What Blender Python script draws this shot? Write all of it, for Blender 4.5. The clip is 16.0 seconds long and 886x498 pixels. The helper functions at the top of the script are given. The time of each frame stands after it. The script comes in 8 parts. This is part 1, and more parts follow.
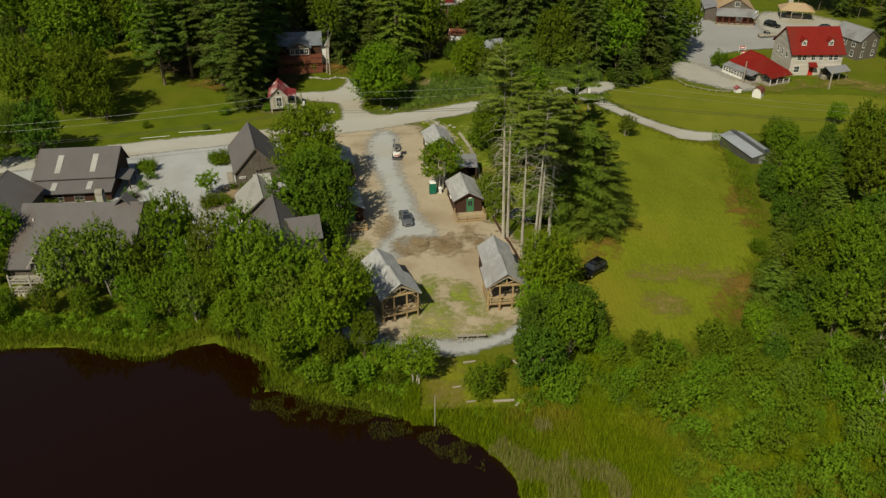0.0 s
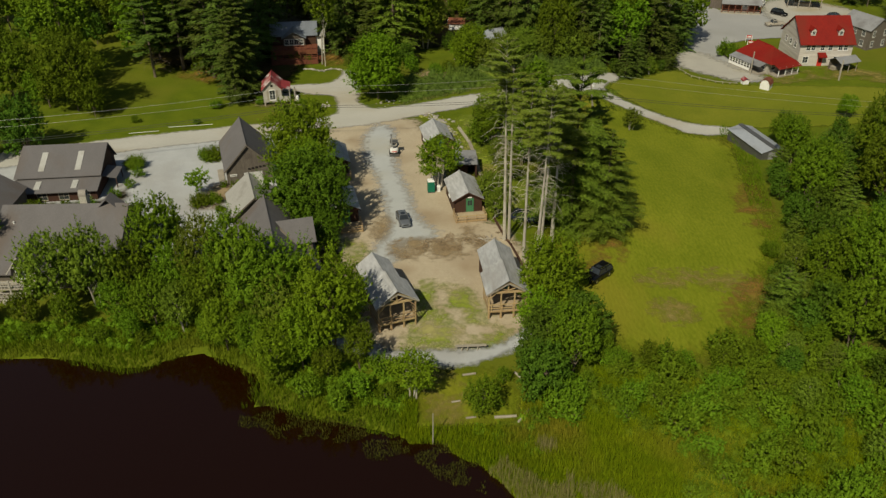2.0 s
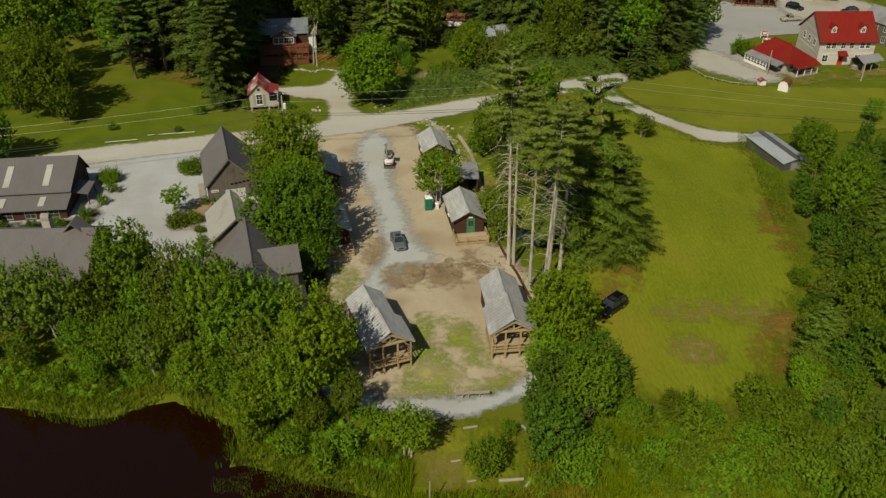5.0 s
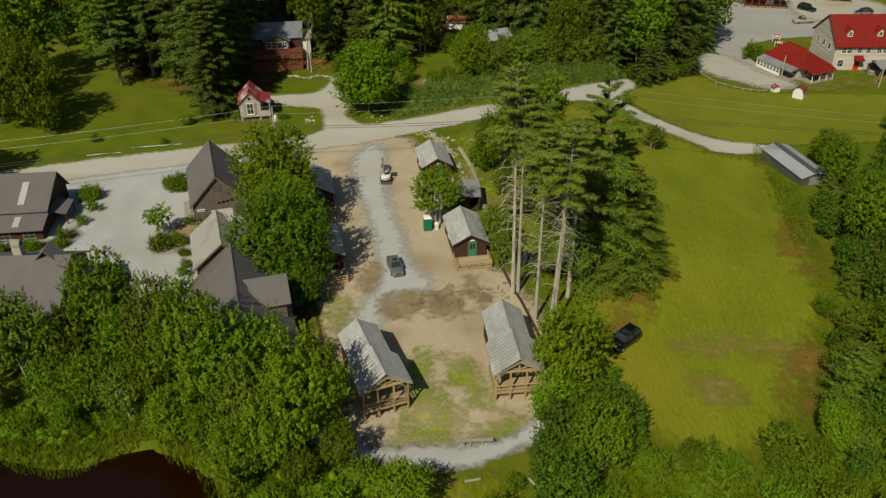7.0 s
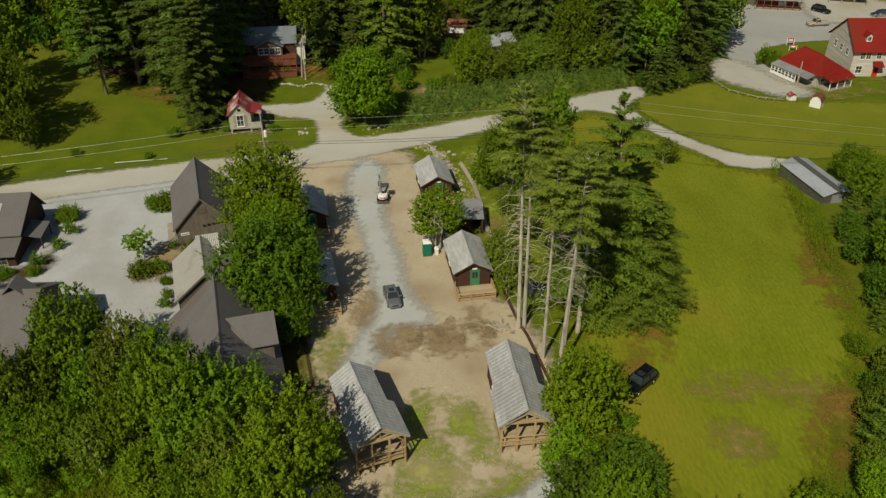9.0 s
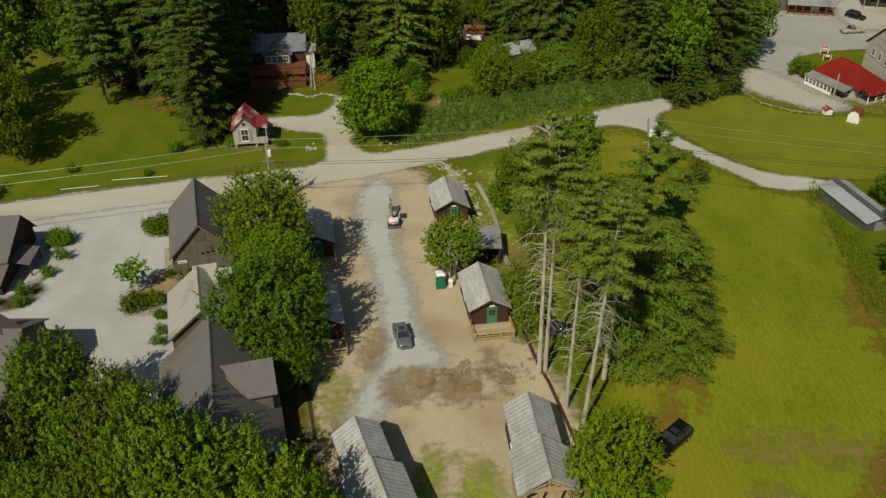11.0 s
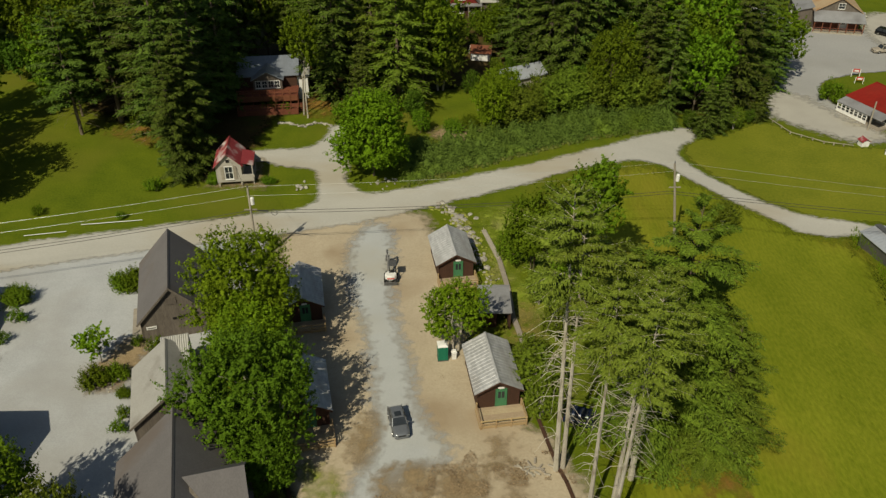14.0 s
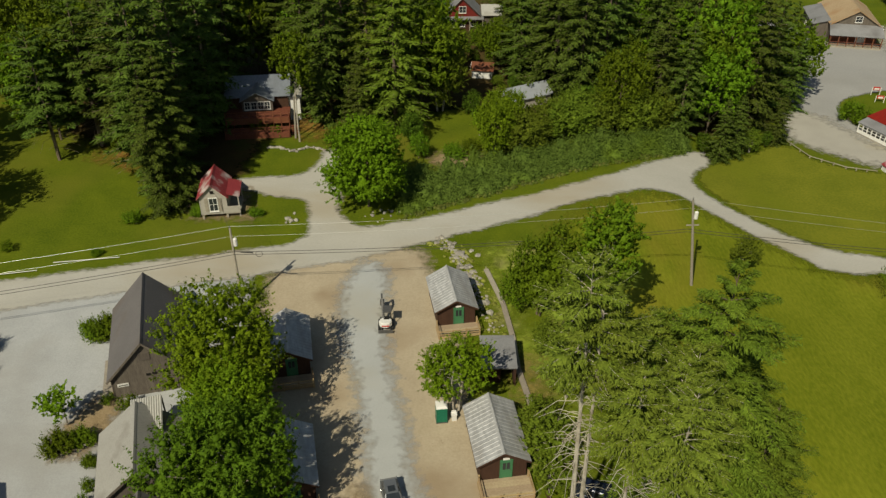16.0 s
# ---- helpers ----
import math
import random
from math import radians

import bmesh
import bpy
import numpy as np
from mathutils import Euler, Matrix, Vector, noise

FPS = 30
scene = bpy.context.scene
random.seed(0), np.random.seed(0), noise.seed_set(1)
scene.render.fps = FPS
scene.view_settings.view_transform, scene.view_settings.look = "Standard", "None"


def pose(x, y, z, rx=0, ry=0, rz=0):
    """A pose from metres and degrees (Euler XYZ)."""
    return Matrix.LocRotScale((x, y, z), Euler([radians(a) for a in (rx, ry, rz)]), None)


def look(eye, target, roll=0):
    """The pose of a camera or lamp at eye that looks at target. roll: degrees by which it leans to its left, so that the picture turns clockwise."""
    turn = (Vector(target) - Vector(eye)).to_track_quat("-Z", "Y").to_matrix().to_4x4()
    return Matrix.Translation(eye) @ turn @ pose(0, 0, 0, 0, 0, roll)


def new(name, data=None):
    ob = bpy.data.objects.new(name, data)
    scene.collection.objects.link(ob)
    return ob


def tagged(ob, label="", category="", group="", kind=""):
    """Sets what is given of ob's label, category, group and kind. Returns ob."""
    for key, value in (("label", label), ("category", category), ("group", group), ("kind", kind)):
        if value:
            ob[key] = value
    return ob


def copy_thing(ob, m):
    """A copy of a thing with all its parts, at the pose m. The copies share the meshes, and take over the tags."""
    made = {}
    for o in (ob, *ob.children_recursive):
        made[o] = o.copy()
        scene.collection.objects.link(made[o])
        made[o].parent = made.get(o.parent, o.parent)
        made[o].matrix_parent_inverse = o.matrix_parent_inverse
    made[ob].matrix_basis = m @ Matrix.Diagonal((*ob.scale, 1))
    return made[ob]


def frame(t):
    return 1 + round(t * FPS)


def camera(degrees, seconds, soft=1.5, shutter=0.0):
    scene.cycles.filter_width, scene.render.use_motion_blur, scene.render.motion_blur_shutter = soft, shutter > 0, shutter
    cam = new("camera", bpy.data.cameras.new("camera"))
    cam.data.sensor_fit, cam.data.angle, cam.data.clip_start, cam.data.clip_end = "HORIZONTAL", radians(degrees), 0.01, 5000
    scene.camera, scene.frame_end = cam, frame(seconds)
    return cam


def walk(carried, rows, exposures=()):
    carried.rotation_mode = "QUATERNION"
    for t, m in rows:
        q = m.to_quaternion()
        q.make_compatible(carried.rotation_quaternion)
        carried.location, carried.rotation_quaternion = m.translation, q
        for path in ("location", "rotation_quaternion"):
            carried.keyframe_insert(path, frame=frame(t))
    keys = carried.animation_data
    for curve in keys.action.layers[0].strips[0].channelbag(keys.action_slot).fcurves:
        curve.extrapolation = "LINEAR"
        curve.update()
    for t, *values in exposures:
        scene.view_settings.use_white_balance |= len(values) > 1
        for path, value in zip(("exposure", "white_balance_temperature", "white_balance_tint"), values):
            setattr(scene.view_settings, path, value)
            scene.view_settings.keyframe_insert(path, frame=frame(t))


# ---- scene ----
import itertools
cam = camera(57.3, 16.0, soft=1.4)
METRES, EYE, TILT, LEAN, TURN = 59.43, 56.4, 0.0, 0.0, 0.0
ROWS = [
    (0.0, 0.0, 0.0, 0.0, 0.03, -30.66, -0.05),
    (0.5, 0.0004, 0.0183, -0.001, 0.02, -30.96, -0.05),
    (1.0, 0.0007, 0.0376, -0.0023, 0.0, -31.26, -0.05),
    (1.5, 0.0013, 0.0588, -0.0035, -0.02, -31.5, -0.04),
    (2.0, 0.0014, 0.0822, -0.0053, -0.03, -31.67, -0.04),
    (2.5, 0.0021, 0.1081, -0.007, -0.05, -31.87, -0.03),
    (3.0, 0.0024, 0.1356, -0.0091, -0.04, -32.05, -0.03),
    (3.5, 0.0029, 0.1647, -0.0109, -0.05, -32.25, -0.03),
    (4.0, 0.0033, 0.1951, -0.0125, -0.07, -32.42, -0.03),
    (6.5, 0.0041, 0.3487, -0.019, -0.07, -32.93, -0.03),
    (7.0, 0.0042, 0.3802, -0.0207, -0.07, -33.05, -0.03),
    (7.5, 0.0042, 0.4123, -0.0222, -0.08, -33.16, -0.04),
    (8.0, 0.0044, 0.4447, -0.0235, -0.06, -33.27, -0.02),
    (8.5, 0.0042, 0.4776, -0.0249, -0.06, -33.37, -0.02),
    (9.0, 0.0044, 0.5107, -0.0265, -0.04, -33.48, -0.02),
    (11.5, 0.0007, 0.6801, -0.0323, 1.26, -33.89, 0.05),
    (12.0, 0.0005, 0.7152, -0.0336, 1.33, -33.91, 0.04),
    (12.5, 0.0001, 0.7506, -0.034, 1.34, -33.91, 0.04),
    (13.0, -0.0002, 0.7861, -0.035, 1.36, -33.9, 0.02),
    (13.5, -0.0008, 0.8218, -0.0356, 1.37, -33.92, 0.01),
    (14.0, -0.0013, 0.8573, -0.0361, 1.37, -33.92, 0.01),
    (14.5, -0.0014, 0.893, -0.0372, 1.39, -33.92, 0.02),
    (15.0, -0.0019, 0.9286, -0.0378, 1.38, -33.93, 0.04),
    (15.5, -0.0024, 0.9645, -0.0383, 1.39, -33.92, 0.02),
    (16.0, -0.0028, 0.9989, -0.0397, 1.41, -33.84, -0.01),
]
# one steady exposure: warm, slightly green film tint
EXPOSURES = [(0.0, 0.09, 7250, 1), (16.0, 0.09, 7250, 1)]
walk(cam, [(t, pose(0, 0, EYE, TILT, LEAN, TURN) @ pose(METRES * x, METRES * y, METRES * z, 90 + pitch, roll, yaw)) for t, x, y, z, yaw, pitch, roll in ROWS], EXPOSURES)

# ---- light ----
SUN_EL, SUN_AZ = radians(46), math.atan2(-0.43, -0.90)   # towards the sun: low x, low y
world = bpy.data.worlds.new("sky")
scene.world = world
world.use_nodes = True
wn = world.node_tree.nodes
sky = wn.new("ShaderNodeTexSky")
sky.sky_type, sky.sun_disc, sky.sun_elevation, sky.sun_rotation = "NISHITA", False, SUN_EL, SUN_AZ % (2 * math.pi)
wn["Background"].inputs[1].default_value = 0.052
world.node_tree.links.new(sky.outputs[0], wn["Background"].inputs[0])
sun = new("sun", bpy.data.lights.new("sun", "SUN"))
sun.data.energy, sun.data.angle, sun.data.color = 3.75, radians(0.6), (1.0, 0.93, 0.82)
sun.matrix_world = look((0.43 * -100, -90, 104), (0, 0, 0))


# ---- materials ----
def material(name, a, b, scale=1.0, rough=0.8, bump=0.0, fine=8.0, c=None, big=0.12, vary=0.0, island=0.0, metal=0.0, stretch=(1, 1, 1), through_light=0.0, contrast=0.5, spec=0.3, feather=0.0, streak=0.0):
    """A surface that wavers between colours a and b at two scales, with stains of c."""
    m = bpy.data.materials.new(name)
    m.use_nodes = True
    n, ln = m.node_tree.nodes, m.node_tree.links.new
    bs = n["Principled BSDF"]
    bs.inputs["Roughness"].default_value, bs.inputs["Metallic"].default_value = rough, metal
    bs.inputs["Specular IOR Level"].default_value = spec
    co = n.new("ShaderNodeTexCoord")
    mp = n.new("ShaderNodeMapping")
    mp.inputs["Scale"].default_value = stretch
    ln(co.outputs["Object"], mp.inputs[0])

    def noisy(s, detail=5.0):
        t = n.new("ShaderNodeTexNoise")
        t.inputs["Scale"].default_value, t.inputs["Detail"].default_value = s, detail
        ln(mp.outputs[0], t.inputs["Vector"])
        return t.outputs[0]

    def ramp(src, lo, hi):
        r = n.new("ShaderNodeMapRange")
        r.inputs[1].default_value, r.inputs[2].default_value = lo, hi
        ln(src, r.inputs[0])
        return r.outputs[0]

    def mix(fac, p, q):
        x = n.new("ShaderNodeMix")
        x.data_type = "RGBA"
        if isinstance(fac, float):
            x.inputs[0].default_value = fac
        else:
            ln(fac, x.inputs[0])
        for k, v in ((6, p), (7, q)):
            if isinstance(v, tuple):
                x.inputs[k].default_value = (*v, 1)
            else:
                ln(v, x.inputs[k])
        return x.outputs[2]

    w = 0.5 * (1 - contrast) * 0.5
    grain = ramp(noisy(scale * fine), 0.25 + w, 0.75 - w)
    broad = ramp(noisy(scale), 0.3, 0.7)
    both = n.new("ShaderNodeMath")
    both.operation = "MULTIPLY_ADD"
    ln(grain, both.inputs[0])
    both.inputs[1].default_value = 0.5
    half = n.new("ShaderNodeMath")
    half.operation = "MULTIPLY"
    ln(broad, half.inputs[0])
    half.inputs[1].default_value = 0.5
    ln(half.outputs[0], both.inputs[2])
    col = mix(both.outputs[0], a, b)
    if c:
        col = mix(ramp(noisy(scale * big, 6.0), 0.5, 0.68), col, c)
    if vary or island:
        hs = n.new("ShaderNodeHueSaturation")
        ln(col, hs.inputs["Color"])
        ob = n.new("ShaderNodeObjectInfo").outputs["Random"]
        ge = n.new("ShaderNodeNewGeometry").outputs["Random Per Island"]
        v1 = n.new("ShaderNodeMapRange")
        v1.inputs[3].default_value, v1.inputs[4].default_value = 1 - vary, 1 + vary
        ln(ob, v1.inputs[0])
        v2 = n.new("ShaderNodeMapRange")
        v2.inputs[3].default_value, v2.inputs[4].default_value = 1 - island, 1 + island
        ln(ge, v2.inputs[0])
        pr = n.new("ShaderNodeMath")
        pr.operation = "MULTIPLY"
        ln(v1.outputs[0], pr.inputs[0])
        ln(v2.outputs[0], pr.inputs[1])
        ln(pr.outputs[0], hs.inputs["Value"])
        hv = n.new("ShaderNodeMapRange")
        hv.inputs[3].default_value, hv.inputs[4].default_value = 0.5 - vary * 0.07, 0.5 + vary * 0.07
        ln(ob, hv.inputs[0])
        ln(hv.outputs[0], hs.inputs["Hue"])
        col = hs.outputs[0]
    if streak:
        wv = n.new("ShaderNodeTexWave")
        wv.inputs["Scale"].default_value, wv.inputs["Distortion"].default_value, wv.inputs["Detail"].default_value = 0.5, 16.0, 3.0
        wv.inputs["Detail Scale"].default_value = 0.35
        ln(co.outputs["Object"], wv.inputs["Vector"])
        sk = n.new("ShaderNodeHueSaturation")
        ln(col, sk.inputs["Color"])
        ln(ramp(wv.outputs["Fac"], 0.0, 1.0), sk.inputs["Value"])
        sk.inputs["Fac"].default_value = streak
        col = sk.outputs[0]
    ln(col, bs.inputs["Base Color"])
    if bump:
        bp = n.new("ShaderNodeBump")
        bp.inputs["Strength"].default_value, bp.inputs["Distance"].default_value = 0.6, bump
        ln(noisy(scale * fine), bp.inputs["Height"])
        ln(bp.outputs[0], bs.inputs["Normal"])
    if through_light:
        tr = n.new("ShaderNodeBsdfTranslucent")
        ln(col, tr.inputs[0])
        ms = n.new("ShaderNodeMixShader")
        ms.inputs[0].default_value = through_light
        ln(bs.outputs[0], ms.inputs[1])
        ln(tr.outputs[0], ms.inputs[2])
        ln(ms.outputs[0], n["Material Output"].inputs[0])
    if feather:
        at = n.new("ShaderNodeAttribute")
        at.attribute_name = "edge"
        ad = n.new("ShaderNodeMath")
        ad.operation = "MULTIPLY_ADD"
        sh = n.new("ShaderNodeMath")
        sh.operation = "SUBTRACT"
        ln(noisy(1.3 / stretch[0], 8.0), sh.inputs[0])
        sh.inputs[1].default_value = 0.5
        ln(sh.outputs[0], ad.inputs[0])
        ad.inputs[1].default_value = feather * 3.4
        ln(at.outputs["Fac"], ad.inputs[2])
        tp = n.new("ShaderNodeBsdfTransparent")
        ms = n.new("ShaderNodeMixShader")
        ln(ramp(ad.outputs[0], -feather, feather), ms.inputs[0])
        ln(tp.outputs[0], ms.inputs[1])
        ln(bs.outputs[0], ms.inputs[2])
        ln(ms.outputs[0], n["Material Output"].inputs[0])
    return m


GRASS = material("grass", (0.060, 0.092, 0.005), (0.130, 0.157, 0.010), 0.25, 0.95, 0.08, 16, (0.125, 0.132, 0.014), 0.16, spec=0.1, contrast=0.75)
DRIVE = material("drive_gravel", (0.355, 0.365, 0.36), (0.43, 0.44, 0.435), 0.35, 0.95, 0.02, 22, (0.38, 0.37, 0.33), 0.3, spec=0.2, feather=1.0)
YOUNG = material("young_grass", (0.15, 0.215, 0.014), (0.27, 0.30, 0.05), 0.5, 0.95, 0.05, 10, (0.34, 0.31, 0.12), 0.4, spec=0.1, feather=1.5)
MEADOW = material("meadow_grass", (0.114, 0.146, 0.007), (0.208, 0.226, 0.018), 0.22, 0.95, 0.10, 16, (0.225, 0.195, 0.022), 0.3, stretch=(1.0, 0.42, 1.0), spec=0.1, feather=2.0, contrast=0.75, streak=0.07)
FIELD = material("field_grass", (0.105, 0.128, 0.010), (0.195, 0.198, 0.020), 0.2, 0.95, 0.08, 16, (0.125, 0.150, 0.010), 0.25, spec=0.1, feather=0.5, contrast=0.75)
BARE = material("bare_meadow_soil", (0.22, 0.175, 0.045), (0.28, 0.22, 0.075), 0.5, 0.95, 0.05, 8, (0.17, 0.17, 0.02), 0.5, spec=0.1, feather=1.6)
RUSTY = material("rusty_dry_grass", (0.19, 0.105, 0.022), (0.24, 0.145, 0.035), 0.5, 0.95, 0.05, 8, (0.15, 0.15, 0.02), 0.5, spec=0.1, feather=1.4)
GRAVEL = material("pale_gravel", (0.335, 0.342, 0.345), (0.44, 0.448, 0.45), 0.35, 0.95, 0.02, 22, (0.31, 0.30, 0.285), 0.18, spec=0.2, feather=0.5)
ROADG = material("road_gravel", (0.38, 0.366, 0.325), (0.455, 0.438, 0.395), 0.3, 0.95, 0.02, 22, (0.37, 0.33, 0.26), 0.3, stretch=(0.5, 1, 1), spec=0.2, feather=0.4)
DIRT = material("sandy_dirt", (0.355, 0.292, 0.205), (0.465, 0.392, 0.285), 0.3, 0.95, 0.03, 16, (0.31, 0.24, 0.16), 0.5, spec=0.15, feather=0.9, contrast=0.7)
MULCH = material("brown_mulch", (0.22, 0.155, 0.085), (0.34, 0.260, 0.155), 0.6, 0.95, 0.05, 10, spec=0.1, feather=1.2)
# dark leaf litter; its colour also stands in for shade beside the barn
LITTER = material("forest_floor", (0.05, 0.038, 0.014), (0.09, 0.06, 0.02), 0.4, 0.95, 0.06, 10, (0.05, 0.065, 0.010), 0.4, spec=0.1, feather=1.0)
BOG = material("marsh_soil", (0.065, 0.10, 0.006), (0.11, 0.14, 0.010), 0.6, 0.95, 0.06, 10, (0.09, 0.08, 0.015), 0.5, spec=0.1, feather=0.8)
TARMAC = material("worn_asphalt", (0.285, 0.282, 0.275), (0.345, 0.34, 0.33), 0.15, 0.9, 0.01, 20, (0.265, 0.26, 0.245), 0.3, spec=0.2, feather=0.3)
LEAF = material("leaves", (0.0784, 0.139, 0.00733), (0.133, 0.199, 0.0105), 0.5, 0.7, 0, 6, vary=0.28, island=0.2, through_light=0.14, spec=0.1)
LEAF_DEEP = material("deep_green_leaves", (0.0513, 0.1025, 0.00873), (0.0855, 0.1446, 0.01164), 0.5, 0.7, 0, 6, vary=0.2, island=0.2, through_light=0.10, spec=0.1)
LEAF_LIGHT = material("light_leaves", (0.111, 0.189, 0.00838), (0.165, 0.255, 0.0126), 0.5, 0.7, 0, 6, vary=0.18, island=0.2, through_light=0.14, spec=0.1)
LEAF_OLIVE = material("olive_leaves", (0.0961, 0.144, 0.0126), (0.149, 0.194, 0.0189), 0.5, 0.7, 0, 6, vary=0.2, island=0.2, through_light=0.14, spec=0.1)
LEAF_MARSH = material("marsh_shrub_leaves", (0.0924, 0.163, 0.00864), (0.147, 0.222, 0.013), 0.5, 0.7, 0, 6, vary=0.2, island=0.2, through_light=0.16, spec=0.1)
LEAF_SHADE = material("shade_tree_leaves", (0.0613, 0.123, 0.00737), (0.0988, 0.171, 0.0111), 0.5, 0.7, 0, 6, vary=0.2, island=0.2, through_light=0.14, spec=0.1)
LEAF_FRESH = material("fresh_green_leaves", (0.095, 0.204, 0.009), (0.143, 0.276, 0.012), 0.5, 0.7, 0, 6, vary=0.15, island=0.2, through_light=0.14, spec=0.1)
LEAF_BLUE = material("grey_green_shrub_leaves", (0.073, 0.121, 0.019), (0.115, 0.166, 0.029), 0.5, 0.7, 0, 6, (0.10, 0.15, 0.015), 0.25, island=0.2, through_light=0.10, spec=0.1)
NEEDLE = material("needles", (0.052, 0.084, 0.012), (0.089, 0.124, 0.017), 0.5, 0.7, 0, 6, vary=0.25, island=0.30, through_light=0.1, spec=0.1)
NEEDLE_FULL = material("green_pine_needles", (0.085, 0.136, 0.013), (0.136, 0.188, 0.020), 0.5, 0.7, 0, 6, vary=0.18, island=0.30, through_light=0.13, spec=0.1)
NEEDLE_PALE = material("pale_pine_needles", (0.118, 0.168, 0.020), (0.180, 0.226, 0.031), 0.5, 0.7, 0, 6, vary=0.15, island=0.30, through_light=0.15, spec=0.1)
REED = material("reeds", (0.17, 0.26, 0.008), (0.28, 0.34, 0.013), 0.3, 0.8, 0, 8, (0.32, 0.30, 0.03), 0.3, vary=0.1, island=0.25, through_light=0.35, spec=0.1)
LAKE_REED = material("shore_grass", (0.085, 0.157, 0.005), (0.140, 0.200, 0.008), 0.3, 0.8, 0, 8, (0.19, 0.21, 0.02), 0.3, vary=0.1, island=0.25, through_light=0.3, spec=0.1)
WEED = material("water_weed", (0.05, 0.06, 0.008), (0.10, 0.105, 0.014), 0.8, 0.8, 0, 8, island=0.3, through_light=0.15, spec=0.1)
DRYREED = material("dry_reeds", (0.26, 0.24, 0.08), (0.38, 0.33, 0.14), 0.4, 0.8, 0, 8, island=0.25, through_light=0.25, spec=0.1)
BARK = material("bark", (0.10, 0.075, 0.05), (0.19, 0.15, 0.11), 1.2, 0.95, 0.02, 8, vary=0.2)
PALE_BARK = material("pale_pine_bark", (0.33, 0.295, 0.24), (0.47, 0.43, 0.365), 0.9, 0.95, 0.02, 8, (0.24, 0.2, 0.15), 0.6, vary=0.1)
METAL_ROOF = material("galvanised_roof", (0.295, 0.295, 0.30), (0.50, 0.50, 0.505), 0.6, 0.5, 0, 5, (0.30, 0.285, 0.27), 0.7, metal=0.2, vary=0.06, stretch=(1, 0.3, 1))
BROWN_ROOF = material("brown_shingle_roof", (0.112, 0.104, 0.105), (0.146, 0.136, 0.137), 0.6, 0.85, 0.01, 14, (0.12, 0.10, 0.09), 0.4, stretch=(0.4, 1, 1))
LINK_ROOF = material("faded_grey_roof", (0.275, 0.265, 0.245), (0.35, 0.34, 0.315), 0.6, 0.75, 0, 12, (0.17, 0.15, 0.13), 0.4)
GREY_ROOF = material("grey_roof", (0.19, 0.19, 0.195), (0.26, 0.26, 0.27), 0.6, 0.7, 0, 10, (0.15, 0.145, 0.145), 0.4)
BLUE_ROOF = material("blue_grey_metal_roof", (0.19, 0.215, 0.25), (0.26, 0.285, 0.325), 0.5, 0.4, 0, 8, (0.16, 0.17, 0.19), 0.4, metal=0.2, stretch=(1, 0.3, 1))
RED_ROOF = material("red_metal_roof", (0.155, 0.006, 0.003), (0.215, 0.010, 0.004), 0.4, 0.65, 0, 8, (0.15, 0.018, 0.008), 0.4, stretch=(1, 0.3, 1))
TAN_ROOF = material("rusty_tan_roof", (0.36, 0.255, 0.15), (0.45, 0.335, 0.21), 0.5, 0.7, 0, 8, (0.34, 0.2, 0.1), 0.5)
PATCH_ROOF = material("rust_streaked_red_roof", (0.22, 0.03, 0.035), (0.28, 0.045, 0.05), 0.7, 0.55, 0, 8, (0.5, 0.46, 0.44), 0.9)
PALE_ROOF = material("pale_corrugated_roof", (0.42, 0.41, 0.38), (0.52, 0.51, 0.48), 0.7, 0.5, 0, 6, (0.36, 0.34, 0.3), 0.5, metal=0.2)
BROWN_WALL = material("dark_brown_boards", (0.045, 0.022, 0.014), (0.075, 0.036, 0.022), 1.0, 0.85, 0, 9, stretch=(3, 3, 0.25), vary=0.1)
GREY_WALL = material("weathered_grey_boards", (0.085, 0.07, 0.058), (0.16, 0.135, 0.112), 1.2, 0.9, 0.01, 8, stretch=(3, 3, 0.2), vary=0.1)
PALE_WALL = material("pale_weathered_boards", (0.33, 0.30, 0.26), (0.45, 0.42, 0.37), 1.0, 0.85, 0, 8, stretch=(0.3, 0.3, 4))
WHITE = material("white_paint", (0.66, 0.65, 0.62), (0.78, 0.77, 0.74), 1.0, 0.6, 0, 8, vary=0.05)
STONE = material("field_stone", (0.24, 0.22, 0.185), (0.40, 0.37, 0.32), 1.5, 0.9, 0.03, 5, vary=0.25)
WOOD = material("new_lumber", (0.31, 0.215, 0.11), (0.44, 0.315, 0.17), 1.0, 0.75, 0, 7, stretch=(1, 1, 1), vary=0.15)
SANDY = material("sandy_gravel", (0.335, 0.315, 0.275), (0.415, 0.395, 0.35), 0.3, 0.95, 0.02, 22, (0.33, 0.29, 0.20), 0.3, spec=0.2, feather=1.3)
SHED_ROOF = material("blue_grey_shed_roof", (0.31, 0.335, 0.375), (0.40, 0.42, 0.46), 0.7, 0.45, 0, 6, (0.28, 0.29, 0.31), 0.5, metal=0.2)
DECK_WOOD = material("worn_deck_boards", (0.31, 0.235, 0.15), (0.42, 0.33, 0.225), 1.0, 0.8, 0, 7, vary=0.12)
CHIPS = material("wood_chips", (0.15, 0.095, 0.05), (0.34, 0.25, 0.15), 0.8, 0.9, 0, 6, island=0.45)
STRAW = material("pale_straw", (0.42, 0.37, 0.22), (0.58, 0.52, 0.34), 0.8, 0.9, 0, 6, island=0.25)
OLD_WOOD = material("grey_timber", (0.24, 0.21, 0.17), (0.36, 0.32, 0.26), 1.0, 0.85, 0, 7, vary=0.15)
DEEP_RED = material("dark_red_boards", (0.13, 0.016, 0.012), (0.19, 0.026, 0.018), 1.0, 0.7, 0, 7, vary=0.1)
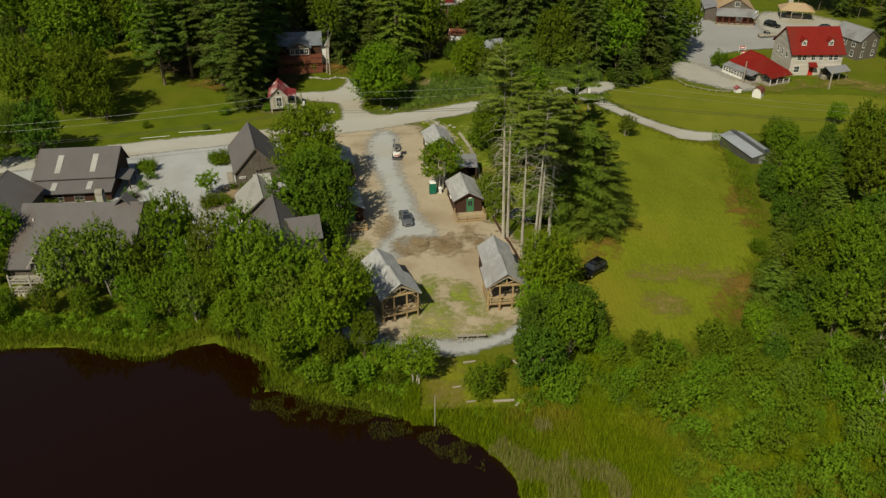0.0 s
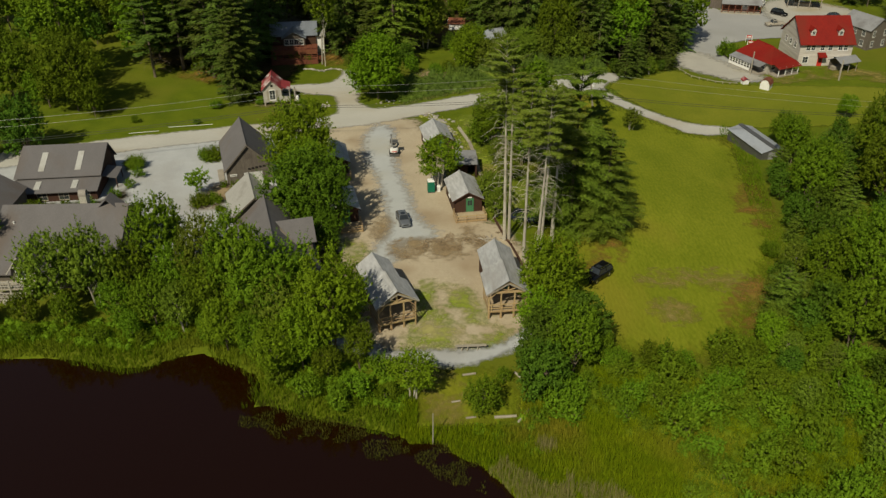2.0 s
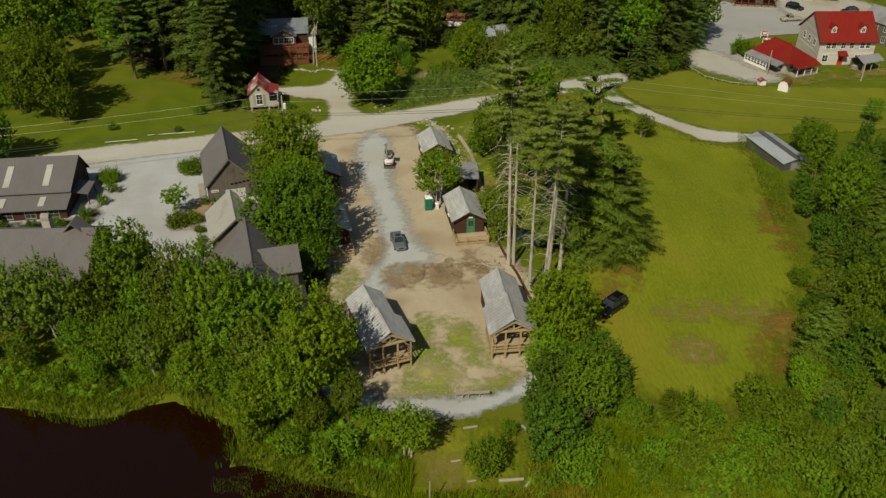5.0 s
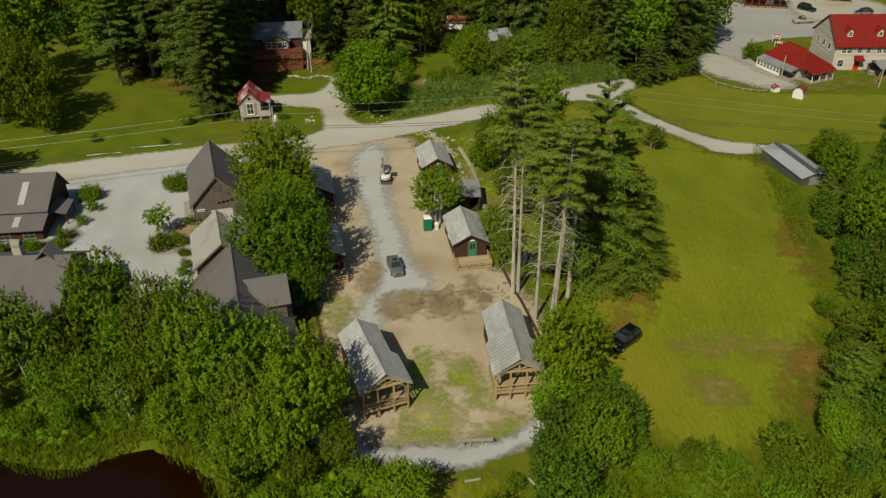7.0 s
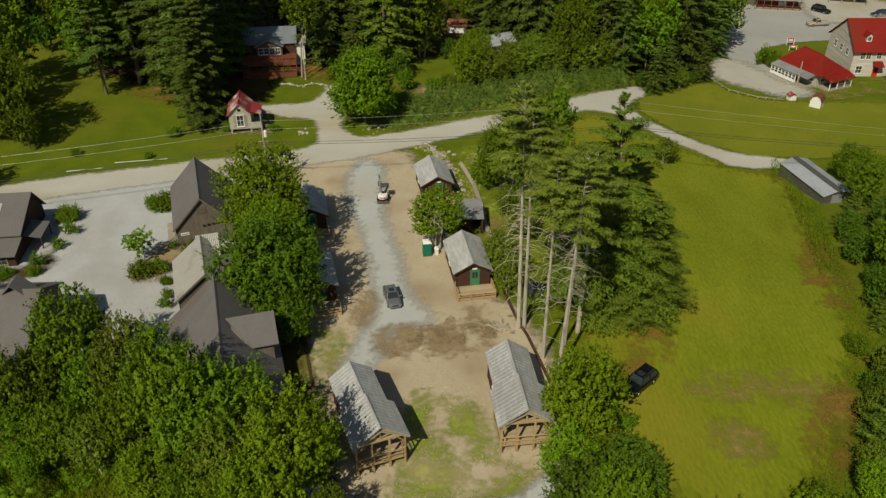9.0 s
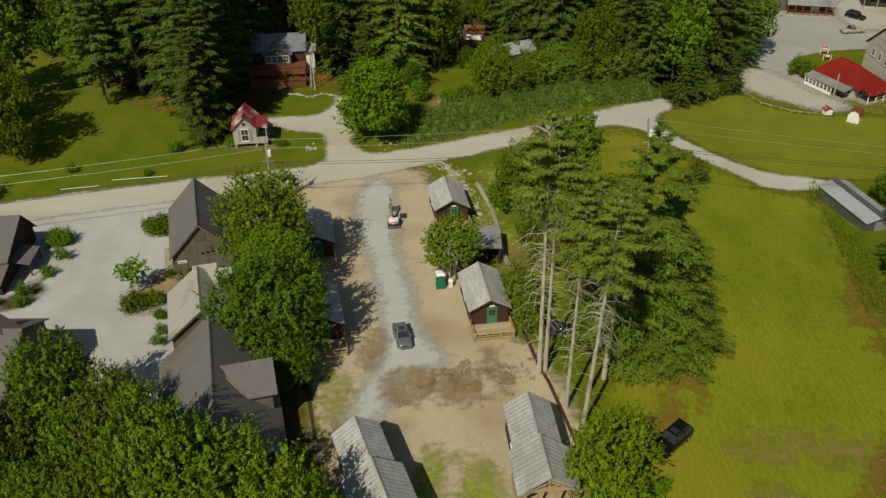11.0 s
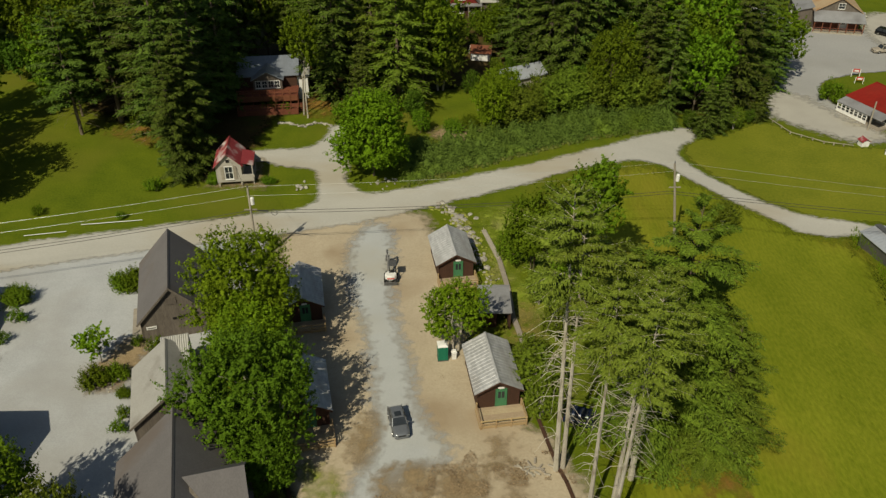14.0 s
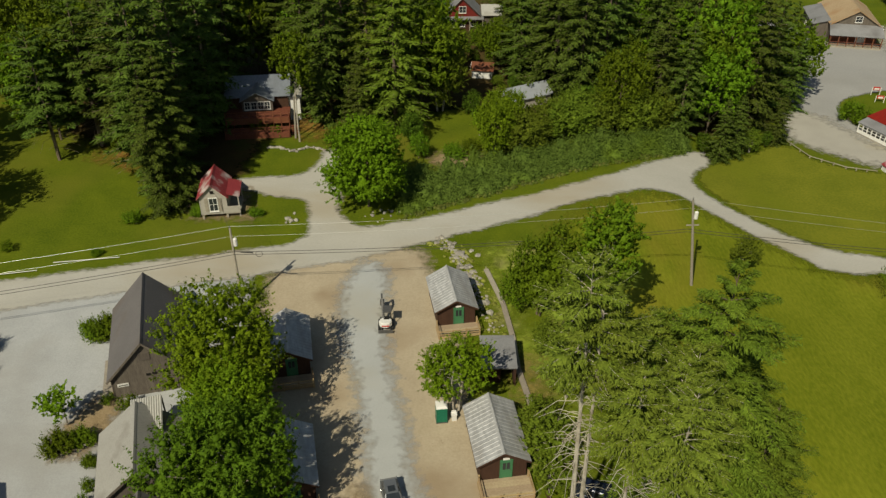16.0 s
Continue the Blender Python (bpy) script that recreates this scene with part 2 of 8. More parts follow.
RED_WOOD = material("red_stained_deck", (0.13, 0.042, 0.022), (0.20, 0.07, 0.038), 1.0, 0.75, 0, 7, vary=0.1)
GREEN = material("green_door_paint", (0.045, 0.16, 0.075), (0.06, 0.20, 0.095), 1.0, 0.5, 0, 6)
TEAL = material("green_plastic", (0.006, 0.13, 0.075), (0.01, 0.165, 0.095), 0.8, 0.4, 0, 6)
DARK = material("dark_interior", (0.008, 0.007, 0.006), (0.014, 0.012, 0.010), 1.0, 0.9)
GLASS = material("window_glass", (0.02, 0.024, 0.028), (0.035, 0.04, 0.045), 0.8, 0.08, spec=0.6)
CAR_GREY = material("grey_car_paint", (0.19, 0.20, 0.215), (0.23, 0.24, 0.255), 1.0, 0.25, metal=0.5, spec=0.6)
CAR_BLUE = material("dark_blue_car_paint", (0.012, 0.018, 0.04), (0.018, 0.026, 0.055), 1.0, 0.25, metal=0.2, spec=0.5)
CAR_BLACK = material("black_car_paint", (0.006, 0.006, 0.007), (0.009, 0.009, 0.010), 1.0, 0.15, metal=0.2, spec=0.6)
RUBBER = material("rubber", (0.012, 0.012, 0.012), (0.02, 0.02, 0.02), 3.0, 0.8)
CHROME = material("bright_metal", (0.5, 0.5, 0.5), (0.62, 0.62, 0.62), 2.0, 0.25, metal=1.0)
STEEL = material("dull_steel", (0.09, 0.09, 0.09), (0.15, 0.145, 0.14), 2.0, 0.5, metal=0.4)
WIRE = material("cable", (0.02, 0.02, 0.02), (0.035, 0.035, 0.035), 2.0, 0.6)
SILVER_WIRE = material("bare_wire", (0.45, 0.45, 0.43), (0.55, 0.55, 0.52), 2.0, 0.35, metal=0.5)
LEAF_PALE = material("pale_weeds", (0.20, 0.22, 0.03), (0.32, 0.32, 0.09), 0.8, 0.8, 0, 8, island=0.3, through_light=0.2, spec=0.1)
FLOWER = material("flower_bed", (0.09, 0.12, 0.02), (0.16, 0.17, 0.03), 0.8, 0.7, 0, 6, island=0.3, through_light=0.2)
WHITEWASH = material("faded_whitewash_boards", (0.44, 0.40, 0.36), (0.56, 0.52, 0.47), 1.0, 0.85, 0, 8, (0.38, 0.33, 0.29), 0.4, stretch=(0.3, 0.3, 4))
RED_PAINT = material("red_paint", (0.45, 0.03, 0.025), (0.55, 0.04, 0.03), 1.0, 0.5)


def water_material():
    m = bpy.data.materials.new("pond_water")
    m.use_nodes = True
    n, ln = m.node_tree.nodes, m.node_tree.links.new
    bs = n["Principled BSDF"]
    bs.inputs["Base Color"].default_value = (0.010, 0.0028, 0.0005, 1)
    bs.inputs["Specular IOR Level"].default_value = 0.5
    bs.inputs["Roughness"].default_value = 0.06
    bs.inputs["IOR"].default_value = 1.38
    co = n.new("ShaderNodeTexCoord")
    t = n.new("ShaderNodeTexNoise")
    t.inputs["Scale"].default_value, t.inputs["Detail"].default_value = 1.6, 4.0
    ln(co.outputs["Object"], t.inputs["Vector"])
    bp = n.new("ShaderNodeBump")
    bp.inputs["Strength"].default_value, bp.inputs["Distance"].default_value = 0.12, 0.03
    ln(t.outputs[0], bp.inputs["Height"])
    ln(bp.outputs[0], bs.inputs["Normal"])
    return m


WATER = water_material()


# ---- mesh building ----
class Shape:
    """Corners and faces of one mesh."""

    def __init__(self):
        self.v, self.f = [], []

    def add(self, verts, faces):
        k = len(self.v)
        self.v += [tuple(p) for p in verts]
        self.f += [tuple(i + k for i in q) for q in faces]
        return self

    def box(self, x0, x1, y0, y1, z0, z1, m=None):
        p = [Vector((x, y, z)) for z in (z0, z1) for y in (y0, y1) for x in (x0, x1)]
        if m is not None:
            p = [m @ q for q in p]
        return self.add(p, [(0, 2, 3, 1), (4, 5, 7, 6), (0, 1, 5, 4), (2, 6, 7, 3), (0, 4, 6, 2), (1, 3, 7, 5)])

    def beam(self, a, b, w, h=None):
        """A square bar from a to b."""
        a, b = Vector(a), Vector(b)
        d = b - a
        m = Matrix.Translation(a) @ d.to_track_quat("Z", "Y").to_matrix().to_4x4()
        h = h or w
        return self.box(-w / 2, w / 2, -h / 2, h / 2, 0, d.length, m)

    def tube(self, points, radii, n=6):
        rings = []
        for i, p in enumerate(points):
            p = Vector(p)
            d = (Vector(points[min(i + 1, len(points) - 1)]) - Vector(points[max(i - 1, 0)])).normalized()
            q = d.to_track_quat("Z", "Y")
            rings.append([p + q @ Vector((radii[i] * math.cos(2 * math.pi * k / n), radii[i] * math.sin(2 * math.pi * k / n), 0)) for k in range(n)])
        faces = []
        for i in range(len(rings) - 1):
            for k in range(n):
                a, b = i * n + k, i * n + (k + 1) % n
                faces.append((a, b, b + n, a + n))
        faces.append(tuple(range(n - 1, -1, -1)))
        faces.append(tuple(range((len(rings) - 1) * n, len(rings) * n)))
        return self.add([p for r in rings for p in r], faces)

    def prism(self, outline, y0, y1):
        """An outline of (x, z) drawn out along y."""
        n = len(outline)
        v = [(x, y0, z) for x, z in outline] + [(x, y1, z) for x, z in outline]
        f = [tuple(range(n)), tuple(range(2 * n - 1, n - 1, -1))]
        f += [(i, i + n, (i + 1) % n + n, (i + 1) % n) for i in range(n)]
        return self.add(v, f)

    def loft(self, sections):
        """Closed rings of equal count, joined in order and capped."""
        n = len(sections[0])
        f = []
        for i in range(len(sections) - 1):
            for k in range(n):
                a, b = i * n + k, i * n + (k + 1) % n
                f.append((a, b, b + n, a + n))
        f.append(tuple(range(n - 1, -1, -1)))
        f.append(tuple(range((len(sections) - 1) * n, len(sections) * n)))
        return self.add([p for s in sections for p in s], f)


def solid(name, shape, mat, smooth=False, mend=True):
    me = bpy.data.meshes.new(name)
    me.from_pydata(shape.v, [], shape.f)
    if mend:
        bm = bmesh.new()
        bm.from_mesh(me)
        bmesh.ops.recalc_face_normals(bm, faces=bm.faces)
        bm.to_mesh(me)
        bm.free()
    me.materials.append(mat)
    if smooth:
        me.polygons.foreach_set("use_smooth", [True] * len(me.polygons))
    me.update()
    return new(name, me)


def part(name, shape, mat, parent, label="", smooth=False, mend=True):
    ob = solid(name, shape, mat, smooth, mend)
    ob.parent = parent
    return tagged(ob, label)


def thing(name, m, label, category, group=""):
    ob = new(name)
    ob.empty_display_size = 0.3
    ob.matrix_basis = m
    return tagged(ob, label, category, group)


def smoothstep(a, b, v):
    u = np.clip((np.asarray(v, float) - a) / (b - a), 0, 1)
    return u * u * (3 - 2 * u)


def ground_z(x, y):
    """The lie of the land: level, falling to the far meadow corner."""
    return -3.8 * smoothstep(14, 48, x) * smoothstep(95, 145, y)


def gz(x, y):
    return float(ground_z(x, y))


# ---- ground ----
SHORE = [(-140, 76), (-90, 75.5), (-65, 74.5), (-50.3, 73.5), (-43.4, 74.1), (-39.1, 72.9), (-35, 72.3), (-31.4, 72.5), (-29.8, 73.8), (-26.2, 74.8), (-21.8, 72.5), (-19.6, 70.7), (-18.5, 68.3),
         (-18.9, 66), (-18.2, 66.2), (-15.4, 65.5), (-12.5, 64.7), (-8.2, 63.5), (-4.5, 62.5), (-0.4, 61.3), (2.8, 59.4), (5.6, 57.0), (6.6, 54.8), (7.2, 52), (9, 50.9), (12, 49.5), (13, 44), (20, 30), (30, 5), (34, -40), (34, -140), (-140, -140)]


def inside(px, py, poly):
    hit = np.zeros(np.shape(px), bool)
    for (x0, y0), (x1, y1) in zip(poly, poly[1:] + poly[:1]):
        if y0 != y1:
            c = (y0 > py) != (y1 > py)
            hit ^= c & (px < (x1 - x0) * (py - y0) / (y1 - y0) + x0)
    return hit


def edge_distance(px, py, poly):
    best = np.full(np.shape(px), 1e9)
    for (x0, y0), (x1, y1) in zip(poly, poly[1:] + poly[:1]):
        dx, dy = x1 - x0, y1 - y0
        t = np.clip(((px - x0) * dx + (py - y0) * dy) / (dx * dx + dy * dy), 0, 1)
        best = np.minimum(best, np.hypot(px - x0 - t * dx, py - y0 - t * dy))
    return np.where(inside(px, py, poly), best, -best)


def waver(px, py, size, seed=0.0):
    """Smooth random values of about -1 to 1, size metres across."""
    rs = np.random.RandomState(int(seed * 7 + size * 131) % 9999)
    grid = rs.uniform(-1, 1, (64, 64))
    u, v = np.asarray(px) / size + 1000, np.asarray(py) / size + 1000
    i, j = np.floor(u).astype(int), np.floor(v).astype(int)
    a, b = u - i, v - j
    a, b = a * a * (3 - 2 * a), b * b * (3 - 2 * b)
    g = lambda p, q: grid[p % 64, q % 64]
    return (g(i, j) * (1 - a) + g(i + 1, j) * a) * (1 - b) + (g(i, j + 1) * (1 - a) + g(i + 1, j + 1) * a) * b


def grid_mesh(name, xs, ys, height, mat, keep=None):
    gx, gy = np.meshgrid(xs, ys)
    z = height(gx, gy)
    nx, ny = len(xs), len(ys)
    idx = np.arange(nx * ny).reshape(ny, nx)
    quads = np.stack([idx[:-1, :-1], idx[:-1, 1:], idx[1:, 1:], idx[1:, :-1]], -1).reshape(-1, 4)
    co = np.stack([gx, gy, z], -1).reshape(-1, 3)
    if keep is not None:
        cx, cy = co[quads, 0].mean(1), co[quads, 1].mean(1)
        quads = quads[keep(cx, cy)]
        used = np.unique(quads)
        back = np.zeros(len(co), int)
        back[used] = np.arange(len(used))
        co, quads = co[used], back[quads]
    me = bpy.data.meshes.new(name)
    me.from_pydata(co.tolist(), [], quads.tolist())
    me.polygons.foreach_set("use_smooth", [True] * len(me.polygons))
    me.materials.append(mat)
    me.update()
    return new(name, me)


def lie(x, y):
    d = edge_distance(x, y, SHORE) + 0.5 * waver(x, y, 2.5, 3)
    return ground_z(x, y) + 0.05 * waver(x, y, 3.0) * (d < 0) - 1.6 * smoothstep(-1.2, 2.5, d)


far = lambda a, b, s: list(np.arange(a, b, s))
GX = [-3000, -1500, -700, -350, -200, -150] + far(-120, 125, 1.2) + [130, 160, 220, 400, 800, 1600, 3000]
GY = [-1500, -600, -250] + far(-160, 25, 4.0) + far(25, 262, 1.2) + [270, 320, 450, 800, 1600, 3000]
ground = tagged(grid_mesh("ground", GX, GY, lie, GRASS), "mown green grass lawn and open ground", "ground", kind="structure")
water = tagged(grid_mesh("water", np.linspace(-200, 60, 40), np.linspace(-160, 82, 40), lambda x, y: 0 * x - 0.42, WATER), "dark brown tannin-stained still pond water", "water", kind="structure")


def rounded(poly, times=2):
    for _ in range(times):
        out = []
        for p, q in zip(poly, poly[1:] + poly[:1]):
            out += [(0.75 * p[0] + 0.25 * q[0], 0.75 * p[1] + 0.25 * q[1]), (0.25 * p[0] + 0.75 * q[0], 0.25 * p[1] + 0.75 * q[1])]
        poly = out
    return poly


def sheet(name, poly, mat, lift, label, category, ragged=0.3, holes=None, step=0.4, soft=2):
    """A thin surface laid on the ground; its edge value lets the material fray; holes: how far it breaks up inside."""
    poly = rounded(list(poly), soft)
    xs, ys = [p[0] for p in poly], [p[1] for p in poly]

    def edge(x, y):
        d = edge_distance(x, y, poly) + ragged * (0.6 * waver(x, y, 2.2, lift * 100) + 0.4 * waver(x, y, 0.9, lift * 100 + 1))
        if holes is not None:
            d = np.minimum(d, 1.6 * waver(x, y, 1.7, 5) + 1.2 * waver(x, y, 4.0, 6) + holes)
        return np.clip(d, -3, 3)

    ob = grid_mesh(name, np.arange(min(xs) - 1.5, max(xs) + 1.5, step), np.arange(min(ys) - 1.5, max(ys) + 1.5, step), lambda x, y: ground_z(x, y) + lift + 0.02 * waver(x, y, 3.0), mat, lambda x, y: edge(x, y) > -1.6)
    co = np.empty(len(ob.data.vertices) * 3, np.float32)
    ob.data.vertices.foreach_get("co", co)
    ob.data.attributes.new("edge", "FLOAT", "POINT").data.foreach_set("value", edge(co[0::3], co[1::3]).astype(np.float32))
    return tagged(ob, label, category, kind="structure")


sheet("meadow", [(50, 129), (46, 106), (44.5, 96.5), (38.5, 86.5), (34, 78), (30, 73), (22, 73), (16, 78), (13, 90), (14, 100), (16, 110), (14, 122), (11, 134), (10, 143), (18, 151), (27, 156.5), (36, 150), (45, 141), (52, 139)], MEADOW, 0.10, "open meadow of yellow-green mown grass with bare patches", "meadow", 0.5, step=0.5)
sheet("field", [(34, 164), (34.5, 158), (46, 146.5), (56, 144), (75, 146), (95, 150), (95, 166), (76, 167), (62, 167), (54, 170), (51, 178), (44, 172), (38, 168)], FIELD, 0.10, "dry olive-green mown field beside the track", "field", 0.6, step=0.5)
sheet("bare_patch", [(25, 82.4), (27.4, 83.6), (29.4, 82.2), (28.6, 80.2), (26, 80.2)], BARE, 0.15, "small pale bare spot in the meadow grass", "soil", 0.9, -0.2)
sheet("bare_patch", [(24, 88.6), (30, 90.0), (36, 90.6), (39, 88), (38.6, 85.4), (35.4, 85), (32.4, 87.4), (28, 87.8)], BARE, 0.15, "thin brown bare soil showing through meadow grass", "soil", 0.9, -0.75)
sheet("bare_patch", [(38.6, 89), (40, 87), (37.2, 82), (34.4, 77.6), (33, 79), (35, 84)], RUSTY, 0.16, "rusty dry grass at the meadow's edge", "soil", 0.9, -0.25)
sheet("bare_patch", [(46, 117), (48.6, 116), (46.6, 106), (44.4, 102), (42.6, 104), (44.4, 110)], RUSTY, 0.15, "rusty dry grass along the woods", "soil", 0.9, -0.5)
sheet("bare_patch", [(20.4, 96), (23.6, 98.4), (23.4, 94), (21, 91.4), (19, 90)], RUSTY, 0.15, "reddish bare soil at the meadow's edge", "soil", 0.8, 0.1)
sheet("bare_patch", [(-24.4, 177), (-19.4, 181), (-18.6, 172.4), (-22.4, 168.6), (-25.2, 170)], RUSTY, 0.17, "reddish bare bank beside the deck house", "soil", 0.8, 0.3)
sheet("gravel_lot", [(-80, 124), (-55, 127.5), (-38, 133), (-25, 137), (-22, 128), (-25, 112), (-25, 96), (-30, 92), (-36, 92), (-42, 98), (-48, 103.5), (-64, 103), (-68, 112), (-70, 121)], GRAVEL, 0.08, "pale grey gravel parking lot", "parking lot", 0.5)
sheet("dirt_yard", [(-21, 138), (-5, 141.5), (-3.0, 134), (0, 122), (1, 112), (5.5, 104.5), (9, 100), (12, 92), (11.5, 84), (9.5, 76.5), (4.5, 75), (-4, 74.5), (-8.5, 75.5), (-9.5, 84), (-15, 92), (-14.5, 102), (-18, 117), (-22, 128)], DIRT, 0.07, "sandy tan dirt yard between cabins", "yard", 0.6)
sheet("gravel_drive", [(-12.4, 135.4), (-10.6, 137.4), (-8.4, 135.4), (-7.9, 129.5), (-7.6, 122.6), (-6.4, 116.5), (-5.1, 112.0), (-4.3, 107.8), (-3.4, 103.9), (-2.0, 101.8), (-0.7, 100.1), (-1.0, 98.4), (-3.4, 97.8), (-5.3, 96.4), (-5.9, 94.5), (-6.0, 92.8), (-7.4, 90.6), (-10.4, 90.4), (-9.1, 94.5), (-8.3, 97.0), (-7.4, 99.6), (-7.4, 103.1), (-8.1, 107.7), (-9.1, 112.8), (-9.9, 116.5), (-12.0, 122.6), (-13.3, 129.4)], DRIVE, 0.11, "pale grey gravel drive through the yard", "drive", 0.18)
sheet("mulch_patch", [(-6.0, 96.7), (-4.4, 98.0), (-2.2, 98.1), (-2.6, 96.1), (-3.2, 94.3), (-4.8, 93.4), (-6.1, 94.2)], MULCH, 0.15, "dark brown mulch heaped thinly on dirt", "mulch", 0.8, 1.3)
sheet("mulch_patch", [(-2.3, 95.2), (-0.4, 97.8), (2.0, 96.9), (4.5, 98.4), (6.6, 97.0), (3.4, 94.2), (-0.4, 93.5)], MULCH, 0.14, "brown mulch and wood chips scattered on dirt", "mulch", 0.9, -0.1)
sheet("mulch_patch", [(2.2, 100.0), (4.1, 101.4), (5.0, 98.9), (3.5, 97.9)], MULCH, 0.14, "thin brown mulch before the cabin", "mulch", 0.9, -0.2)
sheet("rut", [(-8.4, 104), (-7.5, 103.0), (-7.7, 99.6), (-8.5, 98.0), (-9.2, 99.6), (-8.7, 101.6)], MULCH, 0.15, "brown muddy rut along the gravel drive", "soil", 0.5, 0.5)
sheet("rough_lawn", [(1.5, 140), (9, 141), (14, 132), (13, 120), (12, 108), (8, 104), (5.5, 108), (5.6, 118), (4.6, 128)], YOUNG, 0.09, "rough light green grass behind the cabins", "grass", 1.0, 0.5)
sheet("bare_patch", [(6.2, 121), (7.8, 120), (8.2, 113), (7.0, 109.5), (6.0, 113)], BARE, 0.13, "orange-brown bare soil behind the shelter", "soil", 0.6, 0.5)
sheet("shore_clearing", [(-2.6, 71.5), (1.5, 71), (6.8, 70), (8.4, 66.5), (7.6, 63.6), (4.2, 62.8), (0.4, 62.6), (-1.8, 65)], MEADOW, 0.13, "worn grass clearing between shore and footpath", "grass", 0.6)
sheet("bare_patch", [(-1.4, 70.8), (0.2, 71), (1.3, 66), (1.2, 63.2), (0.2, 63), (-0.4, 66)], BARE, 0.17, "trodden bare path down to the water", "soil", 0.5, 0.4)
sheet("grass_patch", [(-3.2, 86), (0, 88), (3.6, 84), (5, 79), (8.5, 77.5), (6, 75.6), (-4, 75.2), (-3, 80)], YOUNG, 0.14, "patchy young grass growing on sandy soil", "grass", 0.9, -0.05)
sheet("grass_patch", [(-14.0, 97.6), (-10.7, 97.0), (-10.2, 95.6), (-11.2, 92.8), (-11.6, 89.2), (-12.4, 89.6), (-13.4, 94.0)], YOUNG, 0.15, "patchy young grass beside the barn", "grass", 0.8, 0.1)
ROAD_NORTH = [(-140, 106), (-80, 122.5), (-51.9, 132), (-34.2, 136.9), (-26.5, 138.6), (-18.9, 141.1), (-19.1, 144.7), (-20, 151.2), (-25, 151.8), (-28, 153.4), (-31, 153), (-31, 156.5), (-24.7, 157.2), (-21.7, 158.2), (-20.6, 161.2), (-20, 165.5), (-17.5, 165.5), (-16.5, 159.6), (-16, 151.8), (-15.9, 148.2), (-14.3, 145.7), (-12.4, 144.4), (-8.9, 145), (6.2, 151.6)]
ROAD_SOUTH = [(18.1, 157.5), (27.3, 164.9), (36.8, 172.7), (37.5, 168), (33, 163.5), (32.6, 160), (34.6, 156.8), (40, 151.3), (47, 146), (56, 144.4), (54, 141.6), (46, 141), (41.7, 145.3), (32.1, 153.8), (29.7, 156.5), (26.6, 157), (22.5, 155.6), (6, 146), (-4.5, 141), (-14, 136.5), (-25, 133.5), (-38.6, 130), (-54.8, 125), (-80, 116), (-140, 99)]
sheet("road", ROAD_NORTH + ROAD_SOUTH, ROADG, 0.13, "pale beige gravel road with a driveway and farm track", "road", 0.35, step=0.3, soft=1)
sheet("forecourt", [(51.5, 181), (58.5, 173), (65, 168.5), (69, 170), (66, 180), (63.5, 190), (68, 196), (80, 200), (112, 202), (114, 222), (104, 222), (98, 228), (90, 232), (88.5, 222.5), (75, 221), (70, 238), (66, 238), (60, 236), (60, 215), (57, 190)], TARMAC, 0.12, "worn grey asphalt forecourt and road", "road", 0.4, step=0.5)
sheet("sandy_lot", [(85, 212), (92, 211), (106, 214), (112, 222), (104, 233), (92, 236), (86, 226)], SANDY, 0.16, "pale sandy yard round the pavilion", "yard", 0.5, step=0.5)
sheet("sandy_shoulder", [(51.5, 180), (57, 173.5), (63.5, 168.6), (70, 170), (66.6, 175), (63.2, 180.5), (61, 187), (56.5, 190)], SANDY, 0.17, "sandy gravel shoulder at the road's fork", "road", 0.8, step=0.5)
sheet("sandy_track", [(68, 170.5), (74, 172), (82, 177), (90, 178), (101, 168), (97, 166.5), (90, 171.5), (80, 172), (72, 168.6)], BARE, 0.17, "thin sandy track through the grass before the houses", "path", 0.9, -0.1, step=0.5)
sheet("gravel_path", [(-13, 77), (-7.5, 76), (-6, 74.2), (-1.5, 74.6), (4.3, 74.4), (7.6, 76), (9.3, 78.5), (11.5, 80), (11.5, 77), (9, 75.4), (6.2, 73.2), (1, 71.6), (-5.3, 72.6), (-11, 74.6)], GRAVEL, 0.16, "pale gravel footpath along the shore", "path", 0.4)
sheet("marsh", [(9.5, 51), (7.5, 54), (7.0, 58.5), (3.5, 61.0), (-2, 63.6), (-9, 66.4), (-15, 68.8), (-17, 72), (-14, 70.5), (-6, 69), (-2, 62.5), (6, 62), (8, 68), (14, 72), (20, 74.5), (27, 73.5), (33, 77), (45, 100), (70, 100), (86, 70), (92, 44), (78, 22), (60, 30), (48, 12), (34, 20), (26, 12), (22, 30), (14, 44)], BOG, 0.05, "damp dark green marsh ground under shrubs", "marsh", 1.0, step=0.8)
sheet("forest_floor", [(-70, 196), (-64, 176), (-58, 168), (-50, 168), (-42, 160), (-38, 150), (-30, 155), (-31, 168), (-24, 172), (-18, 174), (-9, 178), (2, 182), (12, 176), (35, 176), (52, 184), (58, 200), (58, 258), (-76, 258)], LITTER, 0.06, "brown leaf litter under dark forest trees", "forest floor", 1.5, step=1.0)
# dark sheet over the grass: paints the deep shade along the barn
sheet("shaded_strip", [(-19, 106), (-14.8, 100), (-13.9, 95), (-12.4, 88.6), (-12.4, 82), (-17, 79), (-17, 88), (-19, 96)], LITTER, 0.13, "dark brown soil strip with painted shade beside the barn wall", "soil", 0.4)
sheet("planting_bed", [(-61, 106.0), (-61, 107), (-48.6, 108.6), (-47.6, 112), (-46.4, 112), (-46.8, 108.2), (-50, 106.4)], LITTER, 0.16, "brown mulched planting bed round the hall", "planting bed", 0.4)
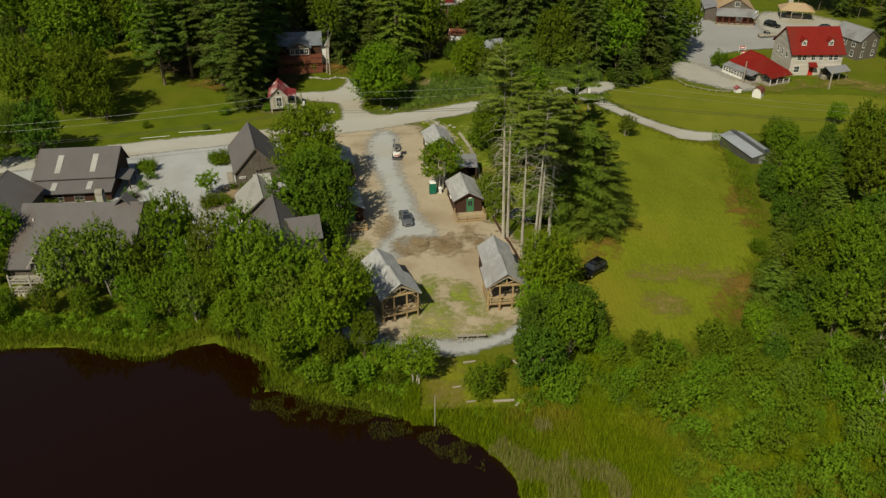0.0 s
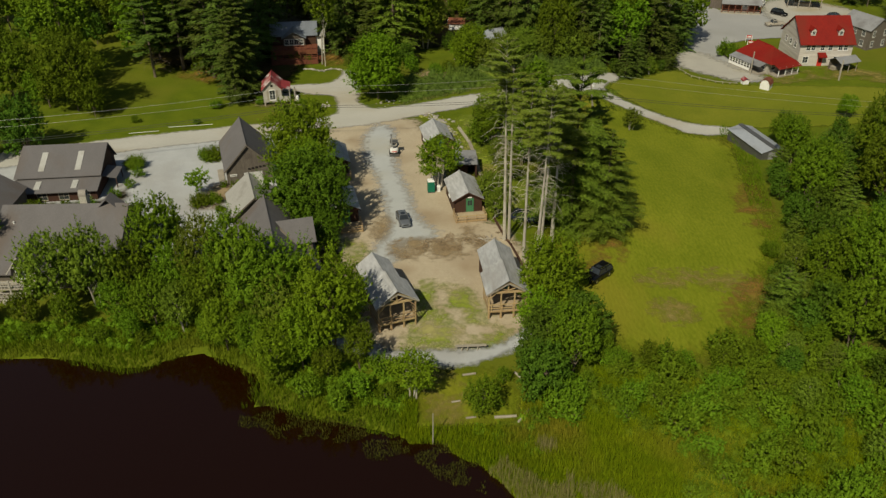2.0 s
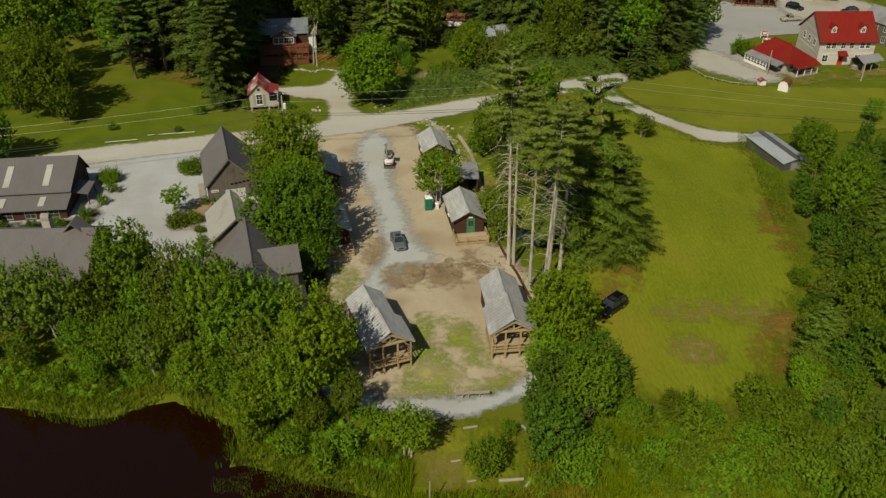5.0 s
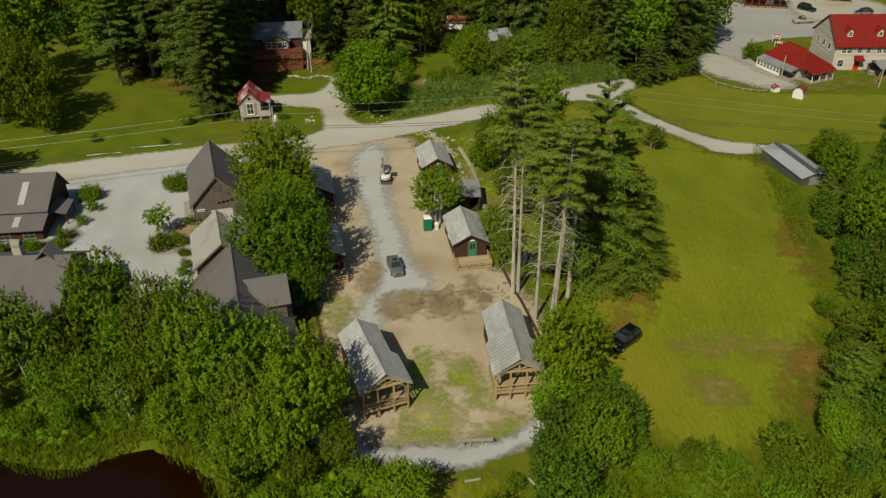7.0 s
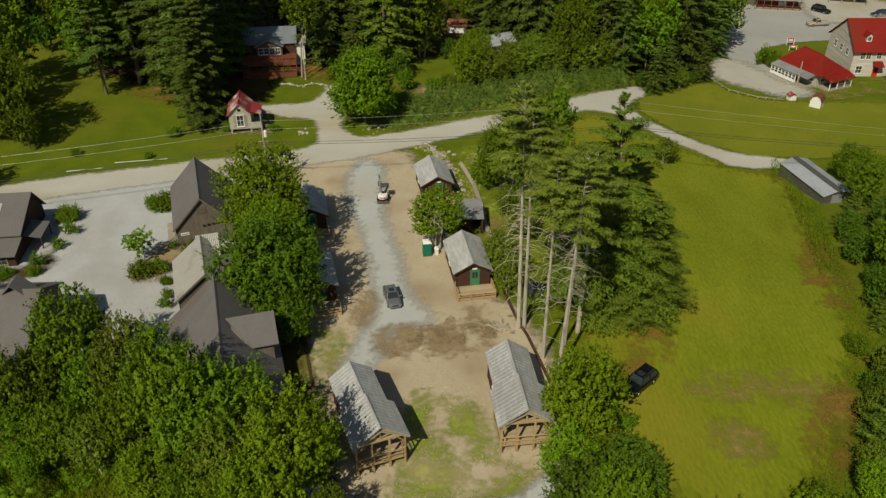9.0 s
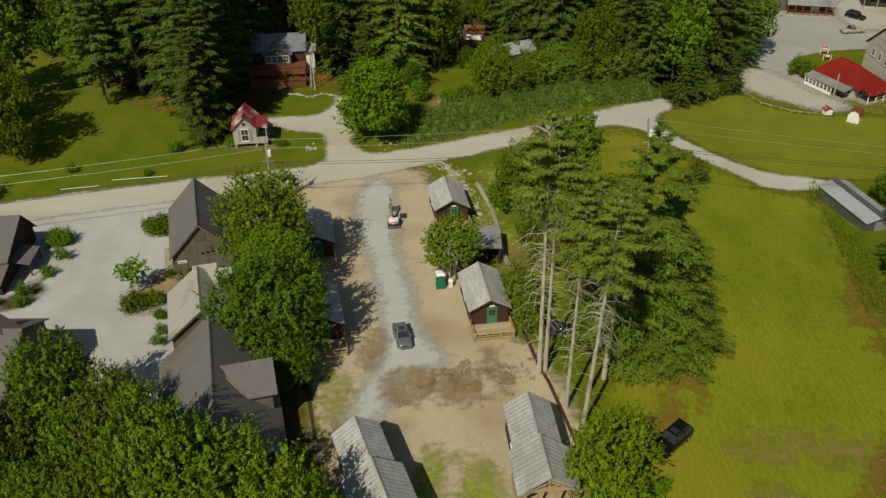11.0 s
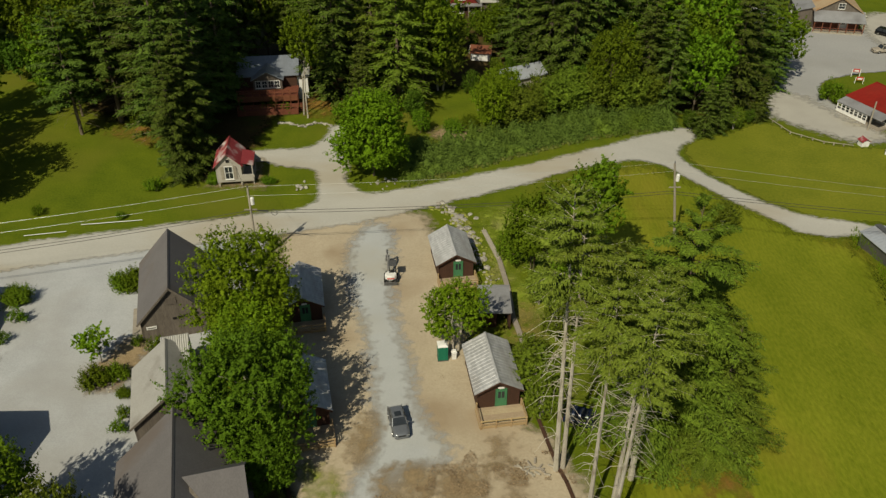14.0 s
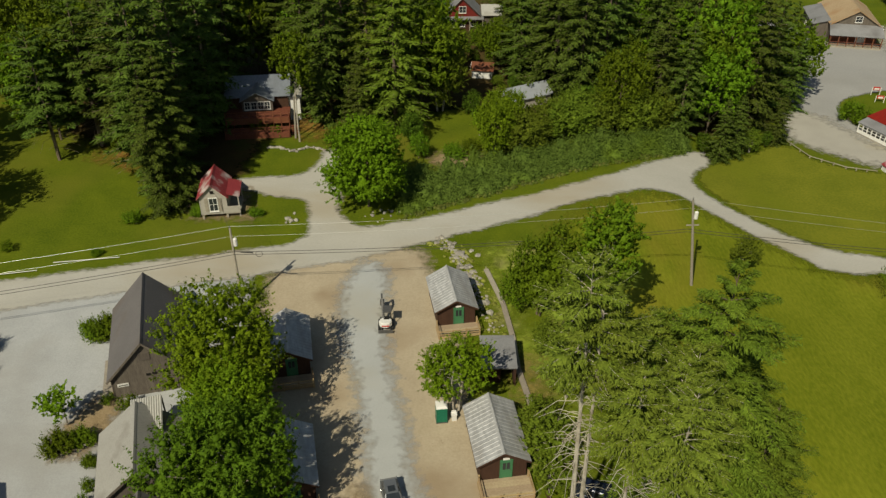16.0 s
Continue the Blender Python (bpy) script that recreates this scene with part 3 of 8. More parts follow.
sheet("planting_bed", [(-35.8, 107), (-35.6, 110.6), (-33.5, 114.6), (-31.2, 114), (-31.0, 109.8), (-33, 106.6)], MULCH, 0.16, "brown mulched planting bed by the barn", "planting bed", 0.4)
sheet("bare_patch", [(-36.5, 153.5), (-33, 154), (-29, 154), (-27.5, 148.5), (-26, 145.5), (-30, 146.4), (-34.5, 146.4), (-35, 149)], MULCH, 0.16, "brown bare earth round the garden hut", "soil", 0.9, 0.1)
sheet("bare_patch", [(-55, 166), (-51, 170), (-47, 169), (-43, 161), (-41, 156), (-44, 156), (-47.5, 160), (-53.5, 162)], RUSTY, 0.15, "rusty needles and bare earth under the lawn's pines", "soil", 0.9, 0.0)
sheet("flower_soil", [(-4.8, 162), (-1, 167), (3.2, 164), (2.4, 160), (-1, 159.5)], MULCH, 0.16, "reddish brown garden bed", "garden bed", 0.5)


# ---- buildings ----
def axis_pose(back, front, z=0.0):
    """A pose midway between two ends of a ridge; its -y points to the front end. Also the length."""
    bx, by = back
    fx, fy = front
    length = math.hypot(fx - bx, fy - by)
    return pose((bx + fx) / 2, (by + fy) / 2, z, 0, 0, math.degrees(math.atan2(bx - fx, -(by - fy))) + 180), length


def roof_slopes(parent, hw, y0, y1, eave, ridge, mat, over=0.3, thick=0.1, ribs=0.0, sides=(-1, 1), name="roof_slope", cap=True, label=""):
    """Two roof slabs that meet at a ridge along y, with raised seams and a ridge cap."""
    rise = (ridge - eave) / hw
    for s in sides:
        sh = Shape()
        xe, ze = hw + over, eave - over * rise
        prof = [(y0, 0.0)]
        if ribs:
            n = max(1, int((y1 - y0) / ribs))
            for i in range(n):
                y = y0 + (y1 - y0) * (i + 0.5) / n
                prof += [(y - 0.04, 0.0), (y - 0.015, 0.022), (y + 0.015, 0.022), (y + 0.04, 0.0)]
        prof.append((y1, 0.0))
        k = len(prof)
        top = [(0, y, ridge + d) for y, d in prof] + [(s * xe, y, ze + d) for y, d in prof]
        low = [(0, y0, ridge - thick), (0, y1, ridge - thick), (s * xe, y0, ze - thick), (s * xe, y1, ze - thick)]
        f = [(i, i + 1, i + 1 + k, i + k) for i in range(k - 1)]
        a, b, c, d = range(2 * k, 2 * k + 4)
        f += [(a, b, d, c), (0, k, c, a), (k - 1, b, d, 2 * k - 1), (*range(k), b, a), (*range(k, 2 * k), d, c)]
        sh.add(top + low, f)
        part(name, sh, mat, parent, label)
    if cap:
        sh = Shape().prism([(-0.16, ridge - 0.16 * rise + 0.03), (0, ridge + 0.06), (0.16, ridge - 0.16 * rise + 0.03), (0, ridge + 0.02)], y0 - 0.01, y1 + 0.01)
        part("ridge_cap", sh, mat, parent)


def gable_walls(parent, hw, y0, y1, eave, ridge, mat, base=0.0):
    part("wall", Shape().prism([(-hw, base), (hw, base), (hw, eave - 0.05), (0, ridge - 0.12), (-hw, eave - 0.05)], y0, y1), mat, parent)
    for x in (-hw - 0.03, hw - 0.07):
        for y in (y0 - 0.03, y1 - 0.07):
            part("corner_trim", Shape().box(x, x + 0.1, y, y + 0.1, base, eave - 0.12), mat, parent)


def face_window(parent, m, w, h, panes=(2, 2), trim=WHITE, depth=0.06):
    """A window on a wall; m sets its centre, x along the wall, -y out of it."""
    sh = Shape()
    for x in (-w / 2 - 0.08, w / 2):
        sh.box(x, x + 0.08, -depth, 0, -h / 2 - 0.08, h / 2 + 0.08, m)
    for z in (-h / 2 - 0.08, h / 2):
        sh.box(-w / 2, w / 2, -depth, 0, z, z + 0.08, m)
    for i in range(1, panes[0]):
        x = -w / 2 + w * i / panes[0]
        sh.box(x - 0.02, x + 0.02, -depth * 0.8, 0, -h / 2, h / 2, m)
    for i in range(1, panes[1]):
        z = -h / 2 + h * i / panes[1]
        sh.box(-w / 2, w / 2, -depth * 0.7, 0, z - 0.02, z + 0.02, m)
    win = part("window", sh, trim, parent)
    part("pane", Shape().box(-w / 2, w / 2, -0.03, 0.01, -h / 2, h / 2, m), GLASS, win)
    part("sill", Shape().box(-w / 2 - 0.12, w / 2 + 0.12, -depth - 0.06, 0, -h / 2 - 0.13, -h / 2 - 0.08, m), trim, win)
    return win


def face_door(parent, m, w, h, mat, lights=True, trim=None):
    """A door on a wall; m at the middle of its sill."""
    sh = Shape().box(-w / 2, w / 2, -0.06, 0.02, 0, h, m)
    for x in (-w / 2 - 0.09, w / 2):
        sh.box(x, x + 0.09, -0.09, 0, 0, h + 0.09, m)
    sh.box(-w / 2, w / 2, -0.09, 0, h, h + 0.09, m)
    d = part("door", sh, trim or mat, parent)
    if lights:
        for i in (-1, 1):
            part("pane", Shape().box(i * 0.17 - 0.13, i * 0.17 + 0.13, -0.075, -0.055, h * 0.5, h * 0.88, m), GLASS, d)
    part("door_handle", Shape().box(w / 2 - 0.14, w / 2 - 0.08, -0.12, -0.06, h * 0.45, h * 0.49, m), STEEL, d)
    return d


def deck(parent, x0, x1, y0, y1, z, rails=True, gap=None, rail_h=0.95, post_step=2.0, mat=WOOD, boards=2):
    """A raised deck with joists, posts and rails on its front and sides."""
    n = max(1, int((y1 - y0) / 0.3))
    for i in range(n):
        ya = y0 + (y1 - y0) * i / n
        part("deck_board", Shape().box(x0, x1, ya + 0.006, ya + (y1 - y0) / n - 0.006, z - 0.05, z), DECK_WOOD if mat is WOOD else mat, parent)
    part("rim_joist", Shape().box(x0, x1, y0 - 0.05, y0 - 0.002, z - 0.3, z - 0.01), mat, parent)
    for s in ((x0 - 0.05, x0 - 0.002), (x1 + 0.002, x1 + 0.05)):
        part("rim_joist", Shape().box(s[0], s[1], y0, y1, z - 0.3, z - 0.01), mat, parent)
    k = max(1, round((x1 - x0) / post_step))
    xs = [x0 + 0.07 + (x1 - x0 - 0.14) * i / k for i in range(k + 1)]
    for x in xs:
        part("post", Shape().box(x - 0.06, x + 0.06, y0 - 0.13, y0 - 0.055, -0.3, z + (rail_h if rails else -0.05)), mat, parent)
    for x in (x0 + 0.07, x1 - 0.07):
        part("post", Shape().box(x - 0.06, x + 0.06, y1 - 0.2, y1 - 0.08, -0.3, z + (rail_h if rails else -0.05)), mat, parent)
    if rails:
        for i in range(boards):
            h = z + rail_h - 0.04 - i * rail_h * 0.48
            part("rail", Shape().box(x0, x1, y0 - 0.19, y0 - 0.135, h - 0.11, h), mat, parent)
            for s in (x0 - 0.005, x1 - 0.045):
                part("rail", Shape().box(s, s + 0.05, y0 - 0.05, y1, h - 0.11, h), mat, parent)


def small_cabin(back, front, label, group, deck_depth=2.3, hw=1.95, eave=2.6, ridge=3.7, deck_rails=True, floor=0.45):
    """A one-room cabin with a green front door and a deck before it."""
    m, length = axis_pose(back, front)
    c = thing("cabin", m, label, "cabin", group)
    y0, y1 = -length / 2 + 0.35, length / 2 - 0.35
    gable_walls(c, hw, y0, y1, eave, ridge, BROWN_WALL, 0.15)
    roof_slopes(c, hw, -length / 2, length / 2, eave, ridge, METAL_ROOF, 0.35, 0.08, 0.42)
    sh = Shape()
    for s in (-1, 1):
        sh.beam((0, -length / 2 - 0.02, ridge - 0.12), (s * (hw + 0.33), -length / 2 - 0.02, eave - 0.33 * (ridge - eave) / hw - 0.12), 0.04, 0.16)
    part("barge_board", sh, BROWN_WALL, c)
    face_door(c, Matrix.Translation((0.25, y0, floor)), 0.9, 2.02, GREEN)
    part("porch_lamp", Shape().box(-0.05, 0.5, y0 - 0.14, y0, floor + 2.2, floor + 2.3), WHITE, c, "white lamp above the door")
    face_window(c, pose(-hw, 0.4, 1.7, 0, 0, -90), 0.8, 0.8)
    for x in (-hw + 0.2, hw - 0.2):
        for y in (y0 + 0.2, 0, y1 - 0.2):
            part("footing", Shape().box(x - 0.12, x + 0.12, y - 0.12, y + 0.12, -0.2, 0.15), OLD_WOOD, c)
    deck(c, -hw - 0.15, hw + 0.25, y0 - deck_depth, y0 - 0.02, floor - 0.03, deck_rails, rail_h=0.8, post_step=1.45)
    return c


def porch_cabin(back, front, label, group, hw=1.8, eave=3.75, ridge=5.0):
    """A cabin on posts with a taller timber-framed porch roof over its lake end."""
    m, length = axis_pose(back, front)
    c = thing("cabin", m, label, "cabin", group)
    ya, yb, yc = -length / 2, -length / 2 + length * 0.42, length / 2
    floor = 1.15
    gable_walls(c, hw, yb + 0.1, yc - 0.3, eave - 0.1, ridge - 0.1, BROWN_WALL, 0.5)
    roof_slopes(c, hw, yb + 0.01, yc, eave - 0.1, ridge - 0.1, METAL_ROOF, 0.3, 0.08, 0.42)
    ph = hw + 0.38
    roof_slopes(c, ph, ya, yb + 0.35, eave + 0.12, ridge + 0.42, METAL_ROOF, 0.38, 0.08, 0.42, name="porch_roof")
    y = ya + 0.35
    for x in (-ph, -ph * 0.36, ph * 0.36, ph):
        part("post", Shape().box(x - 0.08, x + 0.08, y - 0.08, y + 0.08, -0.3, eave - 0.2), WOOD, c)
    part("tie_beam", Shape().box(-ph - 0.15, ph + 0.15, y - 0.1, y + 0.1, eave - 0.22, eave + 0.0), WOOD, c)
    part("king_post", Shape().box(-0.08, 0.08, y - 0.07, y + 0.07, eave, ridge - 0.05), WOOD, c)
    for s in (-1, 1):
        part("rafter", Shape().beam((0, y, ridge - 0.1), (s * (ph + 0.25), y, eave - 0.22), 0.14, 0.16), WOOD, c)
        part("strut", Shape().beam((0, y, eave + 0.1), (s * ph * 0.5, y, eave + 0.48), 0.1), WOOD, c)
        part("knee_brace", Shape().beam((s * ph, y, eave - 1.0), (s * (ph - 0.8), y, eave - 0.2), 0.1), WOOD, c)
        part("barge_board", Shape().beam((0, ya - 0.02, ridge - 0.02), (s * (ph + 0.34), ya - 0.02, eave - 0.26), 0.04, 0.16), OLD_WOOD, c, "grey weathered edge board")
        part("wall_plate", Shape().box(s * ph - 0.08, s * ph + 0.08, ya + 0.45, yb, eave - 0.24, eave - 0.06), WOOD, c)
    deck(c, -ph, ph, ya + 0.35, yb + 0.08, floor, True, rail_h=1.0, post_step=1.6, boards=3)
    for i in range(4):
        x = -ph + 0.3 + i * (2 * ph - 0.6) / 3
        part("bench_slat" if i < 0 else "picket", Shape().box(x - 0.05, x + 0.05, ya + 0.2, ya + 0.25, floor, floor + 0.9), WOOD, c)
    face_door(c, Matrix.Translation((0.2, yb + 0.1, floor)), 0.9, 2.02, GREEN)
    face_window(c, pose(-hw, 1.4, 2.4, 0, 0, -90), 0.9, 0.9)
    face_window(c, pose(hw, 1.4, 2.4, 0, 0, 90), 0.9, 0.9)
    for x in (-hw + 0.2, hw - 0.2):
        for yy in (yb + 0.4, (yb + yc) / 2, yc - 0.6):
            part("pier", Shape().box(x - 0.12, x + 0.12, yy - 0.12, yy + 0.12, -0.3, 0.5), OLD_WOOD, c)
    return c


def barn(name, back, front, hw, eave, ridge, wall, roof, label, ribs=0.0, over=0.35, group="", overhang_ends=0.3, base=-0.2, z=0.0, category="building"):
    m, length = axis_pose(back, front, z)
    c = thing(name, m, label, category, group)
    gable_walls(c, hw, -length / 2 + overhang_ends, length / 2 - overhang_ends, eave, ridge, wall, base)
    roof_slopes(c, hw, -length / 2, length / 2, eave, ridge, roof, over, 0.12, ribs)
    sh = Shape()
    for s in (-1, 1):
        sh.beam((0, -length / 2 - 0.02, ridge - 0.1), (s * (hw + over), -length / 2 - 0.02, eave - over * (ridge - eave) / hw - 0.1), 0.05, 0.2)
    part("barge_board", sh, wall, c)
    return c, length


CABINS = "rental cabins round the dirt yard"
porch_cabin((-8.35, 87.1), (-4.85, 78.2), "brown lakeside cabin with galvanised roof and lumber porch", CABINS)
porch_cabin((6.45, 90.3), (7.6, 80.3), "brown lakeside cabin with galvanised roof beside pines", CABINS)
small_cabin((2.55, 111.8), (3.75, 104.8), "dark brown cabin with green door and lumber deck", CABINS)
small_cabin((-1.55, 131.3), (-0.35, 125.0), "dark brown cabin with green door near the road", CABINS, 1.8)
small_cabin((-17.6, 123.4), (-16.2, 116.7), "dark cabin with shaded deck under a leafy tree", CABINS, 1.6)
small_cabin((-14.9, 108.4), (-13.3, 101.7), "dark cabin with lumber deck under a leafy tree", CABINS, 2.4)

# lean-to store between two cabins
m, _ = axis_pose((3.6, 120.8), (3.75, 116.4))
st = thing("shed", m, "open-fronted dark store shed with flat grey roof", "shed")
part("back_wall", Shape().box(-1.5, 1.5, 1.9, 2.0, -0.1, 2.3), BROWN_WALL, st)
for s in (-1.5, 1.4):
    part("side_wall", Shape().box(s, s + 0.1, -1.9, 1.9, -0.1, 2.3), BROWN_WALL, st)
part("front_wall", Shape().box(-1.4, 0.2, -1.6, -1.5, -0.1, 2.3), BROWN_WALL, st)
part("roof", Shape().add([(-1.7, -2.2, 2.3), (1.7, -2.2, 2.3), (1.7, 2.2, 2.65), (-1.7, 2.2, 2.65), (-1.7, -2.2, 2.4), (1.7, -2.2, 2.4), (1.7, 2.2, 2.75), (-1.7, 2.2, 2.75)], [(0, 3, 2, 1), (4, 5, 6, 7), (0, 1, 5, 4), (1, 2, 6, 5), (2, 3, 7, 6), (3, 0, 4, 7)]), GREY_ROOF, st)
for x in (-1.6, 1.5):
    part("post", Shape().box(x, x + 0.1, -2.1, -2.0, -0.1, 2.3), BROWN_WALL, st)

# tall grey board barn
K, L = barn("barn", (-32.2, 125.4), (-28.8, 114.5), 3.35, 2.85, 6.4, GREY_WALL, BROWN_ROOF, "tall weathered grey board barn with steep brown roof")
yk = -L / 2 + 0.3
part("sign", Shape().box(-2.9, -1.9, yk - 0.07, yk - 0.01, 1.5, 1.85), WHITE, K, "small white sign board with faded lettering")
part("lettering", Shape().box(-2.8, -2.0, yk - 0.085, yk - 0.07, 1.62, 1.72), STEEL, K)
part("hay_hatch", Shape().box(-0.5, 0.5, yk - 0.06, yk - 0.005, 4.2, 5.0), GREY_WALL, K)
for i in range(5):
    x = -0.2 + i * 0.55
    part("mailbox" if i == 4 else "plaque", Shape().box(x, x + 0.36, yk - 0.1, yk - 0.01, 2.35 + 0.06 * i, 2.55 + 0.06 * i), DARK, K)
part("barn_door", Shape().box(0.4, 2.4, yk - 0.07, yk - 0.01, -0.1, 2.2), GREY_WALL, K)
part("plank_walk", Shape().box(-4.6, -3.7, -5.2, 0.4, -0.1, 0.22), OLD_WOOD, K)

# low link building and its pale corrugated lean-to
L1, L = barn("link_building", (-27.6, 108.8), (-25.1, 101.0), 3.2, 2.2, 4.85, GREY_WALL, LINK_ROOF, "low grey board building joined to the barns")
face_window(L1, pose(-3.2, 1.0, 1.3, 0, 0, -90), 1.2, 0.9)
face_window(L1, pose(-3.2, -1.8, 1.3, 0, 0, -90), 1.2, 0.9)
m, _ = axis_pose((-27.0, 109.7), (-26.1, 106.6))
ln_to = thing("lean_to", m, "pale corrugated metal lean-to roof on posts", "canopy")
n = 27
sh = Shape().add([(-1.35 + i * 0.1, y, z + 0.09 * (i % 2)) for y, z in ((-1.7, 3.35), (1.7, 4.35)) for i in range(n)], [(i, i + 1, i + 1 + n, i + n) for i in range(n - 1)])
part("roof_sheet", sh, PALE_ROOF, ln_to)
for x, y, z in ((-1.2, -1.6, 3.3), (1.2, -1.6, 3.3), (-1.2, 1.6, 4.3), (1.2, 1.6, 4.3)):
    part("post", Shape().box(x - 0.06, x + 0.06, y - 0.06, y + 0.06, -0.1, z), GREY_WALL, ln_to)

# long main barn with a cross gable
MB, L = barn("main_barn", (-22.95, 97.4), (-18.8, 83.2), 5.0, 2.7, 7.3, GREY_WALL, BROWN_ROOF, "large brown-roofed barn with a cross gable dormer")
xg = Shape().prism([(-2.0, 2.4), (2.0, 2.4), (2.0, 5.2), (0, 7.0), (-2.0, 5.2)], 0.6, 4.2)
dm = part("dormer", xg, GREY_WALL, MB, "cross gable in grey boards")
dm.matrix_basis = Matrix.Translation((0.5, 0.0, 0)) @ Matrix.Rotation(radians(-90), 4, "Z")
for s in (-1, 1):
    a = [(0, 0.2, 7.2), (0, 4.7, 7.2), (s * 2.35, 4.7, 5.0), (s * 2.35, 2.2, 5.0)]
    part("dormer_roof", Shape().add(a + [(x, y, z - 0.1) for x, y, z in a], [(0, 1, 2, 3), (7, 6, 5, 4), (0, 4, 5, 1), (1, 5, 6, 2), (2, 6, 7, 3), (3, 7, 4, 0)]), BROWN_ROOF, dm)
face_window(MB, pose(0, -L / 2 + 0.3, 4.6), 1.0, 1.2)
for x in (-2.6, 2.6):
    face_window(MB, pose(x, -L / 2 + 0.3, 1.6), 1.2, 1.2)
face_window(MB, pose(5.0, -3, 1.6, 0, 0, 90), 1.2, 1.0)

# long low hall with skylights and a lower front roof
HM, HL = axis_pose((-63.0, 116.9), (-50.8, 118.3))
H = thing("gallery_hall", HM, "long dark hall with brown roof and pale skylights", "building")
part("wall", Shape().prism([(-8.8, -0.2), (2.7, -0.2), (2.7, 2.0), (0, 5.0), (-6.2, 2.35), (-8.8, 1.72)], -HL / 2 + 0.35, HL / 2 - 0.35), BROWN_WALL, H)


def slab(parent, name, quad, thick, mat, label=""):
    q = [Vector(p) for p in quad]
    return part(name, Shape().add(q + [p - Vector((0, 0, thick)) for p in q], [(0, 1, 2, 3), (7, 6, 5, 4), (0, 4, 5, 1), (1, 5, 6, 2), (2, 6, 7, 3), (3, 7, 4, 0)]), mat, parent, label)


ya, yb = -HL / 2, HL / 2
slab(H, "roof_slope", [(0, ya, 5.2), (0, yb, 5.2), (-6.4, yb, 2.8), (-6.4, ya, 2.8)], 0.12, BROWN_ROOF)
slab(H, "porch_roof", [(-6.1, ya, 2.48), (-6.1, yb, 2.48), (-9.4, yb, 1.80), (-9.4, ya, 1.80)], 0.12, BROWN_ROOF)
slab(H, "roof_slope", [(0, yb, 5.2), (0, ya, 5.2), (3.1, ya, 1.75), (3.1, yb, 1.75)], 0.12, BROWN_ROOF)
slab(H, "side_porch_roof", [(-5.4, ya + 0.3, 2.2), (-1.6, ya + 0.3, 2.2), (-1.6, ya - 1.8, 1.75), (-5.4, ya - 1.8, 1.75)], 0.1, BROWN_ROOF)
for x in (-5.2, -1.8):
    part("porch_post", Shape().box(x - 0.06, x + 0.06, ya - 1.7, ya - 1.58, -0.2, 1.7), BROWN_WALL, H)
for y in (-HL / 2 + 3.6, HL / 2 - 3.5):
    y = -y
    slab(H, "skylight", [(-1.6, y - 0.42, 4.66), (-1.6, y + 0.42, 4.66), (-5.2, y + 0.42, 3.31), (-5.2, y - 0.42, 3.31)], 0.1, PALE_ROOF, "pale translucent skylight panel")
    slab(H, "skylight", [(-6.8, y - 0.4, 2.42), (-6.8, y + 0.4, 2.42), (-8.6, y + 0.4, 2.04), (-8.6, y - 0.4, 2.04)], 0.1, PALE_ROOF, "pale translucent skylight panel")
for i in range(4):
    face_window(H, pose(-8.8, -HL / 2 + 2 + i * 3.0, 0.9, 0, 0, -90), 1.3, 1.0, trim=OLD_WOOD)
part("cable_pipe", Shape().tube([(1.5, ya + 0.3, 0), (1.5, ya + 0.3, 3.0)], [0.05, 0.05], 5), STEEL, H)

# shingled house with a stone chimney, a front gable and balconies
IM, IL = axis_pose((-55.2, 94.6), (-39.5, 95.2))
I = thing("lodge", IM, "brown-roofed lodge with front gable, balconies and chimney", "house")
part("wall", Shape().prism([(-8.3, -0.3), (4.2, -0.3), (4.2, 4.7), (0, 6.95), (-8.3, 2.5)], -IL / 2 + 0.35, IL / 2 - 0.35), GREY_WALL, I)
slab(I, "roof_slope", [(0, -IL / 2, 7.25), (0, IL / 2, 7.25), (-8.9, IL / 2, 2.55), (-8.9, -IL / 2, 2.55)], 0.14, BROWN_ROOF)
slab(I, "roof_slope", [(0, IL / 2, 7.25), (0, -IL / 2, 7.25), (4.7, -IL / 2, 4.7), (4.7, IL / 2, 4.7)], 0.14, BROWN_ROOF)
g = part("front_gable", Shape().prism([(-1.35, -0.3), (1.35, -0.3), (1.35, 3.3), (0, 5.1), (-1.35, 3.3)], -9.0, -4.2), GREY_WALL, I, "front gable in grey boards")
g.matrix_basis = Matrix.Translation((0, 3.0, 0)) @ Matrix.Rotation(radians(-90), 4, "Z")
for s in (-1, 1):
    a = [(0, -9.5, 5.3), (0, -3.0, 5.3), (s * 1.7, -7.7, 3.05), (s * 1.7, -9.5, 3.05)]
    part("gable_roof", Shape().add(a + [(x, y, z - 0.1) for x, y, z in a], [(0, 1, 2, 3), (7, 6, 5, 4), (0, 4, 5, 1), (1, 5, 6, 2), (2, 6, 7, 3), (3, 7, 4, 0)]), BROWN_ROOF, g)
    part("bargeboard", Shape().add([(0, -9.56, 5.3), (0, -9.5, 5.3), (s * 1.7, -9.5, 3.05), (s * 1.7, -9.56, 3.05), (0, -9.56, 5.08), (0, -9.5, 5.08), (s * 1.7, -9.5, 2.85), (s * 1.7, -9.56, 2.85)], [(0, 1, 2, 3), (7, 6, 5, 4), (0, 4, 5, 1), (1, 5, 6, 2), (2, 6, 7, 3), (3, 7, 4, 0)]), PALE_WALL, g, "pale gable board")
part("tie_beam", Shape().box(-0.95, 0.95, -9.55, -9.47, 3.75, 3.9), PALE_WALL, g, "pale gable truss beam")
face_window(g, pose(0, -9.0, 2.7), 1.5, 1.3, (3, 1))
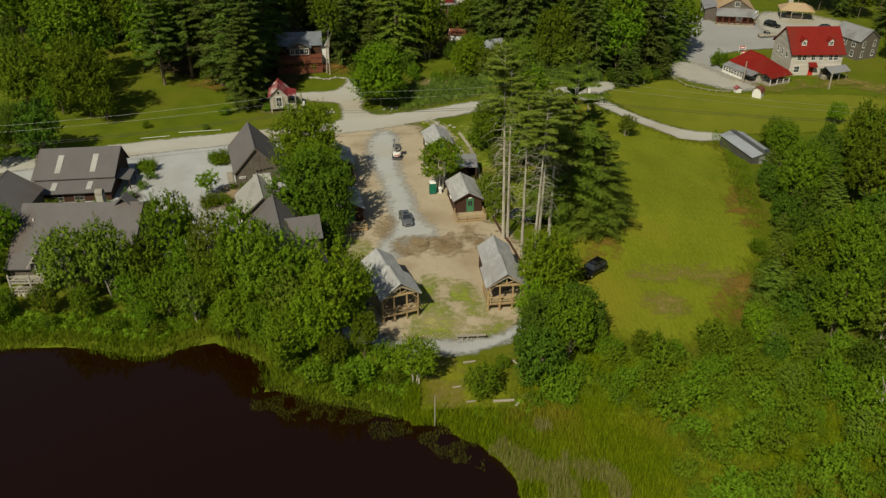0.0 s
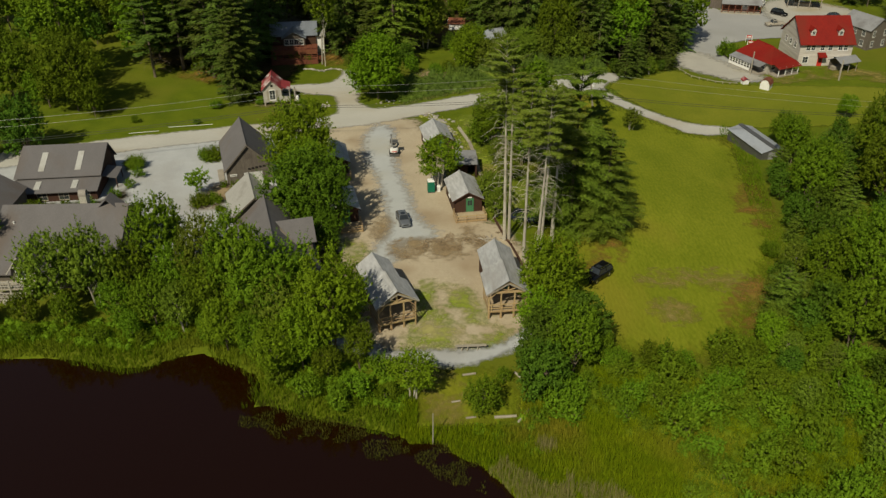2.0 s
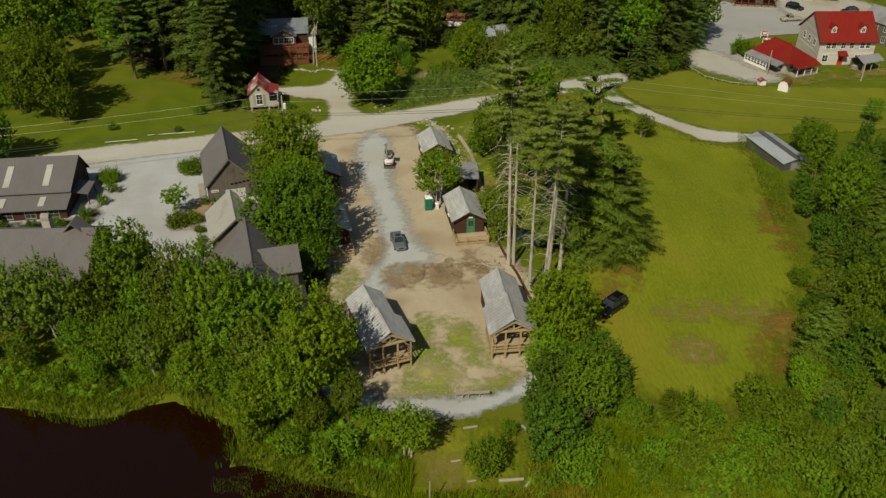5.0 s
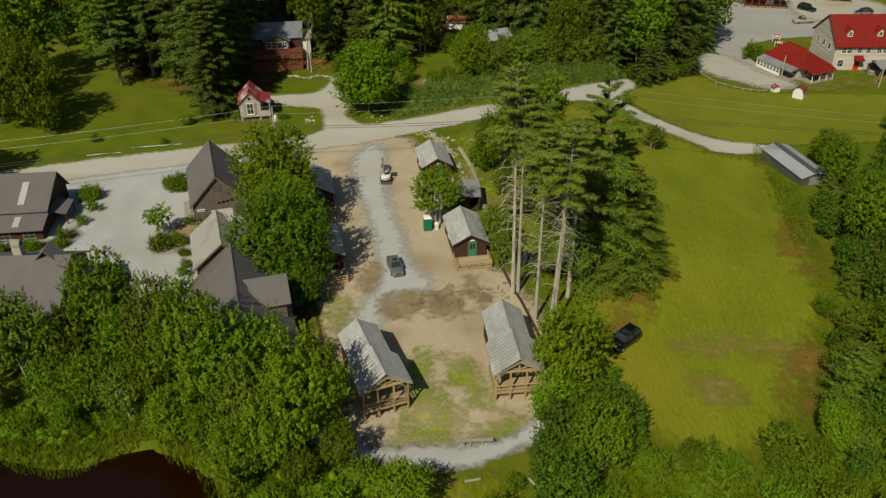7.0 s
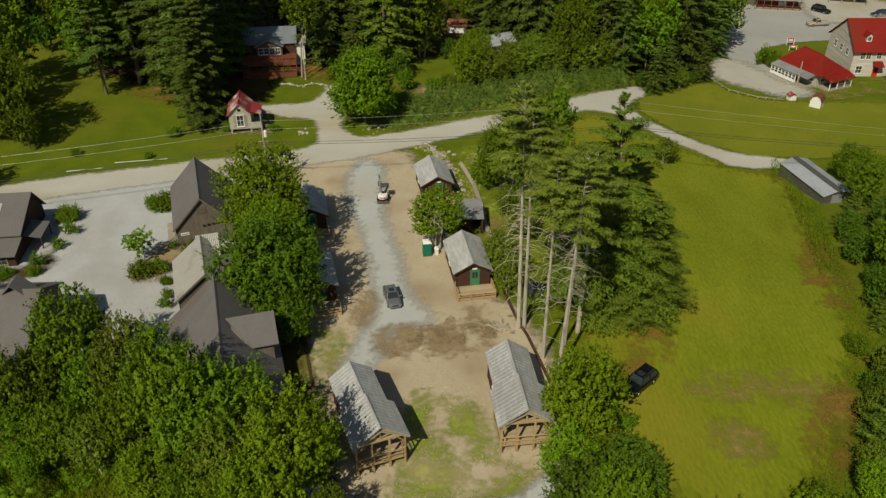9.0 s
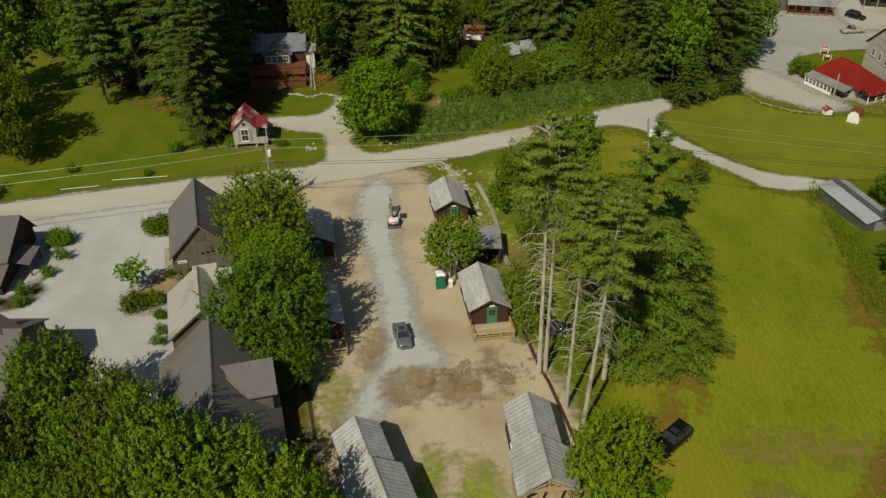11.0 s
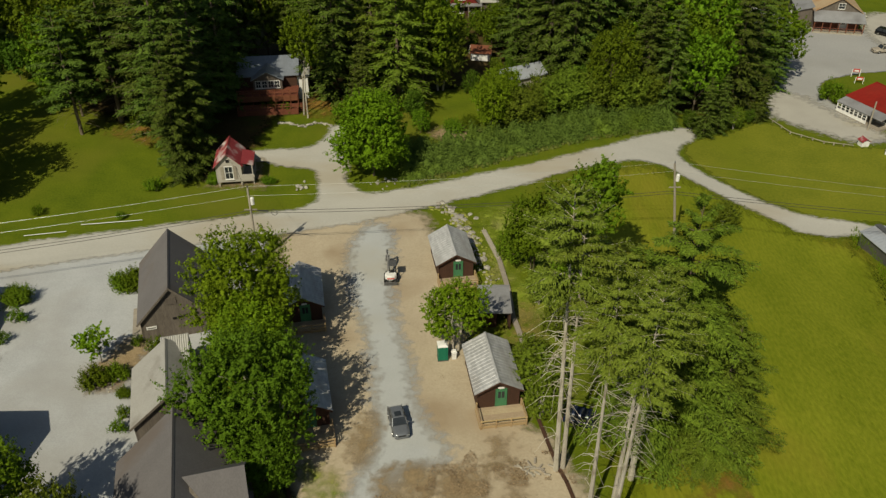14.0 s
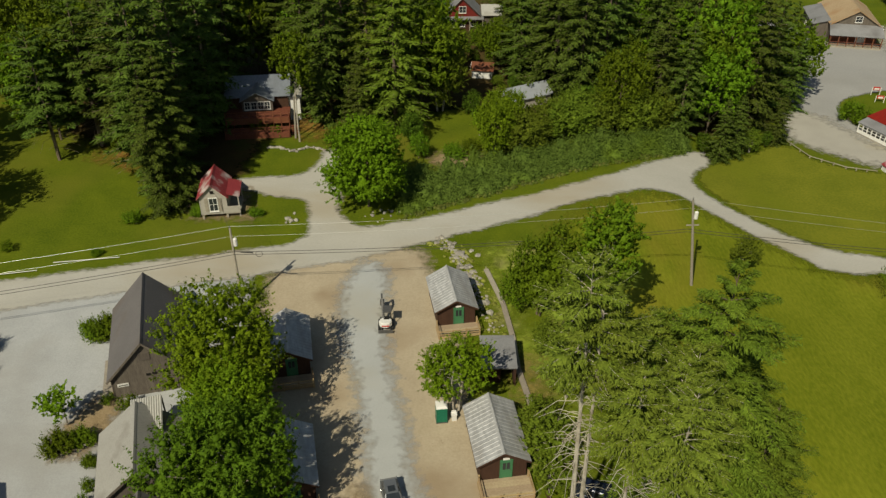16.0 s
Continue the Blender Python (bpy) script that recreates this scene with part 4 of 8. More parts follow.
face_window(g, pose(-0.7, -9.0, 0.9), 0.9, 1.3)
face_window(g, pose(0.7, -9.0, 0.9), 0.9, 1.3)
for z in (0.25, 1.75):
    part("balcony", Shape().box(-3.6, 1.6, -10.9, -9.05, z - 0.15, z), OLD_WOOD, g, "grey timber balcony")
    for hgt in (0.45, 0.95):
        part("rail", Shape().box(-3.6, 1.6, -10.9, -10.82, z + hgt - 0.08, z + hgt), PALE_WALL, g)
    for i in range(14):
        x = -3.5 + i * 0.385
        part("baluster", Shape().box(x - 0.025, x + 0.025, -10.89, -10.83, z, z + 0.9), PALE_WALL, g)
for x in (-3.5, -1.0, 1.5):
    part("post", Shape().box(x - 0.09, x + 0.09, -10.95, -10.77, -0.3, 2.9), PALE_WALL, g)
ch = part("chimney", Shape().box(-0.5, 0.5, -0.45, 0.45, 5.2, 8.1), STONE, I, "stone chimney with arched cap")
ch.matrix_basis = Matrix.Translation((0.7, -2.1, 0))
arc = [(0.52 * math.cos(a), 8.1 + 0.72 * math.sin(a)) for a in np.linspace(0, math.pi, 9)]
arc += [(0.34 * math.cos(a), 8.1 + 0.48 * math.sin(a)) for a in np.linspace(math.pi, 0, 9)]
part("cap", Shape().prism(arc, -0.47, 0.47), STONE, ch)
part("vent_pipe", Shape().tube([(-2.5, 5.8, 5.2), (-2.5, 5.8, 6.2)], [0.1, 0.1], 6), WHITE, I)

rg = part("rear_gable", Shape().prism([(-1.2, 5.2), (1.2, 5.2), (1.2, 6.7), (0, 7.9), (-1.2, 6.7)], 0.1, 1.3), GREY_WALL, I, "rear gable in grey boards")
rg.matrix_basis = Matrix.Translation((0, -5.2, 0)) @ Matrix.Rotation(radians(-90), 4, "Z")
for s in (-1, 1):
    slab(rg, "gable_roof", [(0, -0.6, 8.05), (0, 1.5, 8.05), (s * 1.5, 1.5, 6.55), (s * 1.5, -0.6, 6.55)], 0.1, BROWN_ROOF)

# neighbouring house that shows only its roof corner
barn("house", (-63.5, 107.5), (-63.0, 96.0), 4.2, 3.2, 6.0, GREY_WALL, BROWN_ROOF, "brown-roofed grey house behind shrubs", category="house")

# little lawn hut with a red roof and a side porch
U = thing("garden_hut", pose(-31.4, 148.4, 0, 0, 0, 9) @ Matrix.Diagonal((1.06, 1.2, 1.34, 1)), "tiny grey board hut with streaked red roof", "hut")
gable_walls(U, 1.55, -2.0, 2.2, 2.55, 3.75, PALE_WALL, 0.55)
roof_slopes(U, 1.55, -2.3, 2.4, 2.55, 3.75, PATCH_ROOF, 0.3, 0.06, 0.4)
slab(U, "porch_roof", [(1.6, -1.9, 2.6), (1.6, 1.5, 2.6), (3.1, 1.5, 2.25), (3.1, -1.9, 2.25)], 0.06, PATCH_ROOF)
part("porch_floor", Shape().box(1.55, 3.0, -2.0, 1.4, 0.5, 0.62), OLD_WOOD, U)
for x, y in ((2.9, -1.8), (2.9, 1.3)):
    part("post", Shape().box(x - 0.06, x + 0.06, y - 0.06, y + 0.06, -0.2, 2.3), PALE_WALL, U)
for x in (-1.4, 1.4):
    for y in (-1.8, 2.0):
        part("footing", Shape().box(x - 0.12, x + 0.12, y - 0.12, y + 0.12, -0.2, 0.55), OLD_WOOD, U)
part("porch_wall", Shape().box(1.55, 3.0, -2.02, -1.96, 0.62, 1.3), PALE_WALL, U)
face_window(U, pose(0.0, -2.0, 1.6), 0.9, 1.3)
for x in (-0.78, 0.78):
    part("shutter", Shape().box(x - 0.2, x + 0.2, -2.07, -2.01, 0.9, 2.3), OLD_WOOD, U)
part("gable_vent", Shape().box(-0.2, 0.2, -2.06, -2.01, 2.75, 3.05), DARK, U)

# house with red-stained decks under the forest edge
V = thing("house", pose(-31.8, 177.5, 0, 0, 0, 8), "house with blue-grey roof and red-stained decks", "house")
part("wall", Shape().box(-4.6, 4.6, -3.0, 5.0, 0, 4.45).add([(-4.6, -3.0, 4.45), (-4.6, 5.0, 4.45), (-4.6, 1.0, 6.1), (4.6, -3.0, 4.45), (4.6, 5.0, 4.45), (4.6, 1.0, 6.1)], [(0, 2, 1), (3, 4, 5), (0, 3, 5, 2), (1, 2, 5, 4)]), BROWN_WALL, V)
slab(V, "roof_slope", [(-5.0, -3.4, 4.5), (5.0, -3.4, 4.5), (5.0, 1.0, 6.3), (-5.0, 1.0, 6.3)], 0.12, BLUE_ROOF)
slab(V, "roof_slope", [(5.0, 5.4, 4.5), (-5.0, 5.4, 4.5), (-5.0, 1.0, 6.3), (5.0, 1.0, 6.3)], 0.12, BLUE_ROOF)
g = part("front_gable", Shape().prism([(-2.3, 2.6), (2.3, 2.6), (2.3, 4.4), (0, 5.6), (-2.3, 4.4)], -4.4, -2.0), GREY_WALL, V)
for s in (-1, 1):
    a = [(0, -4.9, 5.75), (0, -0.2, 5.75), (s * 2.6, -1.9, 4.35), (s * 2.6, -4.9, 4.35)]
    part("gable_roof", Shape().add(a + [(x, y, z - 0.1) for x, y, z in a], [(0, 1, 2, 3), (7, 6, 5, 4), (0, 4, 5, 1), (1, 5, 6, 2), (2, 6, 7, 3), (3, 7, 4, 0)]), BLUE_ROOF, g)
for i in range(4):
    face_window(g, pose(-1.5 + i * 1.0, -4.4, 3.5), 0.75, 1.1)
part("white_wing", Shape().box(4.6, 6.3, -2.6, 2.0, 0, 4.0), WHITE, V)
slab(V, "wing_roof", [(4.5, -2.9, 4.1), (6.6, -2.9, 4.0), (6.6, 2.2, 4.0), (4.5, 2.2, 4.1)], 0.1, PALE_ROOF)
for z, y in ((2.5, -6.6), (0.9, -8.6)):
    part("deck_floor", Shape().box(-4.8, 4.8, y, -3.0 if z > 1 else -6.7, z - 0.15, z), RED_WOOD, V)
    part("deck_skirt", Shape().box(-4.8, 4.8, y - 0.08, y - 0.01, z - 1.0, z - 0.1), RED_WOOD, V)
    for hgt in (0.5, 0.95):
        part("rail", Shape().box(-4.8, 4.8, y - 0.07, y, z + hgt - 0.09, z + hgt), RED_WOOD, V)
    for i in range(9):
        part("post", Shape().box(-4.75 + i * 1.175, -4.63 + i * 1.175, y - 0.08, y + 0.02, -0.1, z + 0.98), RED_WOOD, V)
for i in range(5):
    part("stair_tread", Shape().box(4.9, 6.0, -6.6 - i * 0.3, -6.32 - i * 0.3, 0.85 - i * 0.18, 0.92 - i * 0.18), RED_WOOD, V)


# ---- buildings by the far forecourt ----
G0 = -3.8
N = thing("house", pose(84.4, 185.0, G0, 0, 0, 1) @ Matrix.Diagonal((0.92, 1, 0.95, 1)), "whitewashed board house with big red roof and dormers", "house")
part("wall", Shape().prism([(-5.4, 0), (5.4, 0), (5.4, 5.6), (0, 10.0), (-5.4, 5.6)], -6.3, 6.3), WHITEWASH, N)
bpy.data.objects[N.children[0].name].matrix_basis = Matrix.Rotation(radians(90), 4, "Z")
part("stone_course", Shape().box(-6.34, 6.34, -5.48, 5.48, 0, 2.6), WHITEWASH, N, "pale rendered ground floor")
slab(N, "roof_slope", [(-6.7, -6.0, 5.2), (6.7, -6.0, 5.2), (6.7, 0, 10.2), (-6.7, 0, 10.2)], 0.15, RED_ROOF)
slab(N, "roof_slope", [(6.7, 6.0, 5.2), (-6.7, 6.0, 5.2), (-6.7, 0, 10.2), (6.7, 0, 10.2)], 0.15, RED_ROOF)
for x in (-3.3, 3.3):
    d = part("dormer", Shape().prism([(-0.8, 6.0), (0.8, 6.0), (0.8, 8.2), (0, 9.0), (-0.8, 8.2)], -4.4, -1.8), WHITEWASH, N)
    d.matrix_basis = Matrix.Translation((x, -1.0, 2.0)) @ Matrix.Scale(0.72, 4)
    for s in (-1, 1):
        a = [(0, -4.7, 9.15), (0, -1.2, 9.15), (s * 1.1, -2.2, 8.1), (s * 1.1, -4.7, 8.1)]
        part("dormer_roof", Shape().add(a + [(p, q, r - 0.08) for p, q, r in a], [(0, 1, 2, 3), (7, 6, 5, 4), (0, 4, 5, 1), (1, 5, 6, 2), (2, 6, 7, 3), (3, 7, 4, 0)]), RED_ROOF, d)
    face_window(d, pose(0, -4.4, 7.4), 0.9, 1.1)
for x in (-4.4, -3.2, -1.0, 0.9, 3.3, 4.6):
    face_window(N, pose(x, -5.42, 4.3), 0.9, 1.2)
for x in (-4.6, 2.8):
    face_window(N, pose(x, -5.5, 1.5), 1.2, 1.4)
slab(N, "door_hood", [(-2.0, -6.9, 2.5), (0.0, -6.9, 2.5), (0.0, -5.5, 3.2), (-2.0, -5.5, 3.2)], 0.1, RED_ROOF)
face_door(N, Matrix.Translation((-1.0, -5.49, 0)), 1.0, 2.05, RED_PAINT)
for y in (-2.6, 0, 2.6):
    face_window(N, pose(-6.3, y, 4.2, 0, 0, -90), 1.0, 1.3)

P = thing("cottage", pose(71.2, 178.4, G0, 0, 0, -64), "low white cottage with dark red hipped roof and porches", "house")
part("wall", Shape().box(-5.0, 3.6, -2.9, 2.9, 0, 2.7), PALE_WALL, P)
e = [(-5.8, -3.6, 2.6), (5.0, -3.6, 2.6), (5.0, 3.6, 2.6), (-5.8, 3.6, 2.6), (-3.4, 0, 5.3), (1.4, 0, 5.1)]
part("hip_roof", Shape().add(e, [(0, 1, 5, 4), (1, 2, 5), (2, 3, 4, 5), (3, 0, 4), (3, 2, 1, 0)]), RED_ROOF, P)
part("ridge_cap", Shape().tube([(-3.4, 0, 5.32), (1.4, 0, 5.12)], [0.08, 0.08], 5), RED_ROOF, P)
slab(P, "porch_roof", [(-5.6, -5.5, 2.05), (3.6, -5.5, 2.05), (3.6, -3.5, 2.55), (-5.6, -3.5, 2.55)], 0.08, GREY_ROOF, "grey porch roof")
part("porch_floor", Shape().box(-5.4, 3.4, -5.3, -2.95, 0, 0.3), OLD_WOOD, P)
for i in range(8):
    x = -5.4 + i * 0.86
    part("porch_post", Shape().box(x - 0.07, x + 0.07, -5.34, -5.2, 0.3, 2.05), WHITE, P)
for z in (0.85, 1.3, 1.75):
    part("porch_rail", Shape().box(-5.4, 0.62, -5.32, -5.24, z - 0.07, z), WHITE, P)
part("porch_panel", Shape().box(-5.4, 0.62, -5.31, -5.25, 0.3, 0.78), WHITE, P)
for x in (-3.4, -0.6, 2.2):
    face_window(P, pose(x, -2.9, 1.5), 1.0, 1.2, trim=WHITE)
face_window(P, pose(3.6, -1.4, 1.5, 0, 0, 90), 1.0, 1.2, trim=WHITE)
part("front_porch_floor", Shape().box(3.65, 6.4, -2.6, 3.4, 0, 0.3), OLD_WOOD, P)
slab(P, "front_porch_roof", [(6.7, -2.8, 2.0), (6.7, 3.7, 2.0), (4.7, 3.7, 2.68), (4.7, -2.8, 2.68)], 0.08, RED_ROOF)
for y in (-2.4, -0.4, 1.5, 3.2):
    part("porch_post", Shape().box(6.2, 6.34, y - 0.07, y + 0.07, 0.3, 2.15), WHITE, P)
for z in (0.7, 1.15):
    part("front_rail", Shape().box(6.22, 6.3, -0.4, 3.2, z - 0.07, z), OLD_WOOD, P)

KI = thing("kiosk", pose(67.0, 165.2, G0, 0, 0, -38) @ Matrix.Scale(0.86, 4), "small pale garden shed with brown gambrel roof", "shed")
part("wall", Shape().prism([(-1.1, 0), (1.1, 0), (1.1, 1.5), (0.7, 2.3), (0, 2.6), (-0.7, 2.3), (-1.1, 1.5)], -1.2, 1.2), WHITE, KI)
for s in (-1, 1):
    part("roof_slope", Shape().prism([(s * 1.25, 1.45), (s * 0.78, 2.38), (0, 2.72), (0, 2.64), (s * 0.7, 2.32), (s * 1.15, 1.45)], -1.35, 1.35), RED_WOOD, KI)
part("door", Shape().box(-0.4, 0.4, -1.25, -1.2, 0.05, 1.7), WHITE, KI)
KB = thing("well_house", pose(63.6, 168.2, G0, 0, 0, 10) @ Matrix.Scale(0.8, 4), "tiny white well house with red cap", "shed")
part("wall", Shape().box(-0.8, 0.8, -0.7, 0.7, 0, 1.2), WHITE, KB)
roof_slopes(KB, 0.8, -0.9, 0.9, 1.2, 1.7, PATCH_ROOF, 0.15, 0.06)

LT = thing("woodshed", pose(87.6, 176.6, G0, 0, 0, 22) @ Matrix.Scale(1.0, 4), "open timber woodshed with grey roof", "shed")
part("back_wall", Shape().box(-2.4, 2.4, 1.6, 1.7, 0, 2.2), GREY_WALL, LT)
for x in (-2.3, 0, 2.2):
    part("post", Shape().box(x, x + 0.12, -1.6, -1.48, 0, 2.4), OLD_WOOD, LT)
slab(LT, "roof_slope", [(-2.8, -2.0, 2.3), (2.8, -2.0, 2.3), (2.8, 0, 3.2), (-2.8, 0, 3.2)], 0.1, GREY_ROOF)
slab(LT, "roof_slope", [(2.8, 2.0, 2.2), (-2.8, 2.0, 2.2), (-2.8, 0, 3.2), (2.8, 0, 3.2)], 0.1, GREY_ROOF)
for i in range(24):
    part("log", Shape().tube([(-2.0 + (i % 8) * 0.3, 0.4, 0.16 + 0.28 * (i // 8)), (-2.0 + (i % 8) * 0.3, 1.5, 0.16 + 0.28 * (i // 8))], [0.13, 0.13], 6), OLD_WOOD, LT)

Q = thing("house", pose(100.0, 195.4, G0, 0, 0, 24) @ Matrix.Diagonal((0.72, 0.85, 0.86, 1)), "grey clapboard house with white-framed windows", "house")
gable_walls(Q, 4.4, -5.0, 5.0, 5.6, 8.2, GREY_WALL)
roof_slopes(Q, 4.4, -5.4, 5.4, 5.6, 8.2, GREY_ROOF, 0.4, 0.12)
for x in (-2.4, 2.4):
    for z in (1.6, 4.3):
        face_window(Q, pose(x, -5.0, z), 1.0, 1.5)
for y in (-3, 0, 3):
    for z in (1.6, 4.3):
        face_window(Q, pose(-4.4, y, z, 0, 0, -90), 1.0, 1.5)

R = thing("store", pose(80.6, 229.0, G0, 0, 0, -10), "grey board store with tan roof and red porch", "store")
gable_walls(R, 4.6, -6.0, 8.0, 4.2, 7.0, GREY_WALL)
roof_slopes(R, 4.6, -6.4, 8.4, 4.2, 7.0, TAN_ROOF, 0.4, 0.12)
part("side_wing", Shape().prism([(-7.6, 0), (-4.6, 0), (-4.6, 4.0), (-7.6, 3.2)], -4.0, 7.0), GREY_WALL, R)
slab(R, "wing_roof", [(-8.0, -4.4, 3.3), (-4.4, -4.4, 4.3), (-4.4, 7.4, 4.3), (-8.0, 7.4, 3.3)], 0.12, GREY_ROOF)
slab(R, "porch_roof", [(-5.2, -9.0, 2.7), (5.2, -9.0, 2.7), (5.0, -5.9, 4.2), (-5.0, -5.9, 4.2)], 0.12, GREY_ROOF)
part("porch_floor", Shape().box(-5.0, 5.0, -8.8, -6.0, 0, 0.4), OLD_WOOD, R)
for i in range(7):
    x = -4.9 + i * 1.63
    part("porch_post", Shape().box(x - 0.08, x + 0.08, -8.8, -8.64, 0.4, 2.7), RED_WOOD, R)
for z in (0.9, 1.35):
    part("porch_rail", Shape().box(-4.9, 4.9, -8.78, -8.7, z - 0.1, z), RED_WOOD, R)
part("front_wall", Shape().box(-4.55, 4.55, -6.08, -6.01, 0.4, 3.0), RED_WOOD, R)
face_window(R, pose(0.3, -6.0, 5.2), 1.2, 1.1)
face_window(R, pose(-7.6, 3.0, 1.8, 0, 0, -90), 1.2, 1.8)
face_door(R, Matrix.Translation((1.4, -6.1, 0.4)), 1.6, 2.1, WHITE)

S = thing("pavilion", pose(98.4, 228.6, G0, 0, 0, -14), "open pavilion with orange-tan hipped roof on posts", "pavilion")
e = [(-4.6, -3.4, 2.7), (4.6, -3.4, 2.7), (4.6, 3.4, 2.7), (-4.6, 3.4, 2.7), (-2.0, 0, 4.3), (2.0, 0, 4.3)]
part("hip_roof", Shape().add(e, [(0, 1, 5, 4), (1, 2, 5), (2, 3, 4, 5), (3, 0, 4), (3, 2, 1, 0)]), TAN_ROOF, S)
for x in (-4.2, -1.4, 1.4, 4.2):
    for y in (-3.1, 3.0):
        part("post", Shape().box(x - 0.09, x + 0.09, y - 0.09, y + 0.09, 0, 2.72), OLD_WOOD, S)
part("counter", Shape().box(-2.4, 2.4, -0.6, 0.6, 0, 0.95), STONE, S)
part("chimney", Shape().box(-1.9, -0.7, 3.1, 4.2, 0, 5.2), PALE_WALL, S, "pale block chimney")

# metal shed at the meadow's far corner
T = thing("metal_shed", pose(54.6, 134.6, -3.4, 0, 0, 14), "long low grey metal shed with pale roof stripes", "shed")
gable_walls(T, 2.2, -5.2, 5.2, 1.9, 2.5, STEEL, -0.3)
roof_slopes(T, 2.2, -5.4, 5.4, 1.9, 2.5, SHED_ROOF, 0.25, 0.06, 0.5, cap=False)
part("ridge_strip", Shape().box(-0.45, 0.45, -5.42, 5.42, 2.5, 2.56), STEEL, T, "dark strip along the ridge")
part("door", Shape().box(-0.9, 0.9, -5.27, -5.2, -0.2, 1.75), GREY_ROOF, T)

# houses glimpsed through the far trees
hf, _ = barn("house", (-0.6, 226.8), (-0.2, 218.6), 3.7, 2.7, 6.3, BROWN_WALL, GREY_ROOF, "dark red gabled house with grey roof beyond the trees", category="house")
part("gable_panel", Shape().prism([(-3.3, 2.75), (3.3, 2.75), (0, 5.9)], -3.90, -3.82), DEEP_RED, hf, "dark red gable boarding")
face_window(hf, pose(0, -3.91, 4.1), 1.3, 1.2)
for x in (-2.2, 0, 2.2):
    face_window(hf, pose(x, -3.81, 1.3), 0.9, 1.1)
slab(hf, "porch_roof", [(-4.2, -4.9, 2.45), (4.2, -4.9, 2.45), (4.2, -3.9, 2.75), (-4.2, -3.9, 2.75)], 0.1, GREY_ROOF)
for x in (-4.0, -1.4, 1.4, 4.0):
    part("porch_post", Shape().box(x - 0.07, x + 0.07, -4.8, -4.66, 0, 2.44), OLD_WOOD, hf)
part("side_wing", Shape().box(3.8, 8.0, -2.0, 3.0, 0, 2.6), GREY_WALL, hf)
slab(hf, "wing_roof", [(3.9, -2.6, 2.5), (8.4, -2.6, 2.5), (8.4, 0.6, 3.8), (3.9, 0.6, 3.8)], 0.1, PALE_ROOF)
s2, _ = barn("shed", (5.5, 194.4), (1.5, 195.0), 1.4, 1.8, 2.5, WHITE, RED_WOOD, "white shed with brown-red roof among trees", category="shed")
s3, _ = barn("greenhouse", (13.5, 185.3), (5.9, 181.0), 2.2, 2.0, 3.1, PALE_WALL, SHED_ROOF, "low greenhouse with blue-grey roof among trees", category="greenhouse")
barn("house", (44.0, 214.0), (38.0, 210.0), 3.4, 3.0, 5.4, RED_WOOD, PATCH_ROOF, "red house roof beyond the far trees", category="house")


# ---- plants ----
def unit(v):
    return v / np.maximum(np.linalg.norm(v, axis=-1, keepdims=True), 1e-6)


BALL = bmesh.new()
bmesh.ops.create_icosphere(BALL, subdivisions=1, radius=1)
BALL_V = np.array([tuple(v.co) for v in BALL.verts])
BALL_F = np.array([[v.index for v in f.verts] for f in BALL.faces])
BALL.free()


def leaf_mesh(name, centres, normals, along, length, width, mat, rs, inner=None):
    """One mesh of many small leaves; inner: corners and triangles of the dense foliage that they cover."""
    n = len(centres)
    t = along - normals * (along * normals).sum(1, keepdims=True)
    t = unit(t)
    b = np.cross(normals, t)
    le = (length * rs.uniform(0.7, 1.3, n))[:, None]
    wi = (width * rs.uniform(0.7, 1.3, n))[:, None]
    tip = centres + t * le * 1.15 - normals * le * 0.2
    v = np.stack([tip, centres - t * le * 0.8 + b * wi * 1.35, centres - t * le * 0.8 - b * wi * 1.35], 1).reshape(-1, 3)
    tri = np.arange(3 * n, dtype=np.int32)
    if inner is not None:
        tri = np.concatenate([tri, (inner[1] + 3 * n).astype(np.int32).ravel()])
        v = np.concatenate([v, inner[0]])
    k = len(tri) // 3
    me = bpy.data.meshes.new(name)
    me.vertices.add(len(v))
    me.vertices.foreach_set("co", v.astype(np.float32).ravel())
    me.loops.add(3 * k)
    me.loops.foreach_set("vertex_index", tri)
    me.polygons.add(k)
    me.polygons.foreach_set("loop_start", np.arange(0, 3 * k, 3, dtype=np.int32))
    me.polygons.foreach_set("use_smooth", [True] * k)
    me.materials.append(mat)
    me.update()
    me.validate()
    return new(name, me)


def wood_mesh(tubes, sides=6):
    sh = Shape()
    for pts, rad in tubes:
        sh.tube(pts, rad, sides if max(rad) > 0.09 else 3)
    return sh


